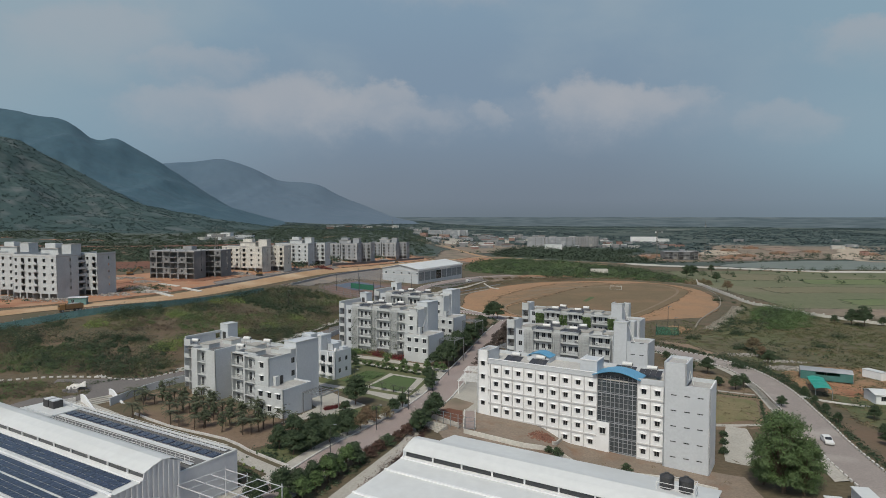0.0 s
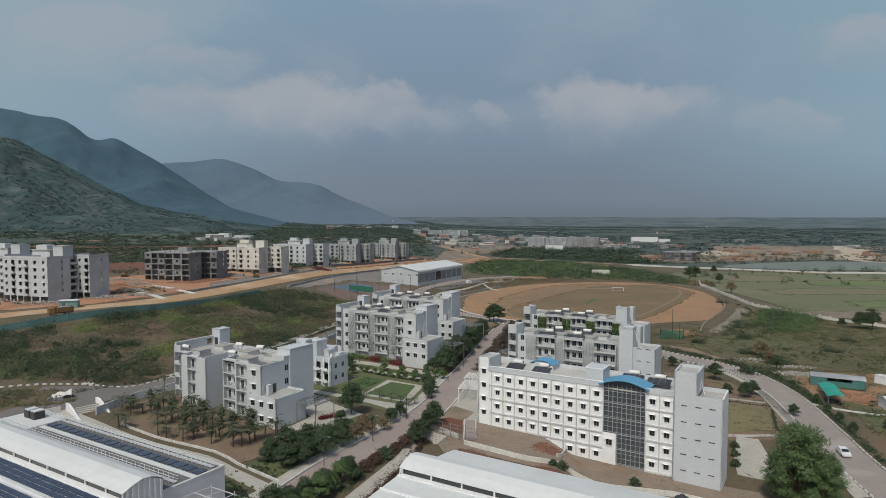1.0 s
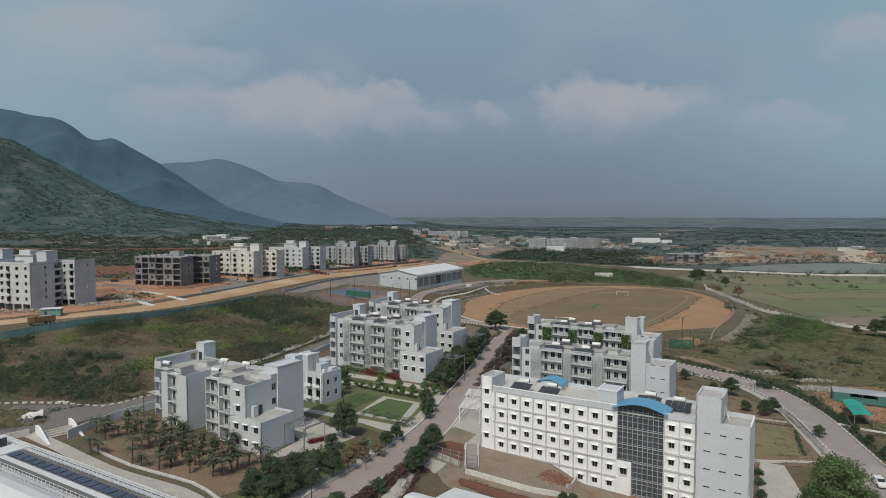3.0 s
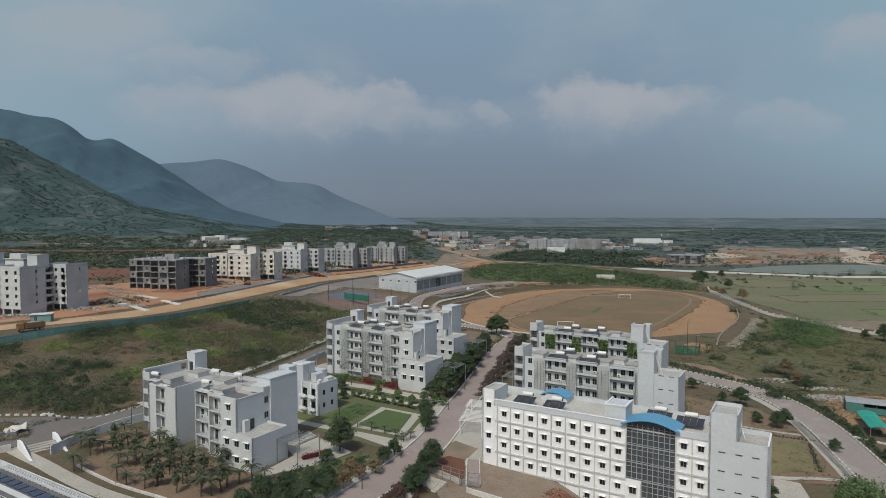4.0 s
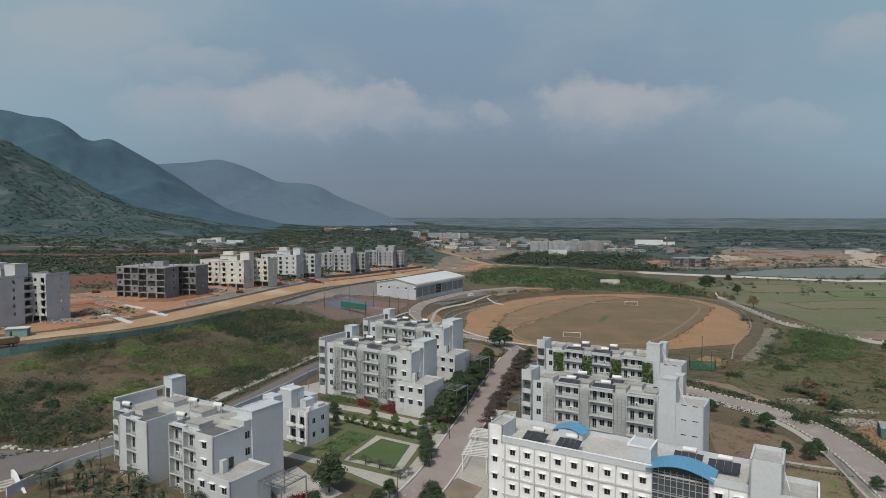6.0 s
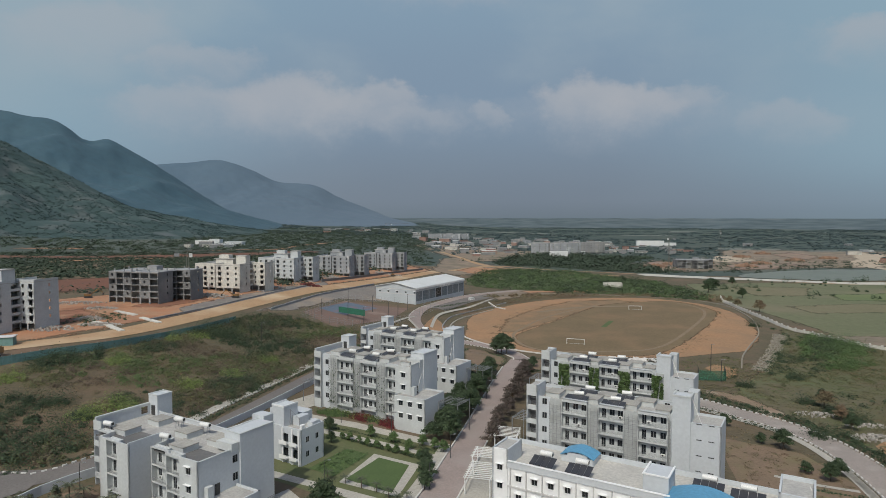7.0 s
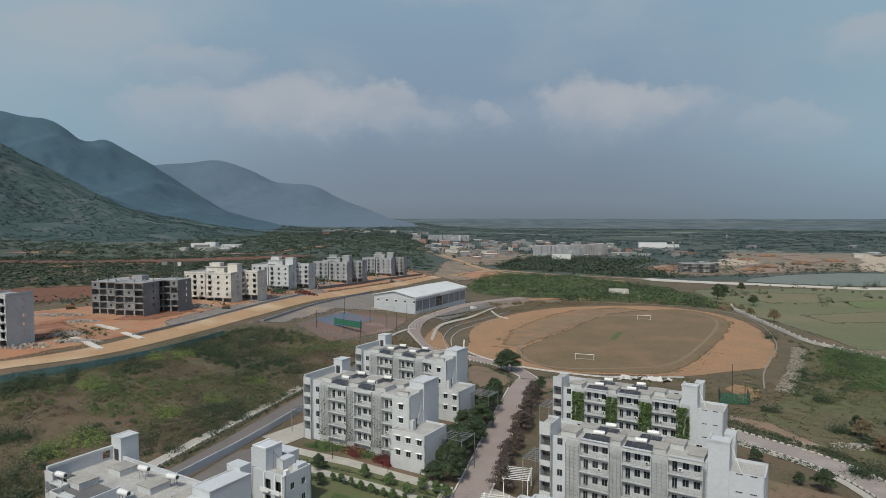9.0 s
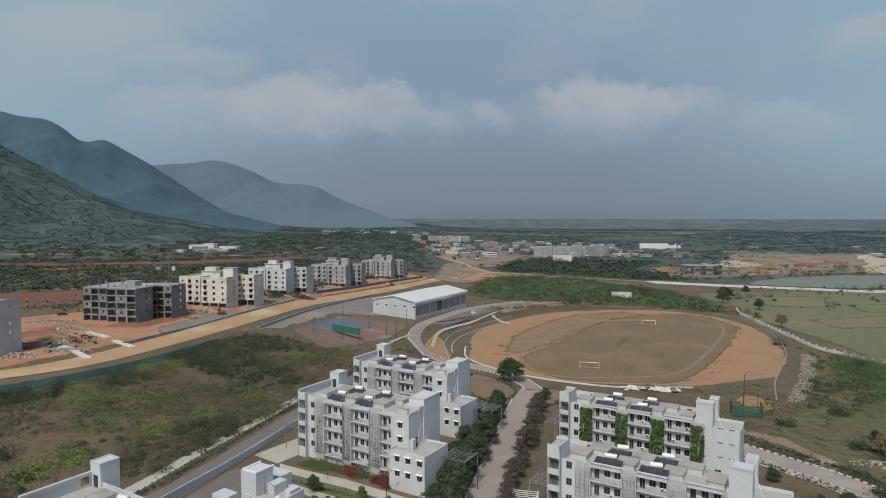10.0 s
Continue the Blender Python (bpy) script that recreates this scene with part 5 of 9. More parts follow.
for x0, x1, za, zb in ((-W2 - 0.6, -W2 / 2, 8.6, 11.4), (-W2 / 2, 0.6, 11.4, 8.6)):
    q = [bm.verts.new(p) for p in ((x0, -0.8, za), (x1, -0.8, zb), (x1, L2, zb), (x0, L2, za), (x0, -0.8, za - 0.3), (x1, -0.8, zb - 0.3), (x1, L2, zb - 0.3), (x0, L2, za - 0.3))]
    for f in ((0, 1, 2, 3), (4, 7, 6, 5), (0, 4, 5, 1), (2, 6, 7, 3), (0, 3, 7, 4), (1, 5, 6, 2)):
        bm.faces.new([q[i] for i in f])
part("roof", bm, M_METALROOF, hall, "pale metal sheet roof")
wins = [(3 + 6.3 * i, 5.6, 1.4, 1.0, None) for i in range(5)]
wall_run("gable_wall", hall, M_HALLCLAD, (-W2, 0), (0, 0), -4, 8.5, wins)
bm = bmesh.new()
tri = [bm.verts.new(p) for p in ((-W2, 0, 8.5), (0, 0, 8.5), (-W2 / 2, 0, 11.2), (-W2, 0.3, 8.5), (0, 0.3, 8.5), (-W2 / 2, 0.3, 11.2))]
bm.faces.new(tri[:3]), bm.faces.new(tri[5:2:-1])
part("gable", bm, M_HALLCLAD, hall, "grey clad gable")
for z in (4.3, 7.2):
    part("wall_band", boxes((-W2 - 0.05, 0.05, -0.12, -0.004, z, z + 0.35)), M_MIDGREY, hall)
for s, z, w, h, u in wins:
    put_window(WIN_STD, hall, Matrix.Translation((-W2 + s, 0, z)))
side_holes = [(4 + 7.9 * i, 3.2, 7.3, 5.8, None) for i in range(8)]
wall_run("side_wall", hall, M_HALLCLAD, (0, 0.3), (0, L2 - 0.3), -4, 8.3, side_holes)
for s, z, w, h, u in side_holes:
    gl = part("glazing", boxes((-0.22, -0.16, 0.3 + s - 3.65, 0.3 + s + 3.65, 0.3, 6.1)), M_HALLGLASS if not 20 < s < 34 else M_DARKGLASS, hall)
    bm = bmesh.new()
    for k in range(6):
        y = 0.3 + s - 3.65 + 1.46 * k
        bar(bm, (-0.12, y, 0.3), (-0.12, y, 6.1), 0.07)
    for z in (2.2, 4.2):
        bar(bm, (-0.12, 0.3 + s - 3.65, z), (-0.12, 0.3 + s + 3.65, z), 0.06)
    part("glazing_bars", bm, M_FRAME, gl)
part("fascia", boxes((0.61, 0.9, -0.8, L2, 7.5, 8.4)), M_WHITE, hall)
for k in range(7):
    part("sign_bar", boxes((0.92, 1.0, 28 + k * 2.0 + (0.8 if k > 3 else 0), 29.3 + k * 2.0 + (0.8 if k > 3 else 0), 6.6, 7.4)), M_TANK, hall)
wall_run("back_wall", hall, M_HALLCLAD, (0, L2 - 0.29), (-W2, L2 - 0.29), -4, 8.5)
wall_run("west_wall", hall, M_HALLCLAD, (-W2, L2 - 0.3), (-W2, 0.3), -4, 8.5)

# ---- small block beside the garden ----
m = pose(-38.6, 180.6, 2.0, 0, 0, YAW)
lodge = thing("garden_block", m, "small pale grey two-storey block with stair tower", "building")
hs = [(s, z + 1.6, 1.2, 1.5, WIN_PLAIN) for s in (4.2, 7.2) for z in (0, 3.2)]
wall_run("front_wall", lodge, M_GREYPAINT, (0, 0), (9.0, 0), -2, 7.4, [(s, z + 0.1, 1.9, 2.0, None) for s, z, w, h, u in hs])
for s in (4.2, 7.2):
    for z in (0, 3.2):
        part("balcony", boxes((s - 1.1, s + 1.1, -0.9, -0.004, z + 0.45, z + 0.6), (s - 1.1, s + 1.1, -0.9, -0.82, z + 0.604, z + 1.35)), M_WHITE, lodge)
        part("balcony_door", boxes((s - 0.8, s + 0.8, 0.6, 0.66, z + 0.6, z + 2.6)), M_DARKGLASS, lodge)
wall_run("side_wall", lodge, M_GREYPAINT, (9.0, 0), (9.0, 7.2), -2, 7.4, [(2.0, 1.6, 1.0, 1.25, WIN_PLAIN), (5.0, 1.6, 1.0, 1.25, WIN_PLAIN), (2.0, 4.8, 1.0, 1.25, WIN_PLAIN), (5.0, 4.8, 1.0, 1.25, WIN_PLAIN)])
wall_run("back_wall", lodge, M_GREYPAINT, (9.0, 7.2), (0, 7.2), -2, 7.4)
wall_run("west_wall", lodge, M_GREYPAINT, (0, 7.2), (0, 0), -2, 7.4)
part("roof", boxes((0.29, 8.7, 0.29, 6.9, 6.5, 6.7)), M_ROOFSLAB, lodge)
part("stair_tower", boxes((-0.6, 3.0, 0.9, 5.2, -2, 11.2)), M_GREYPAINT, lodge, "plain pale grey stair tower")
part("tower_rim", boxes((-0.7, 3.1, 0.8, 1.1, 11.2, 11.5), (-0.7, -0.4, 1.11, 5.3, 11.2, 11.5), (2.8, 3.1, 1.11, 5.3, 11.2, 11.5)), M_WHITE, lodge)
part("rear_block", boxes((-4.0, 2.5, 7.3, 10.5, -2, 8.2)), M_GREYPAINT, lodge)
part("side_tower", boxes((-3.8, -0.9, 3.2, 7.0, -2, 9.6)), M_GREYPAINT, lodge)
part("tower_top", boxes((-3.6, -1.1, 3.4, 6.8, 9.604, 9.7)), M_DARKROOF_SHADE, lodge)
part("roof_step", boxes((3.2, 5.2, 3.4, 6.6, 6.704, 8.6)), M_GREYPAINT, lodge)
part("roof_step", boxes((6.9, 8.4, 4.2, 6.6, 6.704, 7.9)), M_GREYPAINT, lodge)
part("parapet_pier", boxes((8.3, 9.0, 0.3, 1.2, 7.4, 8.3)), M_WHITE, lodge)
bm = bmesh.new()
for x0, z1 in ((3.3, 10.4), (4.0, 9.2), (6.0, 8.8)):
    bar(bm, (x0, 2.6, 6.7), (x0, 2.6, z1), 0.09)
bar(bm, (3.3, 2.6, 10.3), (6.0, 2.6, 8.7), 0.07)
part("roof_pipe", bm, M_FRAME, lodge)
for k in range(3):
    part("pillar", boxes((8.2 + 0.0, 8.6, -0.3 + 0.0, -0.004, -2 + 0.0, 7.2), ) if k == 0 else boxes((3.4 + 2.9 * (k - 1), 3.75 + 2.9 * (k - 1), -0.3, -0.004, -2, 7.2)), M_WHITE, lodge)

# ---- flats under construction ----
M_RAWCONC = material("dark_raw_concrete", (0.225, 0.23, 0.23), (0.17, 0.175, 0.178), 4, 0.9, 0.01, 0.6, stains=((0.3, 0.295, 0.28), 8), speck=1.4)
M_FLATS = material("pale_grey_render", (0.55, 0.58, 0.585), (0.46, 0.485, 0.495), 5, 0.9, 0, 0.6, stains=((0.38, 0.39, 0.395), 9), speck=1.8)
M_FLATS2 = material("mid_grey_render", (0.33, 0.35, 0.365), (0.275, 0.29, 0.305), 5, 0.9, 0, 0.6, stains=((0.5, 0.51, 0.52), 9), speck=1.6)



def flats(x, y, z, w, d, floors, mat, label, yaw=-30, raw=False, tower=True, base=None):
    """A block of flats: three projecting wings with blank side walls, deep balcony recesses between them, and rooftop towers."""
    m = pose(x, y, z, 0, 0, yaw)
    b = thing("apartment_block", m, label, "apartment building", "flats being built")
    fh = 3.05
    top = fh * floors
    base = base or M_CONCRETE
    wings = [(0, w * 0.35, 0.0, d * 0.9), (w * 0.38, w * 0.8, -1.5, d * 0.4), (w * 0.66, w, d * 0.56, d)]
    for k, (u0, u1, v0, v1) in enumerate(wings):
        ww, dd = u1 - u0, v1 - v0
        holes, fronts = [], []
        for f in range(floors):
            for i in range(3):
                s = ww * (i + 0.5) / 3
                if f == 0 or raw:
                    hw, hh = ww / 3 * 0.84, 2.5
                    if raw and f and (i + f * 2 + k) % 4 == 0:
                        hw, hh = 1.1, 1.2
                else:
                    hw, hh = ((1.0, 1.3), (1.7, 2.2), (1.3, 1.4))[(i + k) % 3]
                holes.append((s, fh * f + (1.4 if hh > 2 else 1.65), hw, hh, None))
                if f and not raw and hw > 1.6:
                    fronts.append((s, f))
        lower = [h for h in holes if h[1] < fh]
        upper = [h for h in holes if h[1] > fh]
        wall_run("ground_wall", b, base, (u0, v0), (u1, v0), -3, fh - 0.05, lower, 0.25)
        wall_run("front_wall", b, mat, (u0, v0), (u1, v0), fh - 0.05, top, upper, 0.25)
        for s, f in fronts:
            part("balcony", boxes((u0 + s - 1.2, u0 + s + 1.2, v0 - 1.1, v0 - 0.004, fh * f - 0.14, fh * f), (u0 + s - 1.2, u0 + s + 1.2, v0 - 1.1, v0 - 1.0, fh * f + 0.004, fh * f + 0.9)), mat, b)
        if not raw:
            for s, zz, hw, hh, u in upper:
                if hw < 1.6:
                    part("sunshade", boxes((u0 + s - hw / 2 - 0.15, u0 + s + hw / 2 + 0.15, v0 - 0.45, v0 - 0.004, zz + hh / 2 + 0.05, zz + hh / 2 + 0.15)), mat, b)
        few = [(dd * 0.62, fh * f + 1.6, 0.9, 1.2, None) for f in range(1, floors)]
        open_side = [(dd * (i + 0.5) / 3, fh * f + 1.4, dd / 3 * 0.8, 2.4, None) for f in range(floors) for i in range(3)] if raw and k == 0 else few
        wall_run("side_wall", b, M_RAWCONC if raw else mat, (u1, v0), (u1, v1), -3, top, open_side, 0.25)
        wall_run("side_wall", b, M_RAWCONC if raw else mat, (u0, v1), (u0, v0), -3, top, few, 0.25)
        part("roof", boxes((u0, u1, v0, v1, top + 0.004, top + 0.25)), M_CONCRETE if raw else M_ROOFSLAB, b)
        for f in range(1, floors):
            part("floor_slab", boxes((u0 + 0.1, u1 - 0.1, v0 + (-0.12 if raw else 0.3), v1, fh * f - 0.15, fh * f)), M_CONCRETE, b)
        part("room_back", boxes((u0 + 0.3, u1 - 0.3, v0 + 3.2, v0 + 3.4, -1, top - 0.1)), M_RAWCONC, b)
        if not raw:
            part("parapet", boxes((u0, u1, v0, v0 + 0.15, top + 0.254, top + 1.1), (u1 - 0.15, u1, v0 + 0.16, v1, top + 0.254, top + 1.1), (u0, u0 + 0.15, v0 + 0.16, v1, top + 0.254, top + 1.1)), mat, b)
    # recessed core with balconies on its open side, and a dark slit between the front bays
    u1 = w * 0.68
    doors = [(d * 0.08, fh * f + 1.5, d * 0.11, 2.1, None) for f in range(floors)]
    wall_run("recess_wall", b, M_RAWCONC if raw else M_FLATS2, (u1, d * 0.4), (u1, d * 0.56), -3, top, doors, 0.25)
    wall_run("slit_wall", b, M_RAWCONC, (w * 0.35, d * 0.12), (w * 0.38, d * 0.12), -3, top, (), 0.25)
    for f in range(1, floors + 1):
        part("recess_slab", boxes((u1 + 0.004, w * 0.79, d * 0.4 + 0.004, d * 0.56 - 0.004, fh * f - 0.16, fh * f)), M_CONCRETE, b)
        if f < floors and not raw:
            part("recess_parapet", boxes((w * 0.79 - 0.12, w * 0.79, d * 0.4 + 0.004, d * 0.56 - 0.004, fh * f + 0.004, fh * f + 0.95)), mat, b)
    sh = [(w * 0.64 * (i + 0.5) / 4, fh * f + 1.5, 1.2, 1.3, None) for f in range(floors) for i in range(4)]
    wall_run("back_wall", b, mat, (w * 0.66, d * 0.9), (w * 0.02, d * 0.9), -3, top - 0.1, sh, 0.25)
    part("core_roof", boxes((w * 0.36, w * 0.67, d * 0.41, d * 0.89, top - 0.05, top + 0.15)), M_ROOFSLAB, b)
    if tower:
        part("lift_tower", boxes((w * 0.6, w * 0.76, d * 0.3, d * 0.52, top - 1, top + 5.0)), mat, b)
        part("tower_cap", boxes((w * 0.6 - 0.2, w * 0.76 + 0.2, d * 0.3 - 0.2, d * 0.52 + 0.2, top + 5.004, top + 5.2)), M_ROOFSLAB, b)
        part("water_tank_room", boxes((w * 0.24, w * 0.54, d * 0.3, d * 0.55, top + 0.26, top + 3.2)), mat, b)
        part("tank_room_slab", boxes((w * 0.22, w * 0.56, d * 0.28, d * 0.57, top + 3.204, top + 3.45)), M_ROOFSLAB, b)
        part("roof_hut", boxes((w * 0.28, w * 0.46, d * 0.34, d * 0.5, top + 3.454, top + 5.4)), mat, b)
    else:
        for k, j in ((0.05, 0.08), (0.2, 0.08), (0.32, 0.08), (0.05, 0.5), (0.3, 0.5), (0.42, 0.05), (0.6, 0.05), (0.76, 0.05), (0.45, 0.3), (0.76, 0.3), (0.72, 0.62), (0.95, 0.62), (0.95, 0.9), (0.75, 0.9)):
            part("column_stub", boxes((w * k - 0.25, w * k + 0.25, d * j, d * j + 0.5, top + 0.2, top + 1.5)), M_CONCRETE, b)
        part("lift_shaft", boxes((w * 0.45, w * 0.6, d * 0.3, d * 0.5, top, top + 2.6)), M_CONCRETE, b)
    return b


flats(-187.0, 269.0, 12.5, 30, 26, 6, M_FLATS, "grey and cream six-storey block of flats, nearly finished", yaw=-12, base=M_FLATS)
flats(-214.4, 283.0, 12.6, 30, 24, 6, M_FLATS, "pale grey six-storey block of flats beside spoil heaps", yaw=-12)
flats(-164.7, 348.0, 13.5, 36, 24, 5, M_RAWCONC, "bare grey concrete frame of flats, half built", yaw=-12, raw=True, tower=False)
flats(-140.7, 394.6, 13.1, 36, 24, 5, M_PALECONC, "cream plastered block of flats, nearly finished", yaw=-12)
flats(-123.0, 455.4, 12.4, 33, 24, 5, M_FLATS, "pale grey unfinished block of flats, plastered", yaw=-12)
flats(-97.7, 522.7, 9.6, 34, 24, 5, M_FLATS2, "grey unfinished block of flats, still unpainted", yaw=-12)
flats(-71.9, 606.4, 6.9, 34, 24, 5, M_FLATS2, "grey concrete block of flats, roof tanks built", yaw=-12)
# low blocks and sheds farther out
flats(140, 1030, -5, 78, 40, 6, M_FLATS2, "large grey unfinished block far off", yaw=-12, tower=False)
flats(228, 1080, -6, 42, 30, 6, M_CONCRETE, "grey unfinished block beside the large one", yaw=-12, tower=False)
flats(284, 795, -9, 46, 24, 4, M_RAWCONC, "grey concrete frame among tower cranes", yaw=-6, raw=True, tower=False)
flats(-36, 1520, -1, 96, 40, 5, M_FLATS2, "long white block far across the plain", yaw=-4, tower=False)

M_REDSOIL2 = material("churned_red_earth", (0.3, 0.125, 0.07), (0.22, 0.105, 0.065), 9, 0.95, 0.15, 1.0, stains=((0.4, 0.24, 0.15), 14), coords="w")
# ---- fences, walls and kerbs ----


def along(line, step):
    """Evenly spaced (x, y, heading) along a polyline."""
    out, left = [], 0.0
    for (ax, ay), (bx, by) in zip(line, line[1:]):
        d = math.dist((ax, ay), (bx, by))
        h = math.atan2(by - ay, bx - ax)
        while left < d:
            out.append((ax + (bx - ax) * left / d, ay + (by - ay) * left / d, h))
            left += step
        left -= d
    return out


fence_line = smoothline([(-185, 160), (-160, 190), (-136, 218), (-112, 252), (-99, 285), (-92, 314)], 4)
fence = thing("site_fence", pose(0, 0, 0), "long teal sheet-metal fence along the building site", "fence", kind="structure")
sheet_bm = bmesh.new()
for k in range(8):
    box(sheet_bm, k * 0.31, k * 0.31 + 0.29, -0.02 - 0.04 * (k % 2), 0.02, 0, 2.6)
SHEET = mesh_of("sheet", sheet_bm, M_TEAL)
POST = mesh_of("post", boxes((-0.07, 0.07, 0.03, 0.17, -0.5, 2.9)), M_FRAME)
for x, y, h in along(fence_line, 2.5):
    mm = Matrix.Translation((x, y, gz(x, y) - 0.05)) @ Matrix.Rotation(h, 4, "Z")
    part("sheet", SHEET, None, fence, at=mm)
    part("post", POST, None, fence, at=mm)


def low_wall(name, line, h, t, mat, label, category="wall", cap=None, base=-0.6):
    line = smoothline(line, 5)
    bm = bmesh.new()
    prev = None
    for k, (x, y) in enumerate(line):
        a, b = line[max(0, k - 1)], line[min(len(line) - 1, k + 1)]
        d = Vector((b[0] - a[0], b[1] - a[1], 0)).normalized()
        s = Vector((-d.y, d.x, 0)) * t / 2
        g = gz(x, y)
        row = [bm.verts.new(p) for p in ((x + s.x, y + s.y, g + base), (x + s.x, y + s.y, g + h), (x - s.x, y - s.y, g + h), (x - s.x, y - s.y, g + base))]
        if prev:
            for i in range(3):
                bm.faces.new((prev[i], row[i], row[i + 1], prev[i + 1]))
        else:
            bm.faces.new(row)
        prev = row
    bm.faces.new(prev)
    return tagged(new(name, mesh_of(name, bm, mat)), label, category, kind="structure")


M_STONE = material("grey_stone_wall", (0.2, 0.19, 0.185), (0.16, 0.155, 0.15), 3, 0.95, 0.03, 0.5, coords="w")
low_wall("site_retaining_wall", [(-122, 300), (-112, 335), (-104, 372), (-97, 405), (-88, 440)], 0.9, 0.5, M_CONCRETE, "grey stone retaining wall beside the haul road")
M_GRAVEL = material("grey_gravel", (0.25, 0.225, 0.2), (0.2, 0.178, 0.16), 8, 0.95, 0.1, 1.0, stains=((0.31, 0.24, 0.18), 20), coords="w")
patch("gravel_apron", [(-117, 318), (-124, 338), (-114, 372), (-104, 408), (-82, 474), (-74, 446), (-93, 390), (-104, 345)], M_GRAVEL, 0.13, "grey gravel slope beside the haul road", "ground", 2.0, 6)
for spot in ([(-190, 262), (-150, 280), (-140, 305), (-165, 330), (-200, 300)], [(-150, 330), (-128, 330), (-118, 360), (-140, 372)], [(-240, 250), (-200, 250), (-205, 275), (-240, 280)]):
    patch("churned_soil", spot, M_REDSOIL2, 0.14, "churned dark red earth of the building site", "soil", 5, 6)
patch("pale_rubble_ground", [(-188, 268), (-160, 272), (-152, 290), (-176, 288)], M_SAND, 0.17, "pale spread sand on the site", "soil", 4, 5)
patch("court_slope", [(-90, 345), (-84, 385), (-77, 420), (-64, 457), (-45, 498), (-22, 482), (-16, 446), (-38, 420), (-60, 413), (-76, 358)], M_GRAVEL, 0.1, "grey gravel and brown earth slope above the courts", "ground", 3.0, 6)
patch("hall_grounds", [(26, 437), (36, 456), (30, 482), (52, 520), (92, 502), (70, 486), (46, 466)], M_SITE, 0.14, "bare brown earth beside the sports hall", "ground", 2.0, 6)
low_wall("court_retaining_wall", [(-86, 352), (-80, 385), (-74, 415), (-62, 455), (-50, 490)], 1.2, 0.6, M_CONCRETE, "grey stone retaining wall above the courts")
low_wall("site_retaining_wall", [(-84, 470), (-66, 515), (-40, 590), (-20, 640)], 1.8, 1.0, M_STONE, "grey stone wall below the far flats")
low_wall("west_boundary_wall", [(-80.5, 148), (-76.5, 159), (-70.5, 168), (-60.5, 182), (-53.5, 200), (-49.5, 212), (-41.5, 241), (-37.5, 258)], 1.9, 0.25, M_GREYPAINT, "pale grey boundary wall along the service road")
low_wall("field_kerb", [(10, 366), (9.5, 345), (15, 331), (24, 318), (36, 308), (50, 300), (70, 292), (90, 290)], 0.45, 0.7, M_KERB, "white painted kerb round the sports field")
low_wall("field_terrace", [(113, 276), (124, 298), (139, 322), (157, 350), (172, 385), (181, 418), (184, 450), (172, 476), (140, 494), (112, 500)], 0.45, 0.55, M_STONEBANK, "pale masonry edge of the sports field")

# striped kerb stones: alternate white and dark blocks
KERB_A = mesh_of("kerb_stone", boxes((-0.5, 0.5, -0.16, 0.16, -0.2, 0.28)), M_KERB)
for nm, line in (("west", [(-135, 158), (-117, 161.5), (-105, 165.5), (-93, 167), (-83, 166.5), (-77, 174), (-66, 190), (-59, 214), (-50, 247), (-43, 276)]), ("east_outer", offset(smoothline(EAST_ROAD, 4), 4.3)), ("east_inner", offset(smoothline(EAST_ROAD, 4), -4.3)), ("hall", offset(smoothline(HALL_ROAD, 4), 3.3)), ("hall_inner", offset(smoothline(HALL_ROAD[:6], 4), -3.3))):
    kerb = thing("kerb", pose(0, 0, 0), "row of white painted kerb stones along the road", "kerb", kind="structure")
    for x, y, h in along(smoothline(list(line), 4) if nm == "west" else list(line), 1.9):
        part("kerb_stone", KERB_A, None, kerb, at=Matrix.Translation((x, y, gz(x, y) + 0.1)) @ Matrix.Rotation(h, 4, "Z"))
for d in (3.75, -3.75):
    low_wall("main_road_kerb", offset(smoothline(MAIN_ROAD[:-1], 4), d), 0.32, 0.35, M_KERB, "pale concrete kerb along the campus road", "kerb")
strip("footway_west", offset(smoothline(MAIN_ROAD[:6], 6), 5.2), 2.4, M_CONCPATH, 0.2, "pale concrete footway beside the campus road", "footpath")
strip("west_footway", [(-76.5, 177), (-67, 192), (-60.5, 214), (-56, 229), (-51.5, 247), (-44.5, 276)], 2.6, M_CONCPATH, 0.15, "pale footway beside the service road", "footpath")
strip("east_footway", offset(smoothline(EAST_ROAD[1:-1], 6), -6.0), 2.2, M_CONCPATH, 0.16, "pale footway beside the east road", "footpath")
low_wall("meadow_wall", [(205, 500), (190, 454), (181, 380), (187, 352), (194, 328), (215, 300), (240, 285)], 1.5, 0.3, M_PALECONC, "pale boundary wall along the meadow")
WALLPOST = mesh_of("wall_pier", boxes((-0.3, 0.3, -0.35, 0.35, -0.3, 2.1)), M_KERB)
piers = thing("wall_piers", pose(0, 0, 0), "row of white piers on the boundary wall", "wall", kind="structure")
for x, y, h in along(smoothline([(205, 500), (190, 454), (181, 380), (187, 352), (194, 328), (215, 300)], 4), 5.0):
    part("wall_pier", WALLPOST, None, piers, at=Matrix.Translation((x, y, gz(x, y))) @ Matrix.Rotation(h, 4, "Z"))

# ---- gardens ----
patch("verge_bed", [(10, 315), (19, 309), (24.5, 282), (22, 270.7), (14.8, 265.4), (8.4, 272), (7, 296)], M_SOIL, 0.3, "brown planting bed inside the road bend", "garden bed", 0.5, 4)
patch("verge_bed", [(34, 283), (40.6, 285.5), (39, 269), (30.6, 261), (29, 268)], M_SOIL, 0.3, "brown planting bed beside the hostel", "garden bed", 0.5, 4)
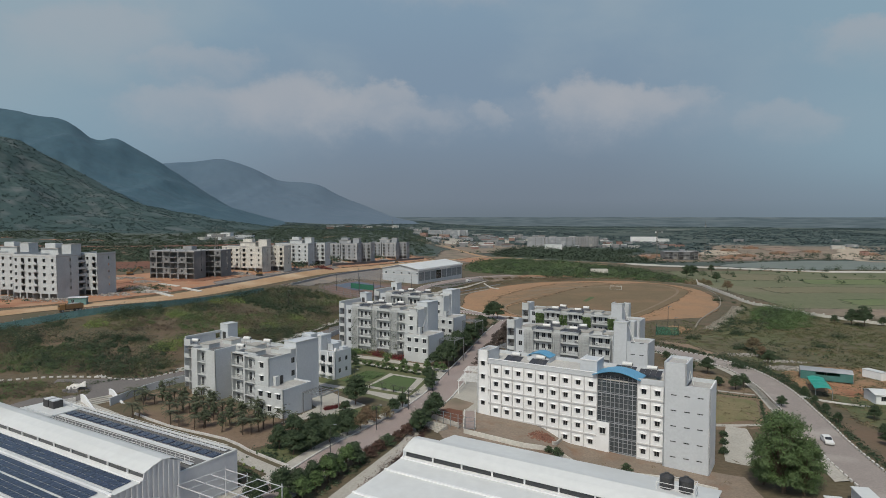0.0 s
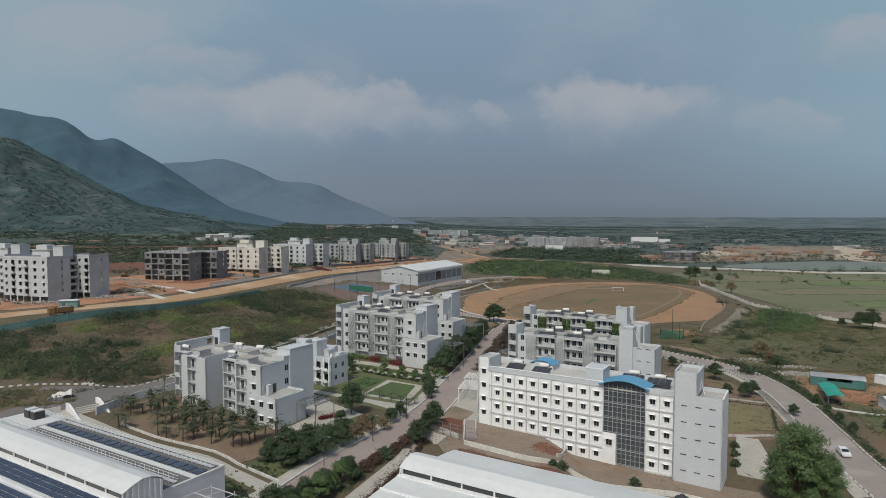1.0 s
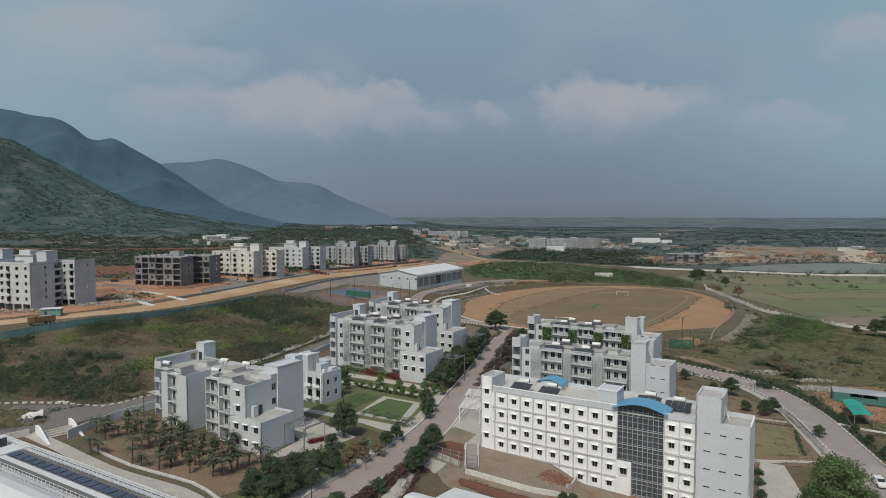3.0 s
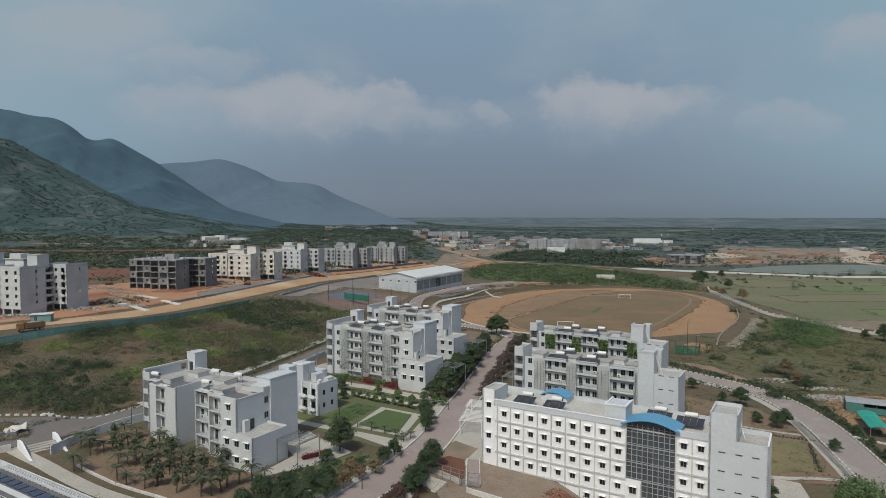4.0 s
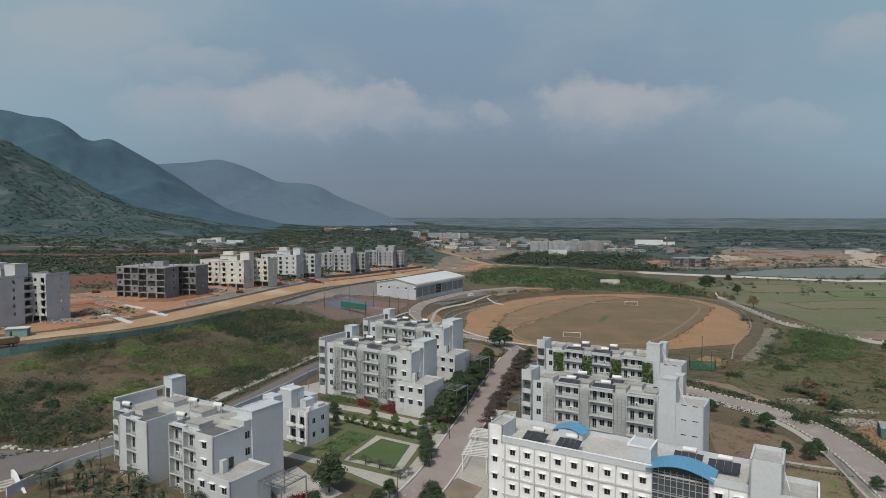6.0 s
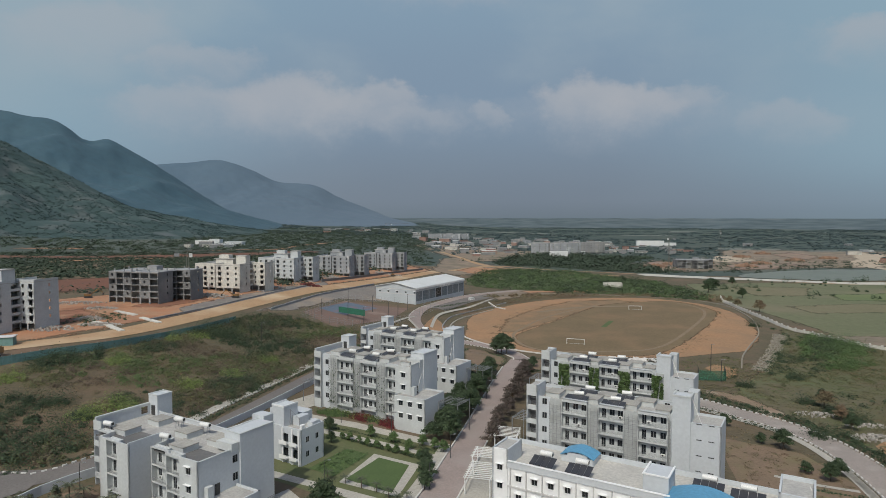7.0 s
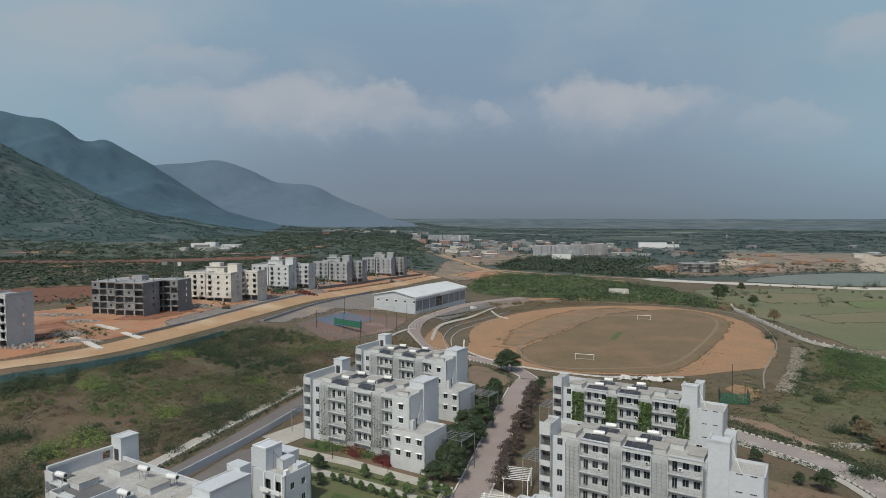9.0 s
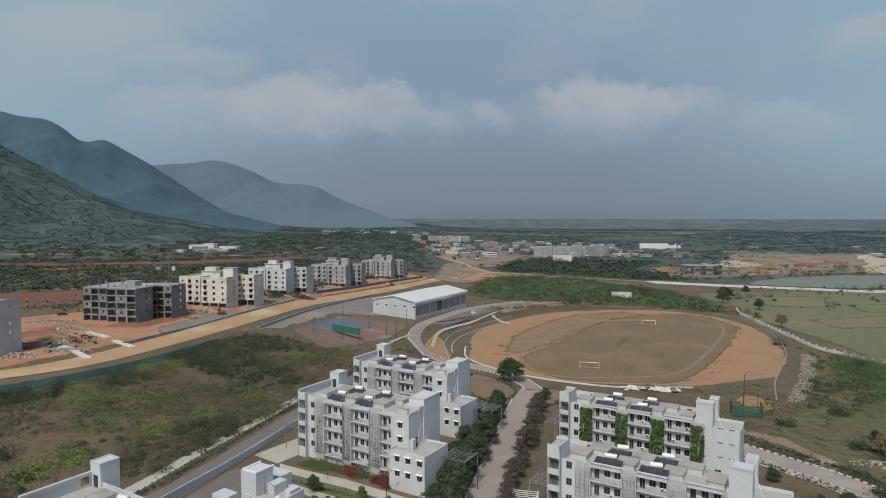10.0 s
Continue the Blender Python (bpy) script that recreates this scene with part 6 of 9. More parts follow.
patch("road_junction", [(-103, 164.2), (-93.3, 166), (-80, 169), (-80, 160), (-87, 151.5), (-94, 149), (-101, 155)], M_ASPHALT, 0.16, "wide grey asphalt junction of the service road", "road", 0.3, 4)
M_EASTGRASS = material("green_rough_grass", (0.115, 0.12, 0.056), (0.135, 0.11, 0.066), 12, 0.95, 0.2, 1.2, stains=((0.085, 0.115, 0.042), 35), coords="w")
patch("east_rough", [(100, 150), (108, 175), (103, 200), (92, 240), (108, 262), (126, 286), (160, 338), (180, 372), (187, 350), (195, 325), (240, 285), (330, 300), (330, 150), (160, 120), (100, 110)], M_EASTGRASS, 0.04, "rough green grass and weeds beyond the road", "grass", 3, 8)
M_PADDYLIT = material("bright_green_paddy", (0.155, 0.185, 0.075), (0.13, 0.165, 0.065), 30, 0.95, 0.05, 2.0, coords="w")
M_PADDYDRY = material("dry_paddy_stubble", (0.2, 0.175, 0.105), (0.17, 0.155, 0.085), 30, 0.95, 0.05, 2.0, coords="w")
for plot, pm in (([(250, 372), (420, 400), (520, 450), (380, 440), (256, 404)], M_PADDYLIT), ([(230, 430), (330, 452), (420, 500), (300, 490), (236, 466)], M_PADDYDRY), ([(300, 505), (520, 540), (600, 590), (420, 580), (310, 545)], M_PADDYLIT), ([(240, 520), (290, 530), (330, 600), (250, 590)], M_PADDYDRY), ([(430, 360), (700, 430), (700, 500), (560, 460)], M_PADDYLIT)):
    patch("paddy_plot", plot, pm, 0.15, "green and straw-coloured plot in the meadow", "field", 5, 8)
patch("tan_field", [(192, 352), (194, 332), (232, 316), (340, 322), (340, 346), (250, 360)], M_SITE, 0.2, "pale dry tilled strip beside the boundary wall", "field", 2, 8)
patch("palm_garden", [(-71, 142.5), (-60.8, 136), (-45.6, 128.5), (-39, 122.5), (-33, 128), (-30, 136), (-33, 141), (-44, 146), (-58, 155), (-70, 163), (-76, 156)], M_SOIL, 0.06, "brown soil bed planted with small palms", "garden bed", 0.6, 4)
patch("tree_belt", [(-38, 121), (-28, 114), (-22, 124), (-13, 139), (-9, 146), (-16, 152), (-26, 147), (-31, 140), (-30, 133)], M_GARDEN, 0.05, "rough green grass under dark trees", "garden", 0.5, 4)
patch("garden", [(-40, 172), (-27, 164), (-9, 152), (-1, 168), (3, 186), (-10, 196), (-34, 208), (-41, 196)], M_GARDEN, 0.05, "green garden between the hostels", "garden", 0.3, 4)
patch("lawn_path", [(-21.5, 168.2), (-15.9, 183.5), (-5.2, 177.2), (-8.9, 161.5)], M_CONCPATH, 0.09, "pale concrete walk round the lawn", "footpath", 0, 4)
patch("lawn", [(-20.3, 169.7), (-14.6, 181.2), (-7.5, 176.9), (-10.2, 163.2)], M_LAWN, 0.13, "bright green mown square lawn", "lawn", 0, 4)
patch("wild_bed", [(-29.3, 175.1), (-22.7, 186.7), (-17.2, 183.2), (-22.9, 170.9)], M_LAWN, 0.1, "overgrown green bed beside the lawn", "garden bed", 0.3, 4)
patch("promenade", [(-40, 213), (-23.3, 205.4), (-12.1, 198.1), (1.6, 189.5), (1.1, 185.6), (-12.4, 194.4), (-22.6, 200.9), (-39, 209)], M_CONCPATH, 0.1, "pale paved promenade in front of a hostel", "footpath", 0, 4)
patch("garden_walk", [(-36, 203.4), (-14.1, 190.8), (0.1, 181.6), (-0.6, 180.0), (-13.9, 188.3), (-36, 200)], M_CONCPATH, 0.1, "pale concrete garden walk", "footpath", 0, 4)
patch("garden_walk", [(-41, 176), (-27.2, 168.9), (-9, 159), (-3, 152), (-5, 149), (-18.8, 161.2), (-27.7, 166.5), (-41, 173)], M_CONCPATH, 0.1, "pale concrete walk beside the lawn", "footpath", 0, 4)
patch("hostel_forecourt", [(-37, 138), (-24, 146), (-19, 152), (-27, 160), (-31, 165), (-36, 158), (-31, 150)], M_CONCPATH, 0.1, "pale concrete forecourt beside the hostel", "forecourt", 0, 4)
low_wall("garden_kerb", [(-72, 143), (-60.8, 135.6), (-45.6, 128.0), (-39, 122.0), (-34, 118), (-29, 114)], 0.4, 0.4, M_KERB, "white painted kerb along the garden", "kerb")
strip("shed_drive", [(-90, 150), (-80, 144), (-72.5, 139), (-61.8, 132.3), (-46.8, 124.8), (-40, 119.2), (-30, 111)], 3.0, M_CONCPATH, 0.07, "pale concrete drive behind the factory shed", "drive")
patch("drive_verge", [(-84, 142), (-74, 135.5), (-63, 129), (-48, 121.5), (-36, 112.5), (-38, 108), (-50, 115), (-65, 122), (-80, 134)], M_GARDEN, 0.1, "strip of grass beside the drive", "garden", 0.3, 4)
patch("yard_paving", [(-42, 104), (-34, 101), (-30, 92), (-42, 86), (-52, 96)], M_CONCPATH, 0.06, "grey concrete yard", "yard", 0, 4)
M_COURTEARTH = material("damp_grey_brown_earth", (0.29, 0.225, 0.17), (0.235, 0.19, 0.145), 4, 0.95, 0.04, 0.5, stains=((0.21, 0.125, 0.08), 6), coords="w")
patch("block_forecourt", [(5, 147), (-3, 141), (0, 130), (8, 118), (24, 108), (46, 98), (58, 100), (60, 121), (53, 124), (9, 150)], M_COURTEARTH, 0.14, "bare brown earth in front of the block", "ground", 0.4, 1.1)
patch("red_bank", [(2.5, 133.4), (6, 131.6), (12, 127.8), (17, 124.8), (22.5, 123.3), (27, 120.5), (25, 117), (17, 119), (9, 124), (3, 129)], M_REDSOIL, 0.2, "dark red soil bank below the boundary wall", "soil", 0.8, 1.1)
patch("side_plot", [(-2.6, 144.5), (3.4, 139.6), (4.4, 141), (4.8, 150), (1.5, 151.5), (-1.5, 149)], M_REDSOIL, 0.2, "red-brown earth plot beside the block", "soil", 0.2, 1.1)
strip("court_path", [(5.9, 137.2), (6.2, 143), (6.6, 150)], 2.2, M_PAVE, 0.24, "pinkish paved path to the plaza", "path")
for d in (-1.3, 1.3):
    low_wall("path_kerb", [(5.9 + d, 137.2), (6.2 + d, 143), (6.6 + d, 150)], 0.55, 0.25, M_KERB, "white painted kerb beside the paved path", "kerb")
patch("plaza", [(2, 186), (-1, 160), (3, 146), (9, 150), (16, 162), (20, 180), (10, 190)], M_CONCPATH, 0.05, "pale paved court beside the block", "forecourt", 0, 4)
patch("earth_court", [(-3, 140), (4, 148), (8, 156), (3, 160), (-4, 150)], M_SITE, 0.09, "bare brown earth court", "ground", 0.3, 4)
patch("lane", [(-20, 99), (-9, 126), (-5, 142), (-2.6, 141), (-6.5, 124), (-16, 98)], M_CONCPATH, 0.1, "narrow grey lane beside the shed", "footpath", 0, 4)
M_DRYGRASS = material("dry_yellow_grass", (0.23, 0.185, 0.1), (0.185, 0.165, 0.08), 4, 0.95, 0.05, 0.5, stains=((0.14, 0.145, 0.06), 7), coords="w")
patch("dry_plot", [(74.6, 167.5), (83.5, 163.5), (76.5, 147), (66, 150.5)], M_DRYGRASS, 0.12, "dry yellowish grass plot beside the grey wing", "garden", 0.2, 4)
strip("road_walk", [(q[0], q[1]) for q in offset(smoothline(EAST_ROAD[4:8], 8), -5.4)], 1.7, M_CONCPATH, 0.16, "pale concrete walk along the road", "footpath")
strip("plot_walk", [(64.5, 151), (70.6, 146.2), (78, 143), (84, 141)], 1.3, M_CONCPATH, 0.15, "pale walk beside the dry plot", "footpath")
strip("plot_walk", [(72, 176), (78, 172), (86, 169)], 1.3, M_CONCPATH, 0.15, "pale walk behind the dry plot", "footpath")
patch("east_lawn", [(60, 150), (78, 140), (84, 150), (88, 170), (86, 190), (70, 200), (62, 172)], M_SOIL, 0.05, "bare brown soil plot beside the grey wing", "garden", 0.3, 4)
patch("wing_walk", [(59.9, 129.3), (65.4, 124.6), (68.5, 132.2), (71.4, 143.6), (68.4, 147.7), (63.7, 139.1)], M_CONCPATH, 0.09, "pale concrete path beside the wing", "footpath", 0, 4)
patch("yard_soil", [(104, 178), (116, 166), (140, 176), (148, 196), (140, 206), (120, 206), (108, 196)], M_FIELDDIRT, 0.06, "orange earth of a small nursery yard", "yard", 0.6, 4)
M_BARE = material("trodden_bare_earth", (0.3, 0.205, 0.14), (0.225, 0.165, 0.11), 4, 0.95, 0.05, 0.6, stains=((0.36, 0.3, 0.235), 8), coords="w")
patch("bare_track", [(88, 246), (96, 240), (100, 222), (94, 213), (90, 216), (92, 230), (85, 240)], M_BARE, 0.1, "bare earth track beside the road", "ground", 2.0, 3)
M_COURT = material("worn_maroon_court", (0.21, 0.125, 0.1), (0.18, 0.13, 0.105), 7, 0.9, 0, 0.7, stains=((0.27, 0.2, 0.16), 12), coords="w")
patch("court_base", [(-72, 359), (-58, 408), (-20, 400), (-26, 366), (-51, 332)], M_COURT, 0.14, "worn red-brown sports court surround", "court", 0.3, 5)
M_COURTBLUE = material("worn_blue_court", (0.13, 0.17, 0.22), (0.11, 0.145, 0.19), 5, 0.85, 0, 0.6, stains=((0.24, 0.1, 0.09), 12), coords="w")
patch("blue_court", [(-67, 374), (-56, 404), (-37, 395), (-51, 364)], M_COURTBLUE, 0.2, "worn blue painted sports court", "court", 0, 5)
patch("hall_forecourt", [(-7, 404), (4, 430), (18, 462), (30, 480), (40, 477), (25, 450), (11, 424), (1, 404)], M_ASPHALT, 0.3, "grey asphalt forecourt of the sports hall", "forecourt", 0, 5)
strip("terrace_walk", [(-6.2, 362), (-3.6, 388), (4, 406), (17.7, 428), (33.7, 458)], 1.5, M_CONCPATH, 0.5, "pale curved walk above the field", "footpath")
patch("terrace_slope", [(-10, 361), (-3, 335), (3, 344), (-1, 381), (-5.6, 386)], M_FIELDDIRT, 0.3, "bare orange slope beside the hall road", "ground", 0.6, 4)
low_wall("terrace_wall", [(2.2, 339), (-0.4, 369), (4.2, 396), (14, 414), (28, 435), (42, 453)], 0.6, 0.5, M_CONCRETE, "grey curved terrace wall above the field")
low_wall("terrace_wall", [(3.5, 352), (3.8, 372), (8.6, 392), (18, 409), (31, 428)], 0.45, 0.5, M_CONCPATH, "pale curved terrace step above the field")
low_wall("field_steps", [(29.6, 446), (34, 438), (38.8, 431)], 0.6, 0.8, M_KERB, "white edge of the steps down to the field")
strip("gate_path", [(-25.5, 352), (-19.9, 366), (-14.7, 373)], 2.0, M_CONCPATH, 0.4, "pale walk on the green below the courts", "footpath")
strip("gate_path", [(-18, 364), (-13, 350), (-9, 338.6)], 1.6, M_CONCPATH, 0.42, "pale walk on the green below the courts", "footpath")
patch("woods_clearing", [(60, 500), (120, 512), (150, 540), (140, 548), (100, 524), (58, 508)], M_DIRT, 0.3, "orange earth clearing at the wood's edge", "soil", 3, 6)
M_SITE2 = material("pinkish_site_earth", (0.34, 0.225, 0.17), (0.24, 0.18, 0.135), 14, 0.95, 0, 4, stains=((0.16, 0.15, 0.1), 26), coords="w")
patch("site_east", [(180, 790), (210, 720), (300, 745), (340, 775), (400, 804), (490, 836), (650, 815), (800, 860), (830, 1210), (550, 1280), (420, 1000), (240, 860)], M_SITE, 0.2, "pale bare earth of a distant building site", "soil", 16, 16)
for plot, pm in (([(345, 775), (430, 830), (500, 900), (430, 940), (368, 868)], M_DIRT), ([(510, 842), (600, 850), (700, 1000), (790, 1150), (700, 1120), (590, 930)], M_SAND), ([(380, 905), (470, 960), (520, 1100), (450, 1080), (400, 990)], M_SAND), ([(540, 960), (620, 1050), (640, 1180), (560, 1120)], M_DIRT), ([(222, 760), (272, 885), (330, 960), (317, 868), (278, 737)], M_DIRT)):
    patch("site_earth", plot, M_SITE2 if pm is M_DIRT else pm, 0.5, "orange and pale heaps of spread earth far off", "soil", 14, 16)
patch("hostel_court", [(-47.4, 216.9), (-40.5, 212.8), (-32.3, 226.5), (-39.1, 230.6)], M_CONCPATH, 0.09, "pale paved court at the end of a hostel", "forecourt", 0, 4)
patch("service_yard", [(-56, 187), (-43, 180), (-36, 196), (-42, 213), (-50, 207)], M_ASPHALT, 0.12, "grey asphalt service yard behind the small block", "yard", 0.2, 4)
patch("site_centre", [(20, 800), (150, 850), (190, 1000), (120, 1200), (-20, 1300), (-60, 1100), (-10, 900)], M_SITE, 0.2, "pale bare earth between distant houses", "soil", 20, 16)
patch("far_track", [(-190, 760), (-180, 880), (-150, 1000), (-158, 1004), (-196, 890), (-202, 762)], M_DIRT, 0.3, "orange dirt track up through the woods", "road", 4, 10)

# ---- vegetation ----


def leaf_mesh(name, centres, n_each, spread, size, mat, seed, flat=1.0, shell=0.35, lay=1.0):
    """Many small leaf quads gathered in clumps: centres (N,3), per-clump half extents spread (N,3), quads of the given size."""
    g = np.random.default_rng(seed)
    c = np.repeat(np.asarray(centres, float), n_each, 0)
    s = np.repeat(np.asarray(spread, float), n_each, 0)
    d = g.normal(size=c.shape)
    d /= np.linalg.norm(d, axis=1, keepdims=True)
    d[:, 2] = np.abs(d[:, 2]) * flat - 0.12
    r = shell + (1 - shell) * g.random((len(c), 1)) ** 0.6
    lump = 1 + 0.28 * np.sin(7 * d[:, :1] + c[:, :1]) * np.cos(6 * d[:, 1:2] + c[:, 1:2])
    p = c + d * r * s * lump
    face = d + 0.42 * g.normal(size=c.shape)
    face[:, 2] += 0.3 + 1.3 * (1 - lay)
    face /= np.linalg.norm(face, axis=1, keepdims=True)
    a = np.cross(face, g.normal(size=c.shape))
    a /= np.linalg.norm(a, axis=1, keepdims=True) + 1e-9
    b = np.cross(face, a)
    k = (size * (0.6 + 0.8 * g.random((len(c), 1)))) * np.ones_like(c)
    quads = np.stack([p - a * k * 0.6, p - b * k * 0.5, p + a * k * 0.6, p + b * k * 0.5], 1).reshape(-1, 3)
    me = bpy.data.meshes.new(name)
    me.vertices.add(len(quads))
    me.vertices.foreach_set("co", quads.ravel())
    nf = len(quads) // 4
    me.loops.add(nf * 4)
    me.polygons.add(nf)
    me.loops.foreach_set("vertex_index", np.arange(nf * 4, dtype=np.int32))
    me.polygons.foreach_set("loop_start", np.arange(0, nf * 4, 4, dtype=np.int32))
    me.update(calc_edges=True)
    me.materials.append(mat)
    return me


def inside(x, y, poly):
    hit, j = False, len(poly) - 1
    for i in range(len(poly)):
        (xi, yi), (xj, yj) = poly[i], poly[j]
        if (yi > y) != (yj > y) and x < (xj - xi) * (y - yi) / (yj - yi) + xi:
            hit = not hit
        j = i
    return hit


def near_line(x, y, line, d):
    for (ax, ay), (bx, by) in zip(line, line[1:]):
        t = max(0, min(1, ((x - ax) * (bx - ax) + (y - ay) * (by - ay)) / ((bx - ax) ** 2 + (by - ay) ** 2 + 1e-9)))
        if math.dist((x, y), (ax + t * (bx - ax), ay + t * (by - ay))) < d:
            return True
    return False


ROADS = [(MAIN_ROAD, 7), (HALL_ROAD, 5), (EAST_ROAD, 8), (WEST_ROAD, 6.5), (HAUL_ROAD, 9)]


def scatter(poly, count, seed, thresh=-1.0, freq=0.03, avoid=()):
    """Random places in a polygon, thinned by a noise pattern and kept off the roads."""
    g = random.Random(seed)
    lo = [min(p[i] for p in poly) for i in (0, 1)]
    hi = [max(p[i] for p in poly) for i in (0, 1)]
    out, tries = [], 0
    while len(out) < count and tries < count * 12:
        tries += 1
        x, y = g.uniform(lo[0], hi[0]), g.uniform(lo[1], hi[1])
        if not inside(x, y, poly) or noise.noise(Vector((x * freq, y * freq, seed * 1.7))) < thresh:
            continue
        if any(near_line(x, y, l, d) for l, d in ROADS) or any(inside(x, y, a) for a in avoid):
            continue
        out.append((x, y))
    return out


def bushes(name, places, r, h, n, size, mat, label, seed, category="scrub", lift=0.0, lay=0.6):
    lay = 0.12 if h < 0.6 else lay
    g = np.random.default_rng(seed)
    pts = np.array([(x, y, gz(x, y) + lift) for x, y in places])
    k = 0.4 + g.random((len(pts), 1)) ** 2.2 * 1.7
    sp = np.hstack([k * r, k * r * (0.8 + 0.4 * g.random((len(pts), 1))), k * h])
    ob = new(name, leaf_mesh(name, pts, n, sp, size, mat, seed, lay=lay))
    return tagged(ob, label, category, kind="stuff")


M_THICKET0 = material("scrub_thicket_leaves", (0.12, 0.165, 0.058), (0.085, 0.125, 0.045), 4, 0.8, island=0.2, coords="w")
M_TUFT = material("worn_grass_tufts", (0.29, 0.2, 0.115), (0.23, 0.175, 0.1), 6, 0.95, island=0.15, coords="w")
M_LEAFSCRUB = material("dark_scrub_leaves", (0.05, 0.08, 0.034), (0.034, 0.056, 0.025), 5, 0.8, island=0.3, coords="w")
WEST_SCRUB = [(-185, 150), (-160, 185), (-137, 214), (-114, 248), (-101, 283), (-95, 312), (-88, 335), (-72, 342), (-38, 330), (-30, 320), (-45, 268), (-52, 243), (-62, 212), (-72, 190), (-84, 170), (-110, 168), (-150, 160)]
EAST_SCRUB = [(100, 150), (108, 175), (100, 200), (84, 238), (100, 268), (126, 290), (160, 345), (186, 400), (186, 350), (195, 325), (240, 285), (230, 180), (160, 130), (100, 110)]
COURT_YARD = [(-70, 340), (-58, 412), (-16, 428), (0, 402), (-20, 350), (-36, 333)]
M_OLIVE = material("olive_shrub_leaves", (0.135, 0.138, 0.058), (0.092, 0.108, 0.044), 5, 0.85, island=0.2, stains=((0.18, 0.15, 0.075), 9), coords="w")
M_DRYSHRUB = material("grey_brown_shrub_twigs", (0.155, 0.115, 0.078), (0.102, 0.08, 0.056), 5, 0.9, island=0.2, stains=((0.225, 0.185, 0.13), 8), coords="w")
M_LIME = material("lime_green_leaves", (0.2, 0.25, 0.07), (0.155, 0.205, 0.058), 4, 0.8, island=0.35, coords="w")
bushes("scrub_grass", scatter(WEST_SCRUB, 1500, 11), 2.4, 0.5, 56, 0.25, M_LEAFDRY, "dry olive-brown weeds over the waste ground", 11)
bushes("dry_shrubs", scatter(WEST_SCRUB, 1000, 15, -0.05, 0.04), 2.0, 1.5, 130, 0.25, M_DRYSHRUB, "leafless grey-brown shrubs over the waste ground", 15)
bushes("scrub_shrubs", scatter(WEST_SCRUB, 760, 14, 0.0, 0.045), 2.0, 1.7, 150, 0.25, M_OLIVE, "low olive shrubs over the waste ground", 14)
bushes("scrub_bushes", scatter(WEST_SCRUB, 520, 12, 0.12, 0.032), 2.7, 3.1, 230, 0.28, M_LEAFSCRUB, "dark green bushes over the waste ground", 12)
bushes("scrub_thickets", scatter(WEST_SCRUB, 240, 13, 0.18, 0.026), 2.3, 2.2, 190, 0.27, M_THICKET0, "fresh green thickets on the waste ground", 13)
FENCE_SIDE = [(-150, 200), (-133, 221), (-111, 255), (-99, 290), (-88, 300), (-84, 285), (-96, 255), (-120, 216), (-140, 190)]
bushes("fence_bushes", scatter(FENCE_SIDE, 150, 16, -0.1, 0.06), 2.6, 2.3, 200, 0.27, M_LEAFSCRUB, "dark green bushes along the site fence", 16)
ROAD_SIDE = [(-72, 188), (-62, 206), (-54, 232), (-48, 252), (-60, 262), (-78, 232), (-98, 200), (-92, 178)]
bushes("road_bushes", scatter(ROAD_SIDE, 36, 17, 0.05, 0.05), 2.4, 1.9, 190, 0.26, M_LEAFSCRUB, "dark green bushes beside the service road", 17)
LIME_SPOTS = [(-84.6, 204, 4.5), (-89, 196, 4), (-74.7, 225.5, 3.6), (-67.6, 239.4, 3), (-102, 237.5, 4.5), (-95, 282, 4.5), (-100, 272, 3), (-62, 262, 3), (-120, 214, 4)]
bushes("lime_thickets", [(x + r * math.cos(2.4 * k) * math.sqrt(k / 16), y + r * math.sin(2.4 * k) * math.sqrt(k / 16)) for x, y, r in LIME_SPOTS for k in range(16)], 1.9, 2.2, 190, 0.25, M_LIME, "yellow-green thickets on the waste ground", 18)
M_LEAFEAST = material("mixed_grass_blades", (0.125, 0.14, 0.058), (0.155, 0.13, 0.072), 9, 0.9, island=0.3, stains=((0.085, 0.125, 0.04), 26), coords="w")
EAST_OPEN = [(92, 240), (108, 262), (124, 284), (158, 338), (182, 374), (187, 350), (195, 325), (240, 285), (270, 260), (250, 170), (160, 130), (103, 118), (103, 160), (110, 178), (104, 200), (100, 215)]
bushes("rough_grass", scatter(EAST_OPEN, 4200, 24), 1.9, 0.32, 44, 0.34, M_LEAFEAST, "rough green and straw-coloured grass", 24, "grass")
bushes("net_grass", scatter([(66, 262), (80, 240), (88, 232), (96, 246), (112, 268), (124, 290), (116, 298), (92, 288), (72, 292)], 420, 25), 1.6, 0.3, 40, 0.3, M_LEAFEAST, "rough grass below the field", 25, "grass")
bushes("plot_weeds", scatter([(58, 150), (78, 140), (86, 160), (88, 190), (74, 225), (60, 200)], 300, 26), 0.9, 0.3, 36, 0.24, M_LEAFDRY, "dry weeds on the bare soil plots", 26, "weeds")
bushes("verge_grass", scatter([(-8, 262), (8, 262), (24, 262), (30, 300), (4, 326), (-24, 350), (-36, 330), (-30, 290)], 500, 27), 1.2, 0.3, 36, 0.28, M_LEAFDRY, "dry grass round the road bend", 27, "grass")
bushes("bank_grass", scatter([(16, 436), (60, 480), (110, 498), (150, 495), (190, 470), (186, 462), (150, 488), (104, 489), (64, 473), (28, 436), (12, 404)], 420, 28), 1.6, 0.5, 34, 0.45, M_LEAFDRY, "dry weeds on the bank round the field", 28, "grass")
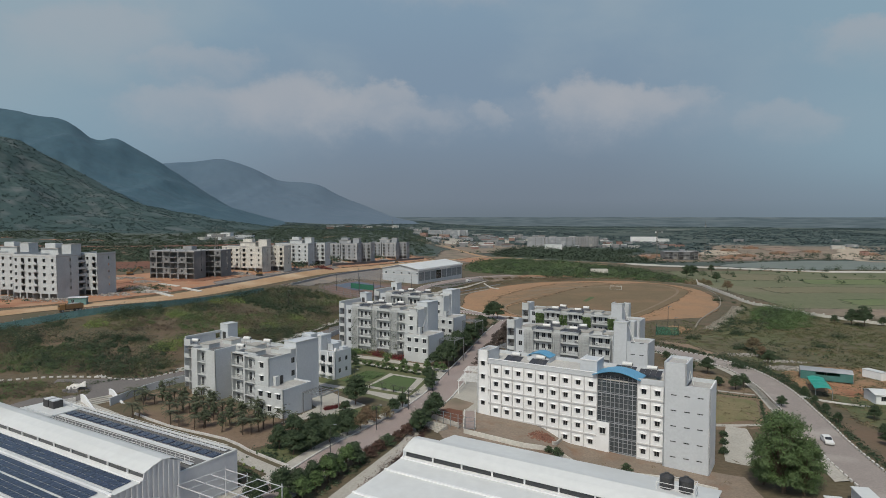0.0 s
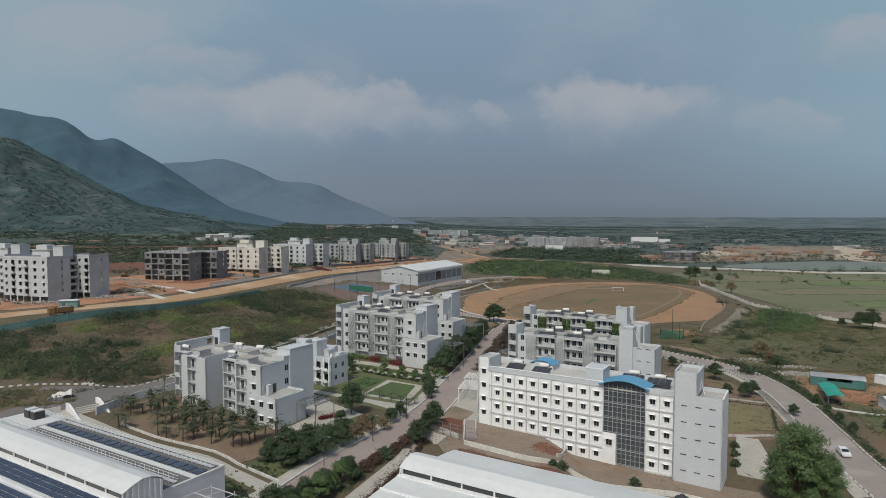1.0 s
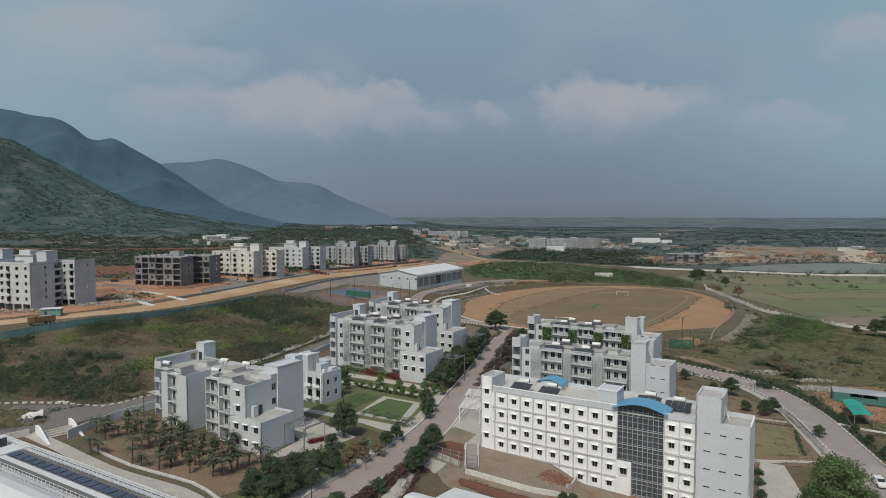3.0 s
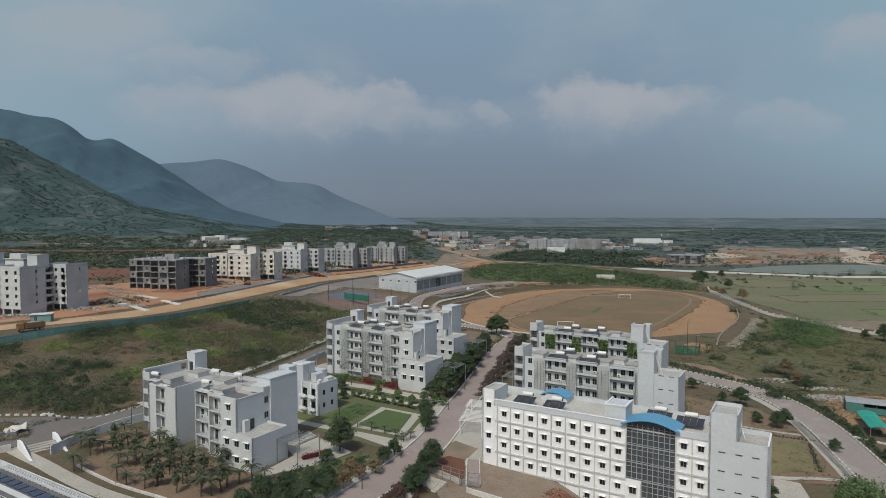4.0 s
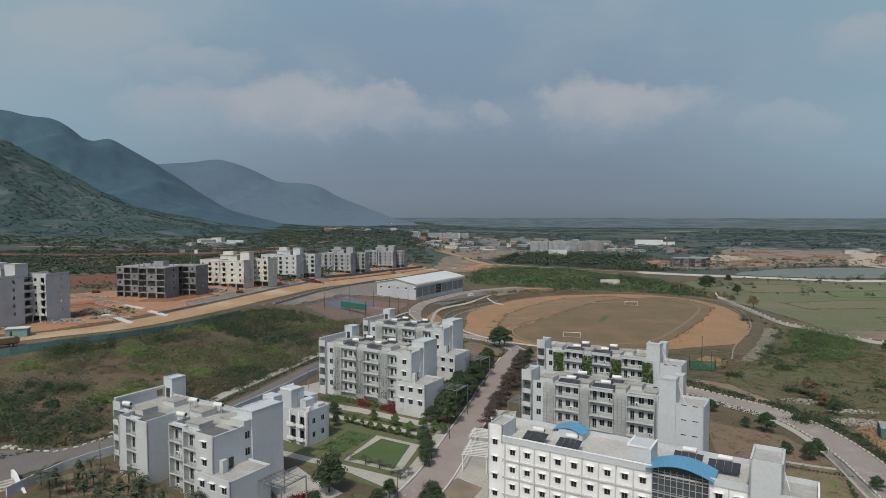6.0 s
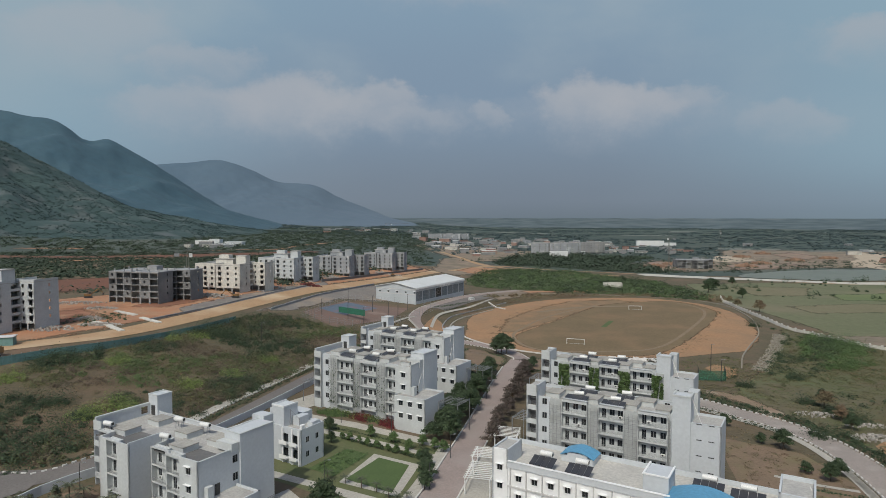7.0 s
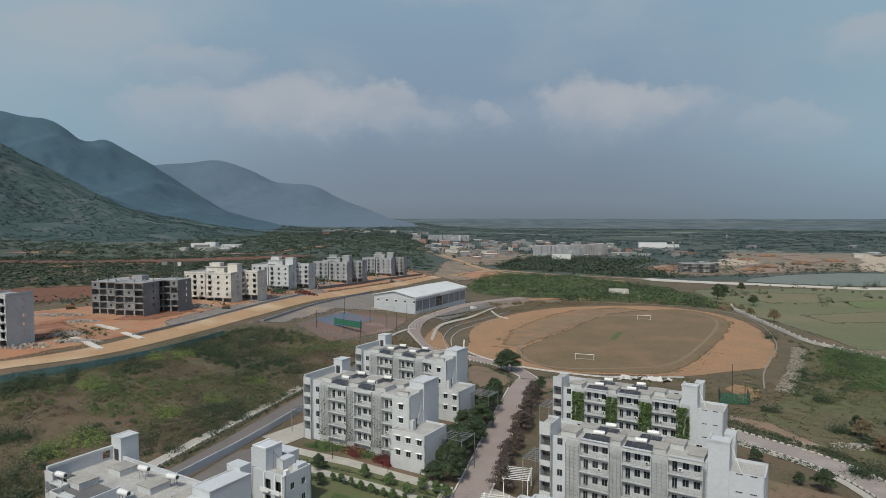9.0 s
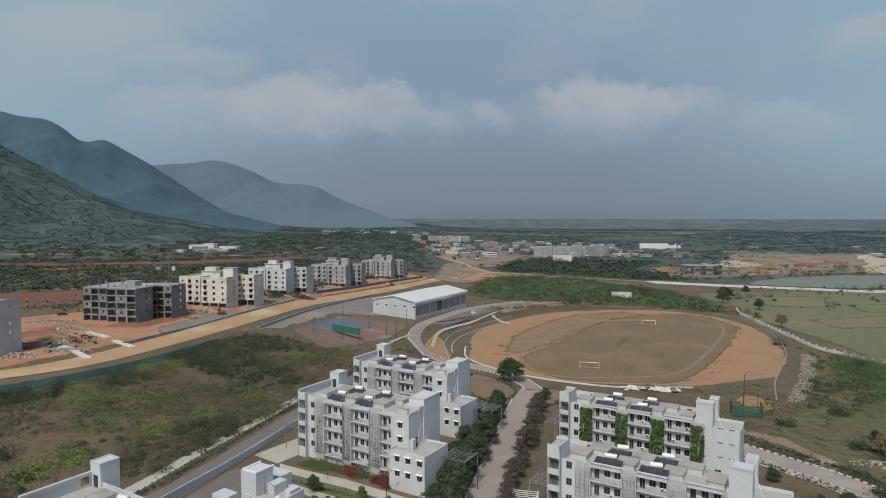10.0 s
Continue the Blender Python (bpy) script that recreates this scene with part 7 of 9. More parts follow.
bushes("turf_tufts", scatter([(22, 350), (40, 350), (71, 397), (105, 445), (137, 462), (122, 480), (84, 470), (50, 430), (32, 392)], 700, 29) + scatter([(150, 395), (164, 395), (174, 432), (165, 468), (152, 460)], 160, 30) + scatter([(84, 294), (100, 302), (132, 345), (124, 352), (98, 320), (82, 304)], 160, 32), 1.4, 0.05, 22, 0.5, M_TUFT, "thin worn grass tufts on the dirt", 29, "grass")
bushes("scrub_grass", scatter(EAST_SCRUB, 1100, 21, -0.15), 2.0, 0.35, 26, 0.42, M_LEAFDRY, "dry olive weeds beyond the east road", 21)
bushes("scrub_bushes", scatter(EAST_SCRUB, 170, 22, 0.12, 0.03), 1.5, 1.2, 60, 0.45, M_LEAF, "dark bushes beyond the east road", 22)
bushes("scrub_thickets", scatter([(147, 273), (148, 294), (163, 325), (184, 352), (192, 330), (182, 300), (171, 288)], 120, 23, -0.3, 0.035), 3.2, 3.6, 300, 0.34, M_LEAFLIT, "fresh green thicket beside the boundary wall", 23)
bushes("thicket_shade", scatter([(150, 280), (165, 325), (186, 345), (185, 305), (170, 290)], 26, 34, 0.0, 0.05), 3.0, 3.4, 260, 0.33, M_LEAFSCRUB, "darker bushes within the green thicket", 34)
bushes("low_thickets", scatter([(112, 250), (126, 284), (150, 318), (176, 352), (196, 318), (230, 280), (210, 200), (150, 190), (118, 226)], 700, 35, -0.15, 0.03), 1.7, 1.0, 100, 0.27, M_OLIVE, "low olive thickets over the rough ground", 35)
bushes("dark_thickets", [(x + 2.6 * math.cos(2.4 * k) * math.sqrt(k / 7), y + 2.6 * math.sin(2.4 * k) * math.sqrt(k / 7)) for x, y in ((114.8, 222.8), (117, 216), (141, 302), (125, 262), (101.4, 250.6), (165, 371), (112, 232), (97.5, 202), (148, 240), (168, 262)) for k in range(7)], 2.4, 3.2, 240, 0.27, M_LEAFSCRUB, "tall dark bushes on the rough ground", 36)
bushes("east_bushes", scatter([(112, 262), (126, 282), (150, 318), (172, 352), (186, 335), (160, 290), (130, 262)], 90, 33, 0.0, 0.05), 1.8, 1.5, 130, 0.32, M_LEAFSCRUB, "dark green bushes below the stone bank", 33)
bushes("verge_weeds", scatter([(-60, 330), (-30, 300), (-10, 340), (-12, 360), (-30, 345)], 160, 31), 1.3, 0.7, 20, 0.5, M_LEAFDRY, "dry weeds below the courts", 31)
M_THICKET = material("thicket_leaves", (0.115, 0.16, 0.066), (0.085, 0.125, 0.052), 8, 0.8, island=0.3, coords="w")
FIELD_WOODS = [(16, 540), (42, 518), (90, 504), (138, 508), (165, 484), (186, 468), (200, 510), (200, 560), (192, 610), (165, 640), (136, 700), (60, 700), (36, 650)]
M_WOODFLOOR = material("wood_floor", (0.075, 0.09, 0.042), (0.1, 0.1, 0.05), 9, 0.95, 0, 1.2, coords="w")
patch("woods_floor", FIELD_WOODS, M_WOODFLOOR, 0.12, "dark weedy floor of the low woods", "ground", 2, 8)
bushes("field_woods", scatter(FIELD_WOODS, 1000, 41), 3.6, 2.4, 66, 0.85, M_THICKET, "dense low green woods behind the sports field", 41, "woods")
bushes("field_woods_light", scatter(FIELD_WOODS, 300, 42, 0.05, 0.02), 3.0, 3.2, 70, 0.8, M_LEAFSCRUB, "darker green trees in the low woods", 42, "woods")
bushes("field_trees", scatter(FIELD_WOODS, 130, 45), 4.4, 4.6, 150, 0.8, M_LEAF, "larger dark trees standing in the low woods", 45, "woods")
bushes("field_trees_light", scatter(FIELD_WOODS, 110, 46), 4.0, 3.8, 150, 0.8, M_LEAFLIT, "larger light green trees in the low woods", 46, "woods")
bushes("bed_hedge", [(x, y) for x, y, h in along(smoothline([(10.5, 313), (18.4, 308), (23.6, 282), (21.4, 271.4), (14.8, 266.4), (9.2, 272.6), (8, 296), (10.5, 313)], 3), 0.9)] + [(x, y) for x, y, h in along(smoothline([(34.6, 282), (39.8, 284), (38.2, 270), (31, 262.4), (30, 268), (34.6, 282)], 3), 0.9)], 0.8, 0.8, 40, 0.28, M_LEAF, "dark clipped hedge round the planting bed", 47, "hedge")
bushes("bank_scrub", scatter([(20, 462), (60, 478), (120, 500), (180, 490), (200, 470), (215, 520), (60, 490)], 240, 43), 2.0, 1.6, 30, 0.9, M_LEAFDRY, "dry scrub on the bank above the field", 43)
RIVER_WOODS = [(60, 760), (210, 705), (260, 720), (240, 860), (330, 1000), (140, 1000), (90, 900)]
bushes("river_woods", scatter(RIVER_WOODS, 900, 44), 5.5, 4.8, 34, 1.9, M_WOODS, "dark woods beyond the dirt road", 44, "woods")
HILLFOOT = [(-100, 430), (-130, 440), (-200, 380), (-300, 330), (-420, 300), (-900, 500), (-1100, 1000), (-700, 1700), (-200, 2000), (0, 1500), (-30, 900), (0, 760), (-40, 640)]
clear = [[(-300, 360), (-200, 385), (-150, 440), (-180, 470), (-260, 440), (-340, 400)], [(-600, 570), (-330, 605), (-200, 645), (-120, 720), (-160, 740), (-240, 685), (-340, 635), (-610, 585)]]
bushes("hillfoot_scrub", scatter([(-100, 440), (-200, 385), (-420, 310), (-620, 420), (-500, 640), (-200, 720), (-40, 660)], 4200, 51, avoid=clear), 3.6, 2.2, 40, 0.9, M_WOODS, "dark green scrub beyond the flats", 51, "scrub", lay=0.4)
bushes("hillfoot_woods", scatter(HILLFOOT, 7600, 52, -0.35, 0.006, avoid=clear), 6.0, 3.0, 38, 1.5, M_WOODS, "green wooded plain at the foot of the hills", 52, "woods", lay=0.3)
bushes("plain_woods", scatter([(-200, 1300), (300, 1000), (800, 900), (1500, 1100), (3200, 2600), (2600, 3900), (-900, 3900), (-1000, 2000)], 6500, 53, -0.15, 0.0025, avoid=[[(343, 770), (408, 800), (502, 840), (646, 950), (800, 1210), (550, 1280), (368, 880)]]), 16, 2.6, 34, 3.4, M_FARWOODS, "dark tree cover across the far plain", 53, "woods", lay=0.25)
bushes("meadow_bushes", scatter([(205, 470), (215, 590), (300, 625), (560, 650), (520, 560), (260, 500)], 60, 54, 0.0), 2.4, 3.6, 120, 0.6, M_LEAF, "dark bushes dotted over the meadow", 54)


def tree_parts(name, height, radius, leaves, size, seed, leaf_mat, trunk_h=0.26, lumps=17, domed=False):
    """Trunk with limbs, and a crown of leaf clumps held by the limbs."""
    g = random.Random(seed)
    bm = bmesh.new()
    base = height * trunk_h
    r = 0.028 * height
    bend = Vector((g.uniform(-0.3, 0.3), g.uniform(-0.3, 0.3), base))
    rod(bm, (0, 0, -0.4), bend * 0.5, r, r * 0.8, 7)
    rod(bm, bend * 0.5, bend, r * 0.8, r * 0.65, 7)
    centres, spreads = [], []
    for k in range(lumps):
        a = 2 * math.pi * (k * 0.618 + g.uniform(-0.08, 0.08))
        rr = radius * (0.16 + 0.64 * (k / lumps)) * g.uniform(0.7, 1.2)
        zz = base + (height - base) * (0.82 - 0.66 * (k / lumps)) * g.uniform(0.8, 1.15)
        if domed:
            q = (k + 0.5) / lumps
            zz = base + (height - base) * (0.98 - 0.9 * q)
            rr = radius * math.sin(math.pi * (0.16 + 0.66 * q)) * g.uniform(0.35, 1.0) ** 0.5
        tip = Vector((math.cos(a) * rr, math.sin(a) * rr, zz))
        rod(bm, bend, bend.lerp(tip, 0.55) + Vector((0, 0, 0.1)), r * 0.5, r * 0.3, 5)
        rod(bm, bend.lerp(tip, 0.55) + Vector((0, 0, 0.1)), tip, r * 0.3, r * 0.1, 5)
        centres.append(tip - Vector((0, 0, (height - base) * 0.1)))
        q = radius * g.uniform(0.3, 0.52)
        spreads.append((q, q, (height - base) * (g.uniform(0.1, 0.16) if domed else g.uniform(0.15, 0.28))))
    trunk = mesh_of(name + "_trunk", bm, M_BARK)
    crown = leaf_mesh(name + "_crown", [tuple(c) for c in centres], max(8, leaves // lumps), spreads, size, leaf_mat, seed, 1.0, 0.2)
    return trunk, crown


KINDS = {}


def tree_kind(key, height, radius, leaves, size, mat, label, n=3, **kw):
    KINDS[key] = ([tree_parts(key, height, radius, leaves, size, 100 + 7 * i + len(key), mat, **kw) for i in range(n)], label)


M_LEAFTALL = material("glossy_green_leaves", (0.105, 0.165, 0.053), (0.07, 0.115, 0.038), 2.0, 0.65, island=0.35)
M_LEAFDUST = material("dusty_green_leaves", (0.095, 0.112, 0.06), (0.07, 0.088, 0.047), 2.0, 0.8, island=0.3)
tree_kind("broad", 7.0, 3.5, 6200, 0.24, M_LEAF, "dark green broad-crowned leafy tree")
tree_kind("fresh", 6.0, 2.7, 4200, 0.22, M_LEAFLIT, "fresh green leafy young tree")
tree_kind("bronze", 5.5, 2.5, 3000, 0.19, M_LEAFPLUM, "small bronze-leaved tree beside road")
tree_kind("tall", 16.5, 4.6, 28000, 0.23, M_LEAFTALL, "tall broad bright green leafy tree", 2, trunk_h=0.14, lumps=64, domed=True)
tree_kind("slim", 6.0, 1.5, 520, 0.3, M_LEAFDUST, "slender dark green garden tree", 4, trunk_h=0.3, lumps=12)
tree_kind("dry", 6.0, 3.0, 1300, 0.34, M_LEAFDRY, "sparse dry-leaved brown tree", 2)
tree_kind("shrub", 2.4, 1.7, 800, 0.24, M_LEAF, "rounded dark green shrub", 2, trunk_h=0.12)
M_LEAFLANE = material("dark_red_brown_leaves", (0.105, 0.045, 0.035), (0.075, 0.05, 0.032), 0.9, 0.8, island=0.4)
tree_kind("redshrub", 2.2, 1.5, 1400, 0.17, M_LEAFLANE, "low red-brown leaved shrub", 2, trunk_h=0.12)


M_LEAFPALM = material("dusty_palm_leaves", (0.1, 0.112, 0.066), (0.074, 0.088, 0.05), 2.0, 0.75, island=0.3)


def palm_parts(seed):
    g = random.Random(seed)
    bm = bmesh.new()
    h = 3.4
    rod(bm, (0, 0, -0.3), (0.1, 0.05, h * 0.5), 0.17, 0.13, 7)
    rod(bm, (0.1, 0.05, h * 0.5), (0.05, 0.1, h), 0.13, 0.1, 7)
    trunk = mesh_of("palm_trunk", bm, M_BARK)
    verts, faces = [], []
    for k in range(15):
        a = 2.399 * k + g.uniform(-0.2, 0.2)
        up = 0.95 - 0.09 * k
        ln = g.uniform(1.9, 2.6)
        d = Vector((math.cos(a), math.sin(a), 0))
        s = Vector((-d.y, d.x, 0))
        for i in range(7):
            for sg in (-1, 1):
                t0 = i / 7
                p = Vector((0.05, 0.1, h)) + d * ln * t0 + Vector((0, 0, ln * (up * t0 - 0.75 * t0 * t0)))
                q = p + d * 0.35 + s * sg * (0.62 * (1 - 0.6 * t0)) + Vector((0, 0, -0.22))
                w = d * 0.14
                j = len(verts)
                verts += [tuple(p - w), tuple(q), tuple(p + w * 1.6)]
                faces.append((j, j + 1, j + 2))
    me = bpy.data.meshes.new("palm_fronds")
    me.from_pydata(verts, [], faces)
    me.materials.append(M_LEAFPALM)
    return trunk, me


KINDS["palm"] = ([palm_parts(5), palm_parts(9)], "small palm with drooping green fronds")
TREE_RNG = random.Random(77)


def plant(key, x, y, scale=1.0, group=""):
    meshes, label = KINDS[key]
    trunk, crown = TREE_RNG.choice(meshes)
    s = scale * TREE_RNG.uniform(0.88, 1.12)
    m = Matrix.Translation((x, y, gz(x, y))) @ Matrix.Rotation(TREE_RNG.uniform(0, 6.28), 4, "Z") @ Matrix.Diagonal((s, s, s * TREE_RNG.uniform(0.92, 1.1), 1))
    name = {"palm": "palm", "shrub": "shrub", "redshrub": "shrub"}.get(key, "tree")
    t = thing(name, m, label, name, group)
    part("trunk", trunk, None, t)
    part("fronds" if key == "palm" else "crown", crown, None, t)
    return t


for x, y in [(-71.4, 140.6), (-72.4, 148), (-64, 143), (-62, 146), (-55.5, 141.5), (-48.4, 136), (-43, 131), (-61, 137), (-54.5, 134), (-76, 151), (-68, 152), (-52, 144), (-46, 140), (-39.5, 134.5), (-44, 144), (-58, 148), (-60, 152), (-36, 138), (-70, 157)]:
    plant("palm", x, y, 0.95, "garden palms")
    plant("palm", x + TREE_RNG.uniform(1.5, 3), y + TREE_RNG.uniform(-2, 2), 0.8, "garden palms")
    if TREE_RNG.random() < 0.35:
        plant("slim", x + 2.0, y + 1.2, 0.8, "garden trees")
for x, y, s in [(-33, 123, 0.8), (-29.5, 120, 0.85), (-26.5, 122.5, 0.85), (-23.5, 126.5, 0.8), (-31, 127.5, 0.75), (-27, 129, 0.8)]:
    plant("broad", x, y, s, "roadside trees")
for x, y in [(-20.5, 131), (-18, 134), (-15.5, 138), (-13, 141), (-17.5, 140), (-21.5, 136), (-24, 134)]:
    plant("dry" if x > -19 and TREE_RNG.random() < 0.5 else "broad", x, y, 0.62, "roadside trees")
plant("broad", -21.8, 152.5, 0.98, "garden trees")
plant("broad", -23.4, 147.0, 0.5, "garden trees")
for x, y, s in [(-11.8, 146, 0.6), (-10, 149.5, 0.5), (-3.8, 165, 0.62), (-3.4, 170, 0.75), (-4.2, 176, 0.66), (-27, 190.5, 0.42), (-29, 199, 0.5)]:
    plant("broad", x, y, s, "garden trees")
for x, y in [(-20, 167.6), (-16.5, 165.4), (-13.2, 163.6), (-10.6, 160.6), (-24, 169.5), (-7, 160), (-8.5, 158)]:
    plant("palm", x, y, 0.55, "garden palms")
for k in range(26):
    t = k / 25
    plant("shrub" if k % 3 else "fresh", -25 + 20 * t + TREE_RNG.uniform(-0.4, 0.4), 193.3 - 13 * t + TREE_RNG.uniform(-0.4, 0.4), 0.36, "garden hedge shrubs")
for x, y in [(-8, 186.2), (-12, 190.6), (-2, 186.5), (-5, 188.6), (-18, 194.6), (0, 184.6)]:
    plant("fresh", x, y, 0.5, "garden trees")
for x, y, h in along(offset(smoothline(MAIN_ROAD[4:-1], 4), 5.4), 5.6):
    if 192 < y < 262:
        plant("broad", x + TREE_RNG.uniform(-1.6, 0.6), y + TREE_RNG.uniform(-1, 1), TREE_RNG.uniform(0.85, 1.2), "roadside trees")
for x, y in [(-2.5, 192), (-1, 200), (-3.5, 204), (1.0, 210), (2.5, 218), (5, 228), (8, 242)]:
    plant("broad", x, y, 0.8, "roadside trees")
for x, y, h in along(offset(smoothline(MAIN_ROAD[4:-1], 4), -5.4), 6.2):
    if 186 < y < 256:
        plant("bronze", x + TREE_RNG.uniform(-0.6, 1.4), y + TREE_RNG.uniform(-1, 1), TREE_RNG.uniform(0.95, 1.3), "bronze roadside trees")
for x, y in [(30.5, 262), (33, 270), (29.5, 256)]:
    plant("broad", x, y, 0.7, "roadside trees")
plant("broad", 24.4, 304.0, 1.35, "field trees")
plant("broad", 26.4, 302.2, 1.2, "field trees")
plant("broad", 22.6, 305.2, 1.1, "field trees")
for x, y, k in ((63.6, 113.6, 1.0), (66.2, 111.4, 0.66), (62.0, 117.4, 0.62)):
    plant("tall", x, y, k, "tall trees")
for x, y, s in [(83, 174, 0.55), (86.5, 176.5, 0.6), (80, 178, 0.5), (76, 209, 0.5), (82.6, 192, 0.7), (79.5, 196, 0.5), (88, 159, 0.5)]:
    plant("broad", x, y, s, "east road trees")
for x, y, s in [(112, 216, 0.9), (110, 208, 0.6), (115, 228, 1.0), (101, 171, 0.35), (99, 163, 0.35), (97, 155, 0.4), (95, 147, 0.4), (120, 238, 0.5), (106, 150, 0.5), (110, 144, 0.6), (116, 150, 0.5), (100, 138, 0.5), (96, 132, 0.45), (104, 128, 0.5)]:
    plant("dry" if s > 0.85 else "broad", x, y, s, "east side trees")
for x, y, s in [(197, 297, 1.3), (201, 294, 1.6), (191, 301, 0.7), (212, 297, 0.8)]:
    plant("broad", x, y, s, "meadow trees")
for x, y, s in [(211, 535, 1.5), (223, 504, 1.3), (195, 424, 1.5), (226, 560, 1.5), (240, 600, 1.2), (198, 470, 1.0), (260, 600, 1.1), (189, 440, 1.0)]:
    plant("dry" if x < 200 else "broad", x, y, s, "meadow trees")
# hedges beside the lane and the shed
for k in range(13):
    t = k / 12
    key = "fresh" if k < 6 else "redshrub" if k % 3 else "shrub"
    plant(key, -25.5 + 19.5 * t + TREE_RNG.uniform(-0.5, 0.5), 98 + 36 * t, (0.75 if k % 2 else 0.62) if key == "fresh" else 1.15, "lane shrubs")
for x, y in [(-24.4, 102), (-22.6, 105.4), (-20.0, 109.6), (-16.8, 114.5)]:
    plant("broad", x, y, 0.62, "lane trees")
bushes("drive_hedge", [(x, y) for x, y, h in along([(-70, 132.5), (-56, 124.2), (-40, 115.0), (-33, 109.6)], 0.8)], 0.9, 0.9, 60, 0.2, M_LEAF, "low dark hedge beside the drive", 86, "hedge")
bushes("drive_flowers", [(x, y) for x, y, h in along([(-62, 129.4), (-48, 121.8), (-39, 115.8), (-32, 111.0)], 2.6)], 0.9, 1.4, 80, 0.2, M_LIME, "rounded yellow-green shrubs beside the drive", 87, "shrubs")
bushes("lane_hedge", [(x, y) for x, y, h in along([(-15.2, 98), (-10.4, 112), (-6.2, 124), (-3.6, 136)], 0.8)], 1.1, 1.5, 110, 0.2, M_LEAFLANE, "dense red-brown hedge along the lane", 72, "hedge")
bushes("lane_bed", scatter([(-27, 97), (-23, 97), (-12, 122), (-7, 134), (-8.5, 135), (-14, 124)], 130, 73), 0.9, 0.9, 60, 0.22, M_LEAF, "dark low plants in the strip beside the road", 73, "shrubs")
for x, y in [(-4.5, 137), (-3, 141), (-5.5, 133), (-2.0, 146), (-30, 98), (-27, 101)]:
    plant("broad", x, y, 0.72, "roadside trees")
for k in range(13):
    t = k / 12
    plant("fresh" if k % 2 else "shrub", -72 + 36 * t, 122.5 - 16 * t, 0.42, "drive shrubs")
for x, y in [(21.7, 125.0), (23.3, 124.3), (36.9, 122.5), (61.4, 133.5), (63.7, 138.6), (65.4, 142.5)]:
    plant("shrub", x, y, 0.75, "forecourt shrubs")
for x, y in [(-65.9, 147.2), (-62.1, 146.1), (-57.2, 142.3), (-52.5, 139.8), (-47.5, 136.1), (-43.6, 132.5), (-42.1, 138.9), (-52.8, 134.7), (-48, 132.4), (-71, 154.5), (-63.6, 151), (-49, 141.5), (-55, 145), (-59.5, 147.5), (-45.5, 138.5), (-40, 133), (-56, 137.5), (-68.5, 150)]:
    plant("slim", x, y, 0.85, "slender garden trees")
bushes("belt_shrubs", scatter([(-38, 121), (-28, 114), (-22, 124), (-14, 137), (-11, 145), (-17, 150), (-26, 146), (-31, 140), (-31, 132)], 150, 67), 1.2, 0.9, 60, 0.3, M_LEAF, "dense dark shrubs under the roadside trees", 67, "shrubs")
BEND = [(-150, 142), (-108, 142), (-101, 152), (-103, 161), (-116, 160), (-150, 154)]
ISLAND = [(-105, 160), (-98.5, 163), (-92, 159.5), (-90, 155), (-94, 151.5), (-104, 152)]
patch("junction_island", ISLAND, M_SCRUB, 0.22, "scrubby island of earth at the junction", "ground", 1.0, 3)
bushes("island_weeds", [p for p in ((-104 + 2.2 * i + 0.7 * (j % 2), 152 + 1.9 * j) for i in range(7) for j in range(6)) if inside(p[0], p[1], ISLAND) and math.dist(p, (-94.2, 156.7)) > 2.5], 1.3, 1.1, 100, 0.23, M_OLIVE, "olive weeds on the island at the junction", 88, "weeds")
bushes("bend_weeds", scatter(BEND, 260, 84), 1.6, 0.9, 90, 0.24, M_DRYSHRUB, "brown dry weeds inside the road bend", 84, "weeds")
bushes("bend_shrubs", scatter(BEND, 120, 85, 0.0, 0.06), 1.7, 1.5, 130, 0.25, M_OLIVE, "olive shrubs inside the road bend", 85, "shrubs")
bushes("junction_shrubs", scatter([(-114, 161), (-105, 162), (-102.5, 157.5), (-102.5, 149.6), (-106, 147), (-116, 150)], 60, 68), 1.3, 0.9, 60, 0.3, M_THICKET0, "dark weeds inside the road bend", 68, "shrubs")
bushes("terrace_hedge", [(x, y) for x, y, h in along(smoothline([(-5.3, 407), (4.2, 418), (16.4, 437)], 3), 1.0)] + [(x, y) for x, y, h in along(smoothline([(0.9, 406), (14.2, 426.6)], 3), 1.0)], 1.0, 0.8, 40, 0.3, M_LEAF, "dark hedge rows on the terraces", 69, "hedge")
bushes("plot_hedge", [(x, y) for x, y, h in along(smoothline([(73, 171), (80, 168), (87, 165)], 3), 0.8)] + [(x, y) for x, y, h in along(smoothline([(84.6, 163), (80.5, 154), (77.6, 147)], 3), 0.9)], 0.8, 0.8, 44, 0.26, M_LEAF, "dark hedge round the dry plot", 70, "hedge")
bushes("forecourt_weeds", scatter([(0, 132), (24, 110), (46, 100), (58, 104), (58, 118), (50, 122), (36, 130)], 90, 71), 0.6, 0.3, 26, 0.22, M_LEAFDRY, "dry weeds and litter on the bare earth", 71, "weeds")
# flower beds before the hostel
for poly, mat_leaf, label in (([(-25.3, 209.7), (-21.1, 205.9), (-19.3, 209.3), (-23.1, 212.0)], M_LEAFRED, "crimson leafy flower bed"), ([(-17.0, 203.9), (-12.8, 200.3), (-10.6, 202.9), (-14.5, 206.6)], M_LEAFRED, "crimson leafy flower bed"), ([(-35.3, 213.3), (-30.2, 209.9), (-26.4, 210.9), (-30.0, 214.4)], M_LEAFLIT, "yellow-green leafy flower bed")):
    bushes("flower_bed", scatter(poly, 320, 61), 0.65, 0.9, 40, 0.2, mat_leaf, label, 61, "flower bed")
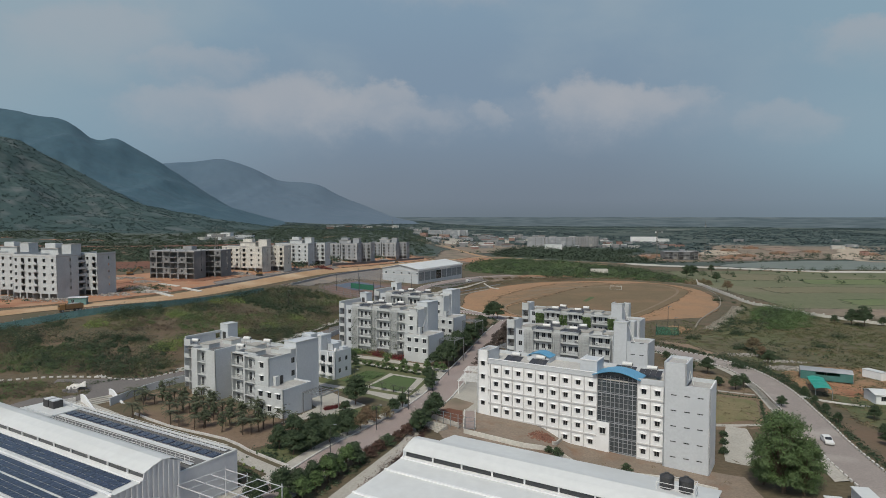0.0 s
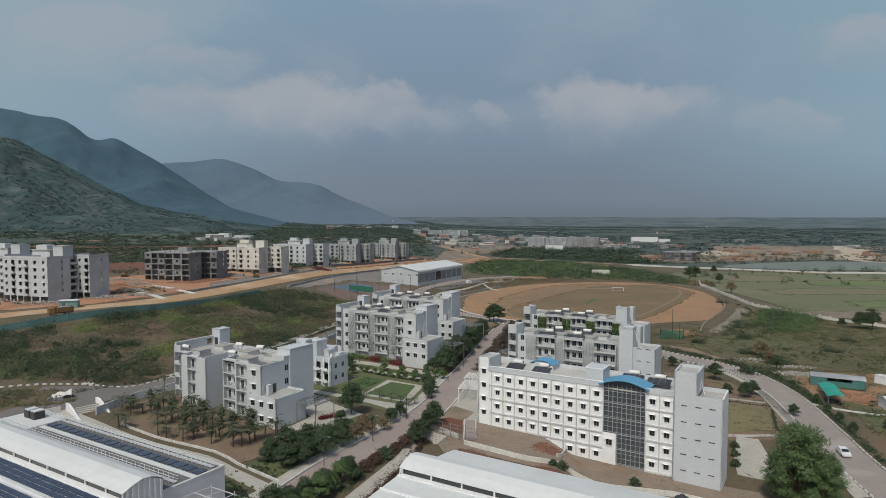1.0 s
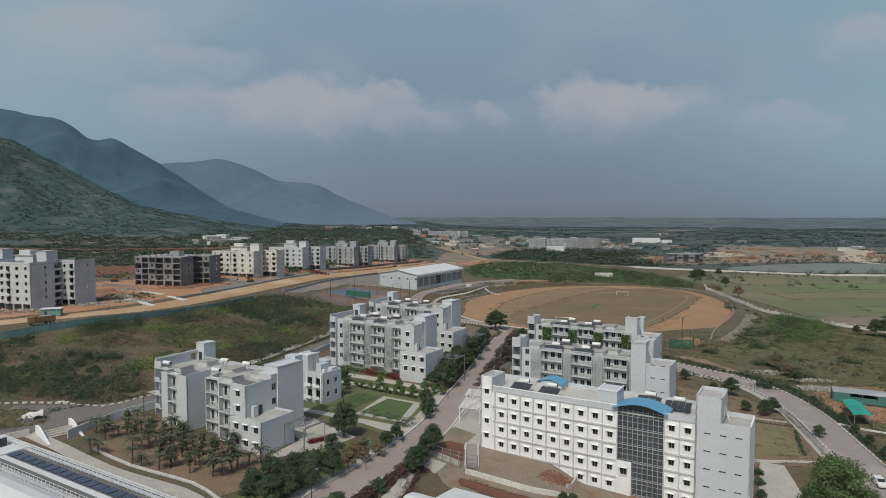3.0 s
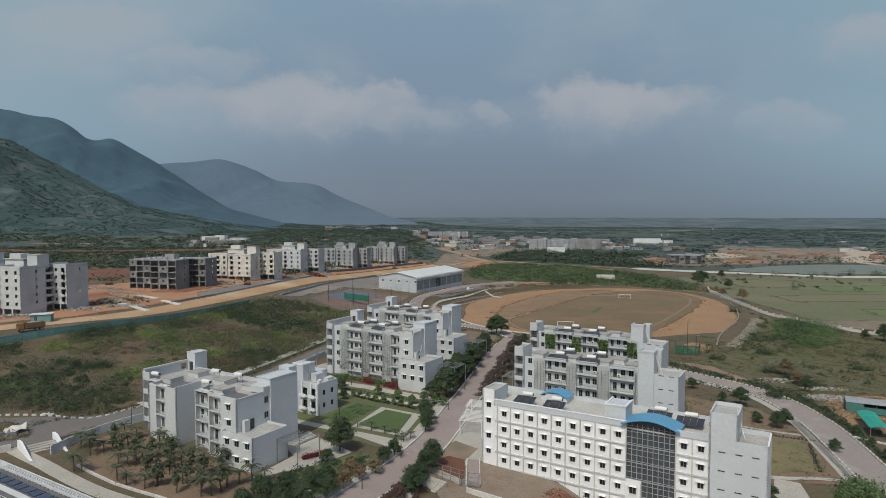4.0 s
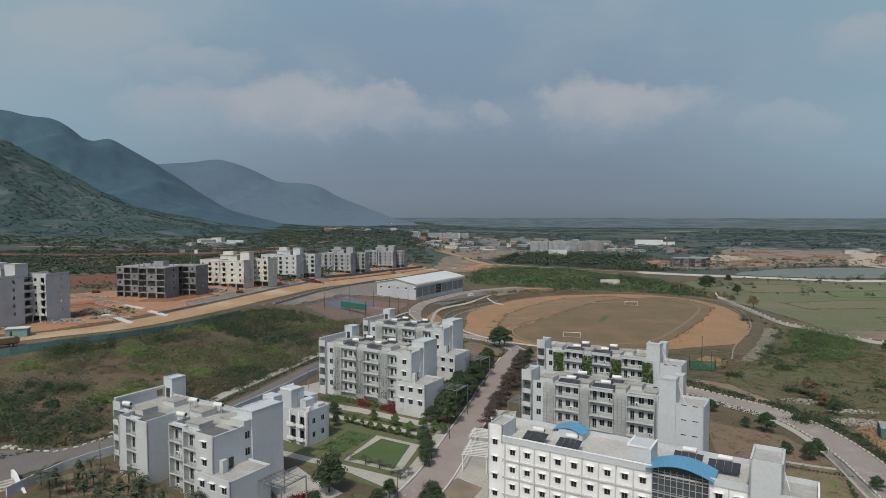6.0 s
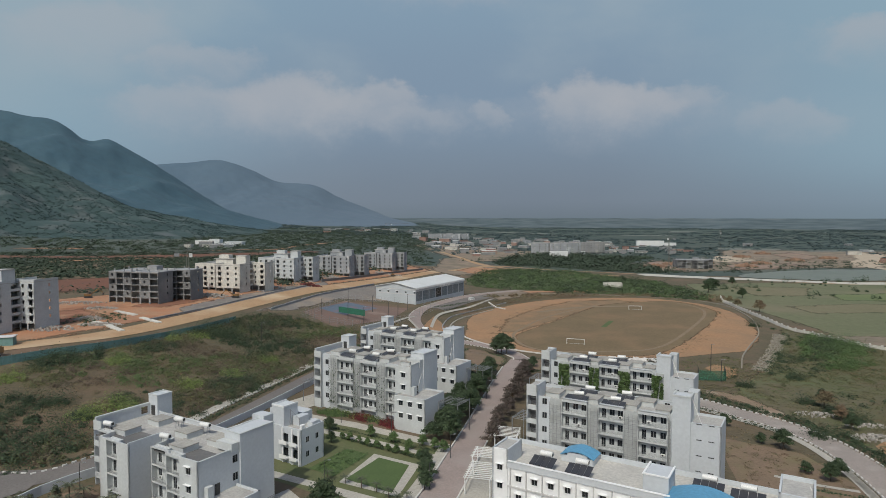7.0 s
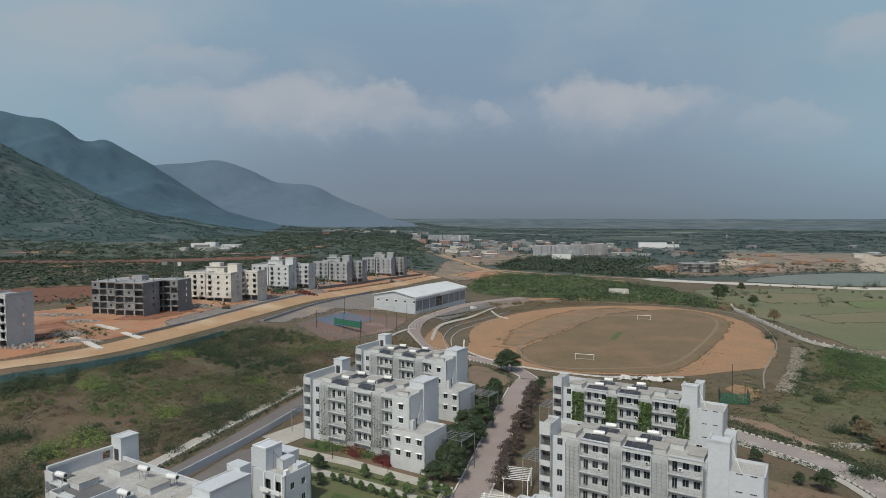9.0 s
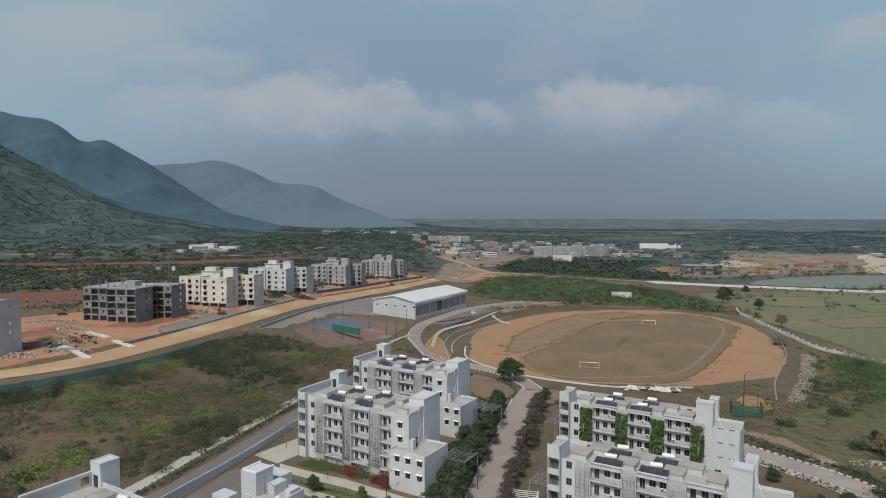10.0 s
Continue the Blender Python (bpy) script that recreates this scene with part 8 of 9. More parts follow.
bushes("flower_bed", scatter([(-29, 149), (-24.2, 152.3), (-23.6, 151.2), (-28.4, 147.8)], 260, 62), 0.4, 0.7, 30, 0.18, M_LEAFRED, "crimson leafy flower bed beside the pergola", 62, "flower bed")
for seed, mat_leaf, label in ((81, M_LIME, "yellow-green plants along the hostel wall"), (82, M_LEAF, "dark green plants along the hostel wall")):
    bushes("wall_plants", scatter([(-33.6, 214.2), (-14.9, 203.1), (-14.0, 204.8), (-32.7, 216.0)], 90, seed), 0.8, 1.2, 50, 0.22, mat_leaf, label, seed, "plants")
bushes("promenade_hedge", [(x, y) for x, y, h in along([(-38, 205.5), (-22, 197.6), (-12, 191.6), (0, 183.8)], 0.9)], 0.7, 0.7, 44, 0.2, M_LEAF, "low clipped hedge beside the promenade", 83, "hedge")
bushes("wild_bed_plants", scatter([(-29.0, 175.1), (-22.7, 186.2), (-17.6, 183.0), (-22.9, 171.3)], 120, 63), 0.7, 0.5, 16, 0.3, M_LEAFLIT, "tall green weeds in the bed", 63, "plants")
for line, seed in ((offset(smoothline(EAST_ROAD[1:-1], 4), 6.0), 64), (offset(smoothline(EAST_ROAD[:4], 4), -5.6), 65)):
    bushes("verge_hedge", [(x, y) for x, y, h in along(line, 1.5)], 1.1, 0.9, 80, 0.27, M_LEAFSCRUB, "clipped dark hedge along the road", seed, "hedge")
bushes("wall_hedge", [(x, y) for x, y, h in along(offset(smoothline(WEST_ROAD[2:9], 4), 5.0), 1.6)], 1.1, 0.9, 60, 0.28, M_LEAFSCRUB, "low dark hedge at the edge of the waste ground", 66, "hedge")

# ---- vehicles ----


def wheel(parent, x, y, r, w=0.22):
    bm = bmesh.new()
    rod(bm, (0, -w / 2, 0), (0, w / 2, 0), r, sides=14)
    tyre = part("wheel", bm, M_DARKMETAL, parent, at=(x, y, r))
    bm = bmesh.new()
    rod(bm, (0, -w / 2 - 0.01, 0), (0, w / 2 + 0.01, 0), r * 0.55, sides=10)
    part("rim", bm, M_FRAME, tyre)


def hull(profile, half, inset=0.0):
    """A body from a side profile of (x, z), half its width wide."""
    bm = bmesh.new()
    a = [bm.verts.new((x, -half + (inset if z > 0.95 else 0), z)) for x, z in profile]
    b = [bm.verts.new((x, half - (inset if z > 0.95 else 0), z)) for x, z in profile]
    n = len(profile)
    bm.faces.new(a), bm.faces.new(b[::-1])
    for k in range(n):
        bm.faces.new((a[k], b[k], b[(k + 1) % n], a[(k + 1) % n]))
    bmesh.ops.bevel(bm, geom=bm.edges[:], offset=0.05, segments=1, affect="EDGES")
    return bm


def car(x, y, heading, label, van=False):
    c = thing("car", Matrix.Translation((x, y, gz(x, y) + 0.14)) @ Matrix.Rotation(heading, 4, "Z"), label, "car")
    if van:
        prof = [(-2.4, 0.35), (2.4, 0.35), (2.45, 0.9), (2.1, 1.2), (1.6, 1.95), (-2.35, 2.0), (-2.4, 0.9)]
    else:
        prof = [(-2.0, 0.3), (2.05, 0.3), (2.1, 0.7), (1.1, 0.92), (0.4, 1.42), (-1.3, 1.45), (-1.95, 0.95)]
    part("body", hull(prof, 0.86, 0.12), M_TANK, c)
    for sy in (-1, 1):
        y0 = sy * (0.77 if not van else 0.765)
        part("side_window", boxes((-1.35, 0.55, min(y0, y0 + sy * 0.02), max(y0, y0 + sy * 0.02), 1.0, 1.32) if not van else (-2.0, 1.2, min(y0, y0 + sy * 0.02), max(y0, y0 + sy * 0.02), 1.3, 1.75)), M_DARKGLASS, c)
        for wx in (-1.25, 1.3):
            wheel(c, wx, sy * 0.8, 0.32)
    bm = bmesh.new()
    q = [bm.verts.new(p) for p in ((1.02, -0.66, 1.02), (1.02, 0.66, 1.02), (0.5, 0.62, 1.42), (0.5, -0.62, 1.42))]
    bm.faces.new(q)
    ex = bmesh.ops.extrude_face_region(bm, geom=bm.faces[:])
    for v in [g for g in ex["geom"] if isinstance(g, bmesh.types.BMVert)]:
        v.co += Vector((0.05, 0, 0.04))
    if not van:
        part("windscreen", bm, M_DARKGLASS, c)
    else:
        bm.free()
        part("windscreen", boxes((1.9, 2.0, -0.66, 0.66, 1.2, 1.6)), M_DARKGLASS, c)
    return c


car(83.4, 132.5, radians(-105), "small white car parked on the road")
car(18.5, 446.0, radians(50), "white van parked near the sports hall", True)


M_TIPPER = material("rusty_brown_steel", (0.2, 0.12, 0.05), (0.14, 0.085, 0.045), 1.0, 0.75, island=0.2)


def truck(x, y, heading):
    t = thing("dump_truck", Matrix.Translation((x, y, gz(x, y) + 0.16)) @ Matrix.Rotation(heading, 4, "Z"), "ochre and grey dump truck on the haul road", "truck")
    part("chassis", boxes((-4.0, 4.0, -0.5, 0.5, 0.7, 1.05)), M_DARKMETAL, t)
    part("cab", hull([(2.2, 0.9), (4.1, 0.9), (4.1, 2.0), (3.7, 3.0), (2.2, 3.0)], 1.2), M_RUST, t)
    part("windscreen", boxes((3.95, 4.14, -1.0, 1.0, 2.0, 2.7)), M_DARKGLASS, t)
    bm = boxes((-4.0, 2.0, -1.25, 1.25, 1.1, 1.25), (-4.0, 2.0, -1.25, -1.15, 1.25, 2.9), (-4.0, 2.0, 1.15, 1.25, 1.25, 2.9), (1.9, 2.0, -1.15, 1.15, 1.25, 3.1), (-4.0, -3.9, -1.15, 1.15, 1.25, 2.6))
    part("tipper", bm, M_TIPPER, t, "rust-brown tipper body")
    bm = bmesh.new()
    rows = [[bm.verts.new((-3.9 + 5.8 * i / 6, -1.15 + 2.3 * j / 4, 1.26 if i in (0, 6) or j in (0, 4) else 2.7 + 0.55 * math.sin(math.pi * i / 6) * math.sin(math.pi * j / 4))) for j in range(5)] for i in range(7)]
    for a, b in zip(rows, rows[1:]):
        for j in range(4):
            bm.faces.new((a[j], b[j], b[j + 1], a[j + 1]))
    part("load", bm, M_CONCRETE, t, "heaped grey-brown spoil")
    for wx in (-2.8, -1.6, 3.1):
        for sy in (-1, 1):
            wheel(t, wx, sy * 1.05, 0.52, 0.35)
    return t


truck(-140.5, 233.0, radians(228))


def excavator(x, y, heading):
    e = thing("excavator", Matrix.Translation((x, y, gz(x, y) + 0.1)) @ Matrix.Rotation(heading, 4, "Z"), "dark ochre excavator standing on bare earth", "excavator")
    for sy in (-1, 1):
        part("track", boxes((-1.9, 1.9, sy * 1.2 - 0.28, sy * 1.2 + 0.28, 0, 0.8)), M_DARKMETAL, e)
    part("house", hull([(-1.9, 1.0), (1.4, 1.0), (1.4, 1.8), (-1.9, 2.1)], 1.2), M_RUST, e)
    part("cab", hull([(0.2, 1.9), (1.5, 1.9), (1.4, 3.0), (0.3, 3.0)], 0.55), M_DARKMETAL, e)
    bm = bmesh.new()
    bar(bm, (1.2, 0.3, 1.6), (4.6, 0.3, 4.4), 0.42)
    part("boom", bm, M_RUST, e)
    bm = bmesh.new()
    bar(bm, (4.5, 0.3, 4.5), (6.8, 0.3, 2.2), 0.32)
    arm = part("arm", bm, M_RUST, e)
    part("bucket", hull([(6.4, 1.2), (7.3, 1.2), (7.2, 2.3), (6.6, 2.2)], 0.5), M_DARKMETAL, arm)
    return e


excavator(-183, 362, radians(30))
excavator(-110.5, 372, radians(200))
excavator(-42, 560, radians(100))

# ---- poles, cranes and nets ----


def lamp_post(x, y, h, label="slender grey street lamp post beside the road", heads=1):
    p = thing("street_lamp", Matrix.Translation((x, y, gz(x, y))), label, "street lamp", "lamp posts")
    bm = bmesh.new()
    rod(bm, (0, 0, -0.3), (0, 0, h), 0.09 if h < 7 else 0.16, 0.05 if h < 7 else 0.1, 8)
    part("pole", bm, M_DARKMETAL, p)
    bm = bmesh.new()
    bar(bm, (0, 0, h), (0.9, 0, h + 0.15), 0.06)
    part("arm", bm, M_DARKMETAL, p)
    for k in range(heads):
        part("lamp_head", boxes((0.7 - k * 0.8, 1.25 - k * 0.8, -0.14, 0.14, h + 0.08, h + 0.2)), M_FRAME, p)
    return p


for x, y in [(-22.4, 121.2), (-14.6, 134), (-8.4, 148.5), (-2.8, 165), (1.6, 181), (6.6, 200), (13, 228), (-34.8, 134.7), (-70.4, 161.2), (-60, 178), (-27, 205), (-13, 196.5), (-24, 166)]:
    lamp_post(x, y, 5.5)
for x, y, h in [(98, 268.5, 10.5), (96.5, 256.5, 7.5), (-71.4, 285.3, 8.0), (-61.2, 354.6, 9), (-47.6, 352, 10), (-38.6, 343.3, 9), (-28.5, 366.3, 9), (-23.5, 364.2, 9), (-38.8, 382.5, 9), (-54.8, 399.9, 9), (-20.2, 394.4, 9)]:
    lamp_post(x, y, h, "tall dark floodlight mast on the sports ground", 2)


def net_screen(x0, y0, x1, y1, z0, h, label, mat):
    s = thing("net_screen", Matrix.Translation((x0, y0, gz(x0, y0))) @ Matrix.Rotation(math.atan2(y1 - y0, x1 - x0), 4, "Z"), label, "net screen")
    L = math.dist((x0, y0), (x1, y1))
    part("net", boxes((0, L, -0.03, 0.03, z0, z0 + h)), mat, s)
    k = 0.0
    while k <= L + 0.01:
        bm = bmesh.new()
        rod(bm, (k, 0.08, -0.3), (k, 0.08, z0 + h + 0.4), 0.06, sides=6)
        part("post", bm, M_DARKMETAL, s)
        k += L / 3
    return s


net_screen(-54.6, 366.0, -39.4, 353.2, 1.0, 3.0, "green windbreak net beside the sports court", M_GREENNET)
net_screen(89.0, 257.4, 98.0, 256.2, 0.1, 3.4, "green practice net on the sports ground", M_NET)
net_screen(89.0, 257.4, 91.5, 264.0, 0.1, 3.4, "green practice net on the sports ground", M_NET)
net_screen(98.0, 256.2, 100.5, 262.8, 0.1, 3.4, "green practice net on the sports ground", M_NET)
court_fence = thing("court_fence", pose(0, 0, 0), "tall wire mesh fence round the sports courts", "fence", kind="structure")
for x, y, h in along([(-69, 345), (-58, 410), (-18, 424), (-4, 402), (-20, 358), (-36, 336), (-69, 345)], 4.0):
    bm = bmesh.new()
    rod(bm, (0, 0, -0.3), (0, 0, 3.4), 0.07, sides=6)
    for z in (0.2, 1.2, 2.2, 3.2):
        bar(bm, (0, 0, z), (4.0, 0, z), 0.05)
    part("fence_bay", bm, M_FRAME, court_fence, at=Matrix.Translation((x, y, gz(x, y))) @ Matrix.Rotation(h, 4, "Z"))


def goal(x0, y0, x1, y1):
    g = thing("football_goal", Matrix.Translation((x0, y0, gz(x0, y0) + 0.15)) @ Matrix.Rotation(math.atan2(y1 - y0, x1 - x0), 4, "Z"), "white steel football goal on the field", "goal", "football goals")
    L = math.dist((x0, y0), (x1, y1))
    for x in (0, L):
        bm = bmesh.new()
        rod(bm, (x, 0, -0.2), (x, 0, 2.5), 0.12)
        part("post", bm, M_TANK, g)
        bm = bmesh.new()
        bar(bm, (x, 0, 2.4), (x, 1.6, 0.1), 0.07)
        part("stay", bm, M_TANK, g)
    bm = bmesh.new()
    rod(bm, (-0.1, 0, 2.5), (L + 0.1, 0, 2.5), 0.12)
    part("crossbar", bm, M_TANK, g)
    bm = bmesh.new()
    bar(bm, (0, 1.6, 0.12), (L, 1.6, 0.12), 0.07)
    part("base_bar", bm, M_TANK, g)


goal(56.4, 324.4, 63.9, 322.2)
goal(115.9, 429.0, 123.2, 427.0)
patch("cricket_pitch", [(83, 368), (92.5, 388), (95, 387), (85.5, 367)], M_LAWN, 0.17, "green mat strip on the field", "pitch", 0, 4)
strip("worn_band", [(58, 420), (90, 440), (130, 446)], 5.0, M_LINE, 0.155, "faint worn pale band across the field", "field marking")


M_CRANE = material("dull_grey_crane_paint", (0.2, 0.19, 0.17), (0.15, 0.145, 0.135), 1, 0.7)


def crane(x, y, z, h, jib, heading, label):
    c = thing("tower_crane", Matrix.Translation((x, y, z)) @ Matrix.Rotation(heading, 4, "Z"), label, "crane", "tower cranes")
    bm = bmesh.new()
    w = 0.6
    for sx in (-w, w):
        for sy in (-w, w):
            bar(bm, (sx, sy, -1), (sx, sy, h), 0.16)
    k = 0.0
    while k < h:
        bar(bm, (-w, -w, k), (w, -w, k + 3), 0.09), bar(bm, (w, -w, k), (w, w, k + 3), 0.09)
        k += 3
    part("mast", bm, M_CRANE, c)
    bm = bmesh.new()
    for dz in (0, 1.3):
        bar(bm, (-jib * 0.3, 0, h + dz), (jib, 0, h + dz), 0.18)
    k = -jib * 0.3
    while k < jib - 2:
        bar(bm, (k, 0, h), (k + 1.5, 0, h + 1.3), 0.09)
        k += 3
    part("jib", bm, M_CRANE, c)
    part("cab", boxes((0.9, 2.4, -0.8, 0.8, h - 2.2, h - 0.2)), M_TANK, c)
    part("counterweight", boxes((-jib * 0.3, -jib * 0.3 + 2.5, -0.8, 0.8, h - 1.6, h)), M_CONCRETE, c)
    bm = bmesh.new()
    bar(bm, (0, 0, h), (0, 0, h + 6), 0.2), bar(bm, (0, 0, h + 6), (jib * 0.7, 0, h + 1.3), 0.12), bar(bm, (0, 0, h + 6), (-jib * 0.28, 0, h + 1.3), 0.12)
    part("apex", bm, M_CRANE, c)


crane(-116, 1420, 6, 34, 40, 0.2, "far tower crane above the woods")
crane(338, 800, -9, 46, 30, 1.2, "tower crane beside the concrete frame")
crane(280, 812, -9, 38, 26, 2.4, "dull grey tower crane beside concrete frame")
crane(-138, 378, 12, 24, 22, 0.5, "slim tower crane behind the flats")

# ---- small structures ----
m = Matrix.Translation((132, 552, gz(135, 555))) @ Matrix.Rotation(radians(-8), 4, "Z")
pump = thing("pump_house", m, "small pale roofless ruin at the wood's edge", "hut")
bm = bmesh.new()
holed(bm, 0, 15, -1, 4.0, 0, 0.4, [(1.5, 4, 1.2, 3), (6, 8.5, 1.2, 3), (10.5, 13.5, 1.2, 3)])
part("front_wall", bm, M_PALECONC, pump)
part("back_wall", boxes((0, 15, 5.6, 6, -1, 4)), M_PALECONC, pump)
part("end_wall", boxes((0, 0.4, 0.41, 5.59, -1, 3.6)), M_PALECONC, pump)
part("end_wall", boxes((14.6, 15, 0.41, 5.59, -1, 3.6)), M_PALECONC, pump)


def tarp_shed(x, y, yaw, w, d, h, mat, label, sides=None, front=None):
    s = thing("open_shed", Matrix.Translation((x, y, gz(x, y))) @ Matrix.Rotation(radians(yaw), 4, "Z"), label, "shed")
    bm = bmesh.new()
    n = 8
    rows = []
    for i in range(n + 1):
        u = w * i / n
        rows.append([bm.verts.new((u, v, h + 0.5 * math.sin(math.pi * v / d) - 0.12 * math.sin(9 * u))) for v in (0, d * 0.33, d * 0.66, d)])
    for a, b in zip(rows, rows[1:]):
        for j in range(3):
            bm.faces.new((a[j], b[j], b[j + 1], a[j + 1]))
    ex = bmesh.ops.extrude_face_region(bm, geom=bm.faces[:])
    for v in [g for g in ex["geom"] if isinstance(g, bmesh.types.BMVert)]:
        v.co.z += 0.06
    part("roof", bm, mat, s)
    for u in (0.1, w / 2, w - 0.1):
        for v in (0.1, d - 0.1):
            bm = bmesh.new()
            rod(bm, (u, v, -0.4), (u, v, h), 0.07, sides=6)
            part("post", bm, M_FRAME, s)
    if sides:
        part("side_sheet", boxes((0.1, w - 0.1, d - 0.12, d - 0.06, 0.1, h - 0.1)), sides, s)
    if front:
        part("front_net", boxes((0.25, w * 0.3, 0.02, 0.08, 0.1, h - 0.1)), front, s)
        part("front_net", boxes((w * 0.3 + 0.01, w * 0.75, 0.02, 0.08, 0.1, h - 0.9)), front, s)
        part("front_net", boxes((w * 0.75 + 0.01, w - 0.25, 0.02, 0.08, 0.1, h - 0.1)), front, s)
        for u in (0.18, w - 0.18):
            part("end_net", boxes((u - 0.03, u + 0.03, 0.25, d - 0.25, 0.1, h - 0.1)), front, s)
    return s


M_TEALNET = material("faded_teal_net", (0.07, 0.2, 0.18), (0.055, 0.165, 0.15), 1.5, 0.8)
tarp_shed(107.6, 181.6, -112, 14.5, 4.2, 2.6, M_TARP, "open nursery shed with bright turquoise tarpaulin roof")
tarp_shed(110.2, 189.6, -28, 14, 6.5, 2.7, M_FLATS2, "long open shed with grey sheet roof and teal net sides", M_GREENNET, M_TEALNET)
low_wall("nursery_kerb", [(98.6, 168.6), (102.5, 164.8), (107.6, 161.9), (113, 160)], 0.4, 0.4, M_KERB, "row of white stones edging the nursery", "kerb")
bushes("road_hedge", [(x + 0.4 * math.sin(7 * k), y) for k, (x, y, h) in enumerate(along([(79, 244), (88, 231.5), (95, 221.5), (101.5, 211), (104.8, 203), (105, 192), (103.4, 181), (100.8, 168)], 1.7))], 1.5, 1.7, 150, 0.3, M_LEAFSCRUB, "dark green hedge along the road's outer edge", 92)
patch("nursery_soil", [(108, 172), (114, 170), (128, 176), (124, 183), (114, 186)], M_DIRT, 0.14, "bare orange earth before the shed", "soil", 1.0, 3)
hut = thing("site_hut", Matrix.Translation((115.5, 163.5, gz(115.5, 163.5))) @ Matrix.Rotation(radians(-8), 4, "Z"), "small white and blue site hut", "hut")
wall_run("front_wall", hut, M_WHITE, (0, 0), (12, 0), -0.5, 2.6, [(2, 1.5, 1.15, 1.25, WIN_STD), (6, 1.5, 1.15, 1.25, WIN_STD)])
wall_run("end_wall", hut, M_WHITE, (0, 6), (0, 0), -0.5, 2.6)
wall_run("back_wall", hut, M_WHITE, (12, 6), (0, 6), -0.5, 2.6)
wall_run("end_wall", hut, M_WHITE, (12, 0), (12, 6), -0.5, 2.6)
bm = bmesh.new()
roof_sheet(bm, -0.4, 12.4, [(-0.4, 2.65), (3, 3.4), (6.4, 2.65)])
part("roof", bm, M_METALROOF, hut)
for x, y in ((66.8, 102.2), (72.0, 103.0)):
    k = thing("container", Matrix.Translation((x, y, gz(x, y))) @ Matrix.Rotation(radians(-12), 4, "Z"), "white roofed storage container in the yard", "container", "storage containers")
    part("body", boxes((-1.3, 1.3, -3, 3, 0, 2.5)), M_CLAD, k)
    part("roof", boxes((-1.45, 1.45, -3.15, 3.15, 2.504, 2.66)), M_METALROOF, k)
for x, y in ((135, 192), (139, 186)):
    k = thing("container", Matrix.Translation((x, y, gz(x, y))) @ Matrix.Rotation(radians(20), 4, "Z"), "pale storage container on the yard", "container", "storage containers")
    part("body", boxes((-1.3, 1.3, -3, 3, 0, 2.5)), M_WHITE, k)
    part("roof", boxes((-1.4, 1.4, -3.1, 3.1, 2.504, 2.62)), M_METALROOF, k)

# steps down from the service road
st = thing("outdoor_stairs", pose(-85.6, 152.0, 0.0, 0, 0, -42), "wide white outdoor stairs with solid side walls", "stairs")
for k in range(9):
    part("step", boxes((k * 0.85, k * 0.85 + 0.86, -3.0, 3.0, -1.0, 3.3 - 0.24 * k)), M_CONCPATH, st)
for sy in (-1, 1):
    bm = bmesh.new()
    prof = ((-1.4, -1.0), (9.0, -1.0), (9.0, 2.2), (7.6, 2.2), (0.6, 4.5), (-1.4, 4.5))
    a = [bm.verts.new((x, sy * 3.25 - 0.24, z)) for x, z in prof]
    b = [bm.verts.new((x, sy * 3.25 + 0.24, z)) for x, z in prof]
    bm.faces.new(a), bm.faces.new(b[::-1])
    for k in range(6):
        bm.faces.new((a[k], b[k], b[(k + 1) % 6], a[(k + 1) % 6]))
    part("side_wall", bm, M_WHITE, st)
low_wall("stair_wall", [(-89.5, 149.2), (-97, 142), (-102, 134)], 1.4, 0.3, M_KERB, "white boundary wall beside the stairs")

# walls and canopies round the plaza
low_wall("block_boundary_wall", [(4.6, 134.6), (6.2, 133.6), (12.1, 129.8), (17.0, 126.8), (22.5, 125.2), (26.5, 123.4), (32.0, 120.4), (42.7, 118.2), (51.3, 113.3)], 1.1, 0.3, M_PALECONC, "low white boundary wall before the block")
low_wall("ramp_parapet", [(27.0, 138.4), (24.6, 132.0), (23.4, 130.6)], 0.9, 0.3, M_PALECONC, "white ramp parapet before the block")
low_wall("plaza_wall", [(-4.0, 144.6), (-1.2, 142), (3.6, 138)], 1.2, 0.25, M_PALECONC, "low pale wall beside the earth court")
steps = thing("court_steps", Matrix.Translation((-2.2, 139.2, gz(-2, 139))) @ Matrix.Rotation(radians(-40), 4, "Z"), "grey concrete steps up to the earth court", "stairs")
for k in range(6):
    part("step", boxes((0, 4.2, -0.6 * k - 0.6, -0.6 * k + 0.01, -1.5, 0.75 - 0.15 * k)), M_CONCPATH, steps)
for x, y, w, d, h in ((4.2, 163.5, 5.0, 9.0, 3.2), (6.2, 174.5, 5.0, 6.0, 3.0), (12.0, 186.0, 5.0, 7.0, 3.6)):
    p = thing("pergola", Matrix.Translation((x, y, gz(x, y))) @ Matrix.Rotation(radians(-14), 4, "Z"), "white steel pergola beside the plaza", "pergola", "plaza pergolas")
    for u in (0, w):
        for v in (0, d):
            part("post", boxes((u - 0.1, u + 0.1, v - 0.1, v + 0.1, -0.4, h)), M_TANK, p)
        part("beam", boxes((u - 0.1, u + 0.1, -0.3, d + 0.3, h + 0.004, h + 0.22)), M_TANK, p)
    k = 0.0
    while k <= d:
        part("rafter", boxes((-0.4, w + 0.4, k - 0.06, k + 0.06, h + 0.224, h + 0.36)), M_TANK, p)
        k += 0.9
g = thing("gate_frame", Matrix.Translation((4.9, 137.0, gz(4.9, 137))) @ Matrix.Rotation(radians(-14), 4, "Z"), "open steel gate frame at the paved path", "gate")
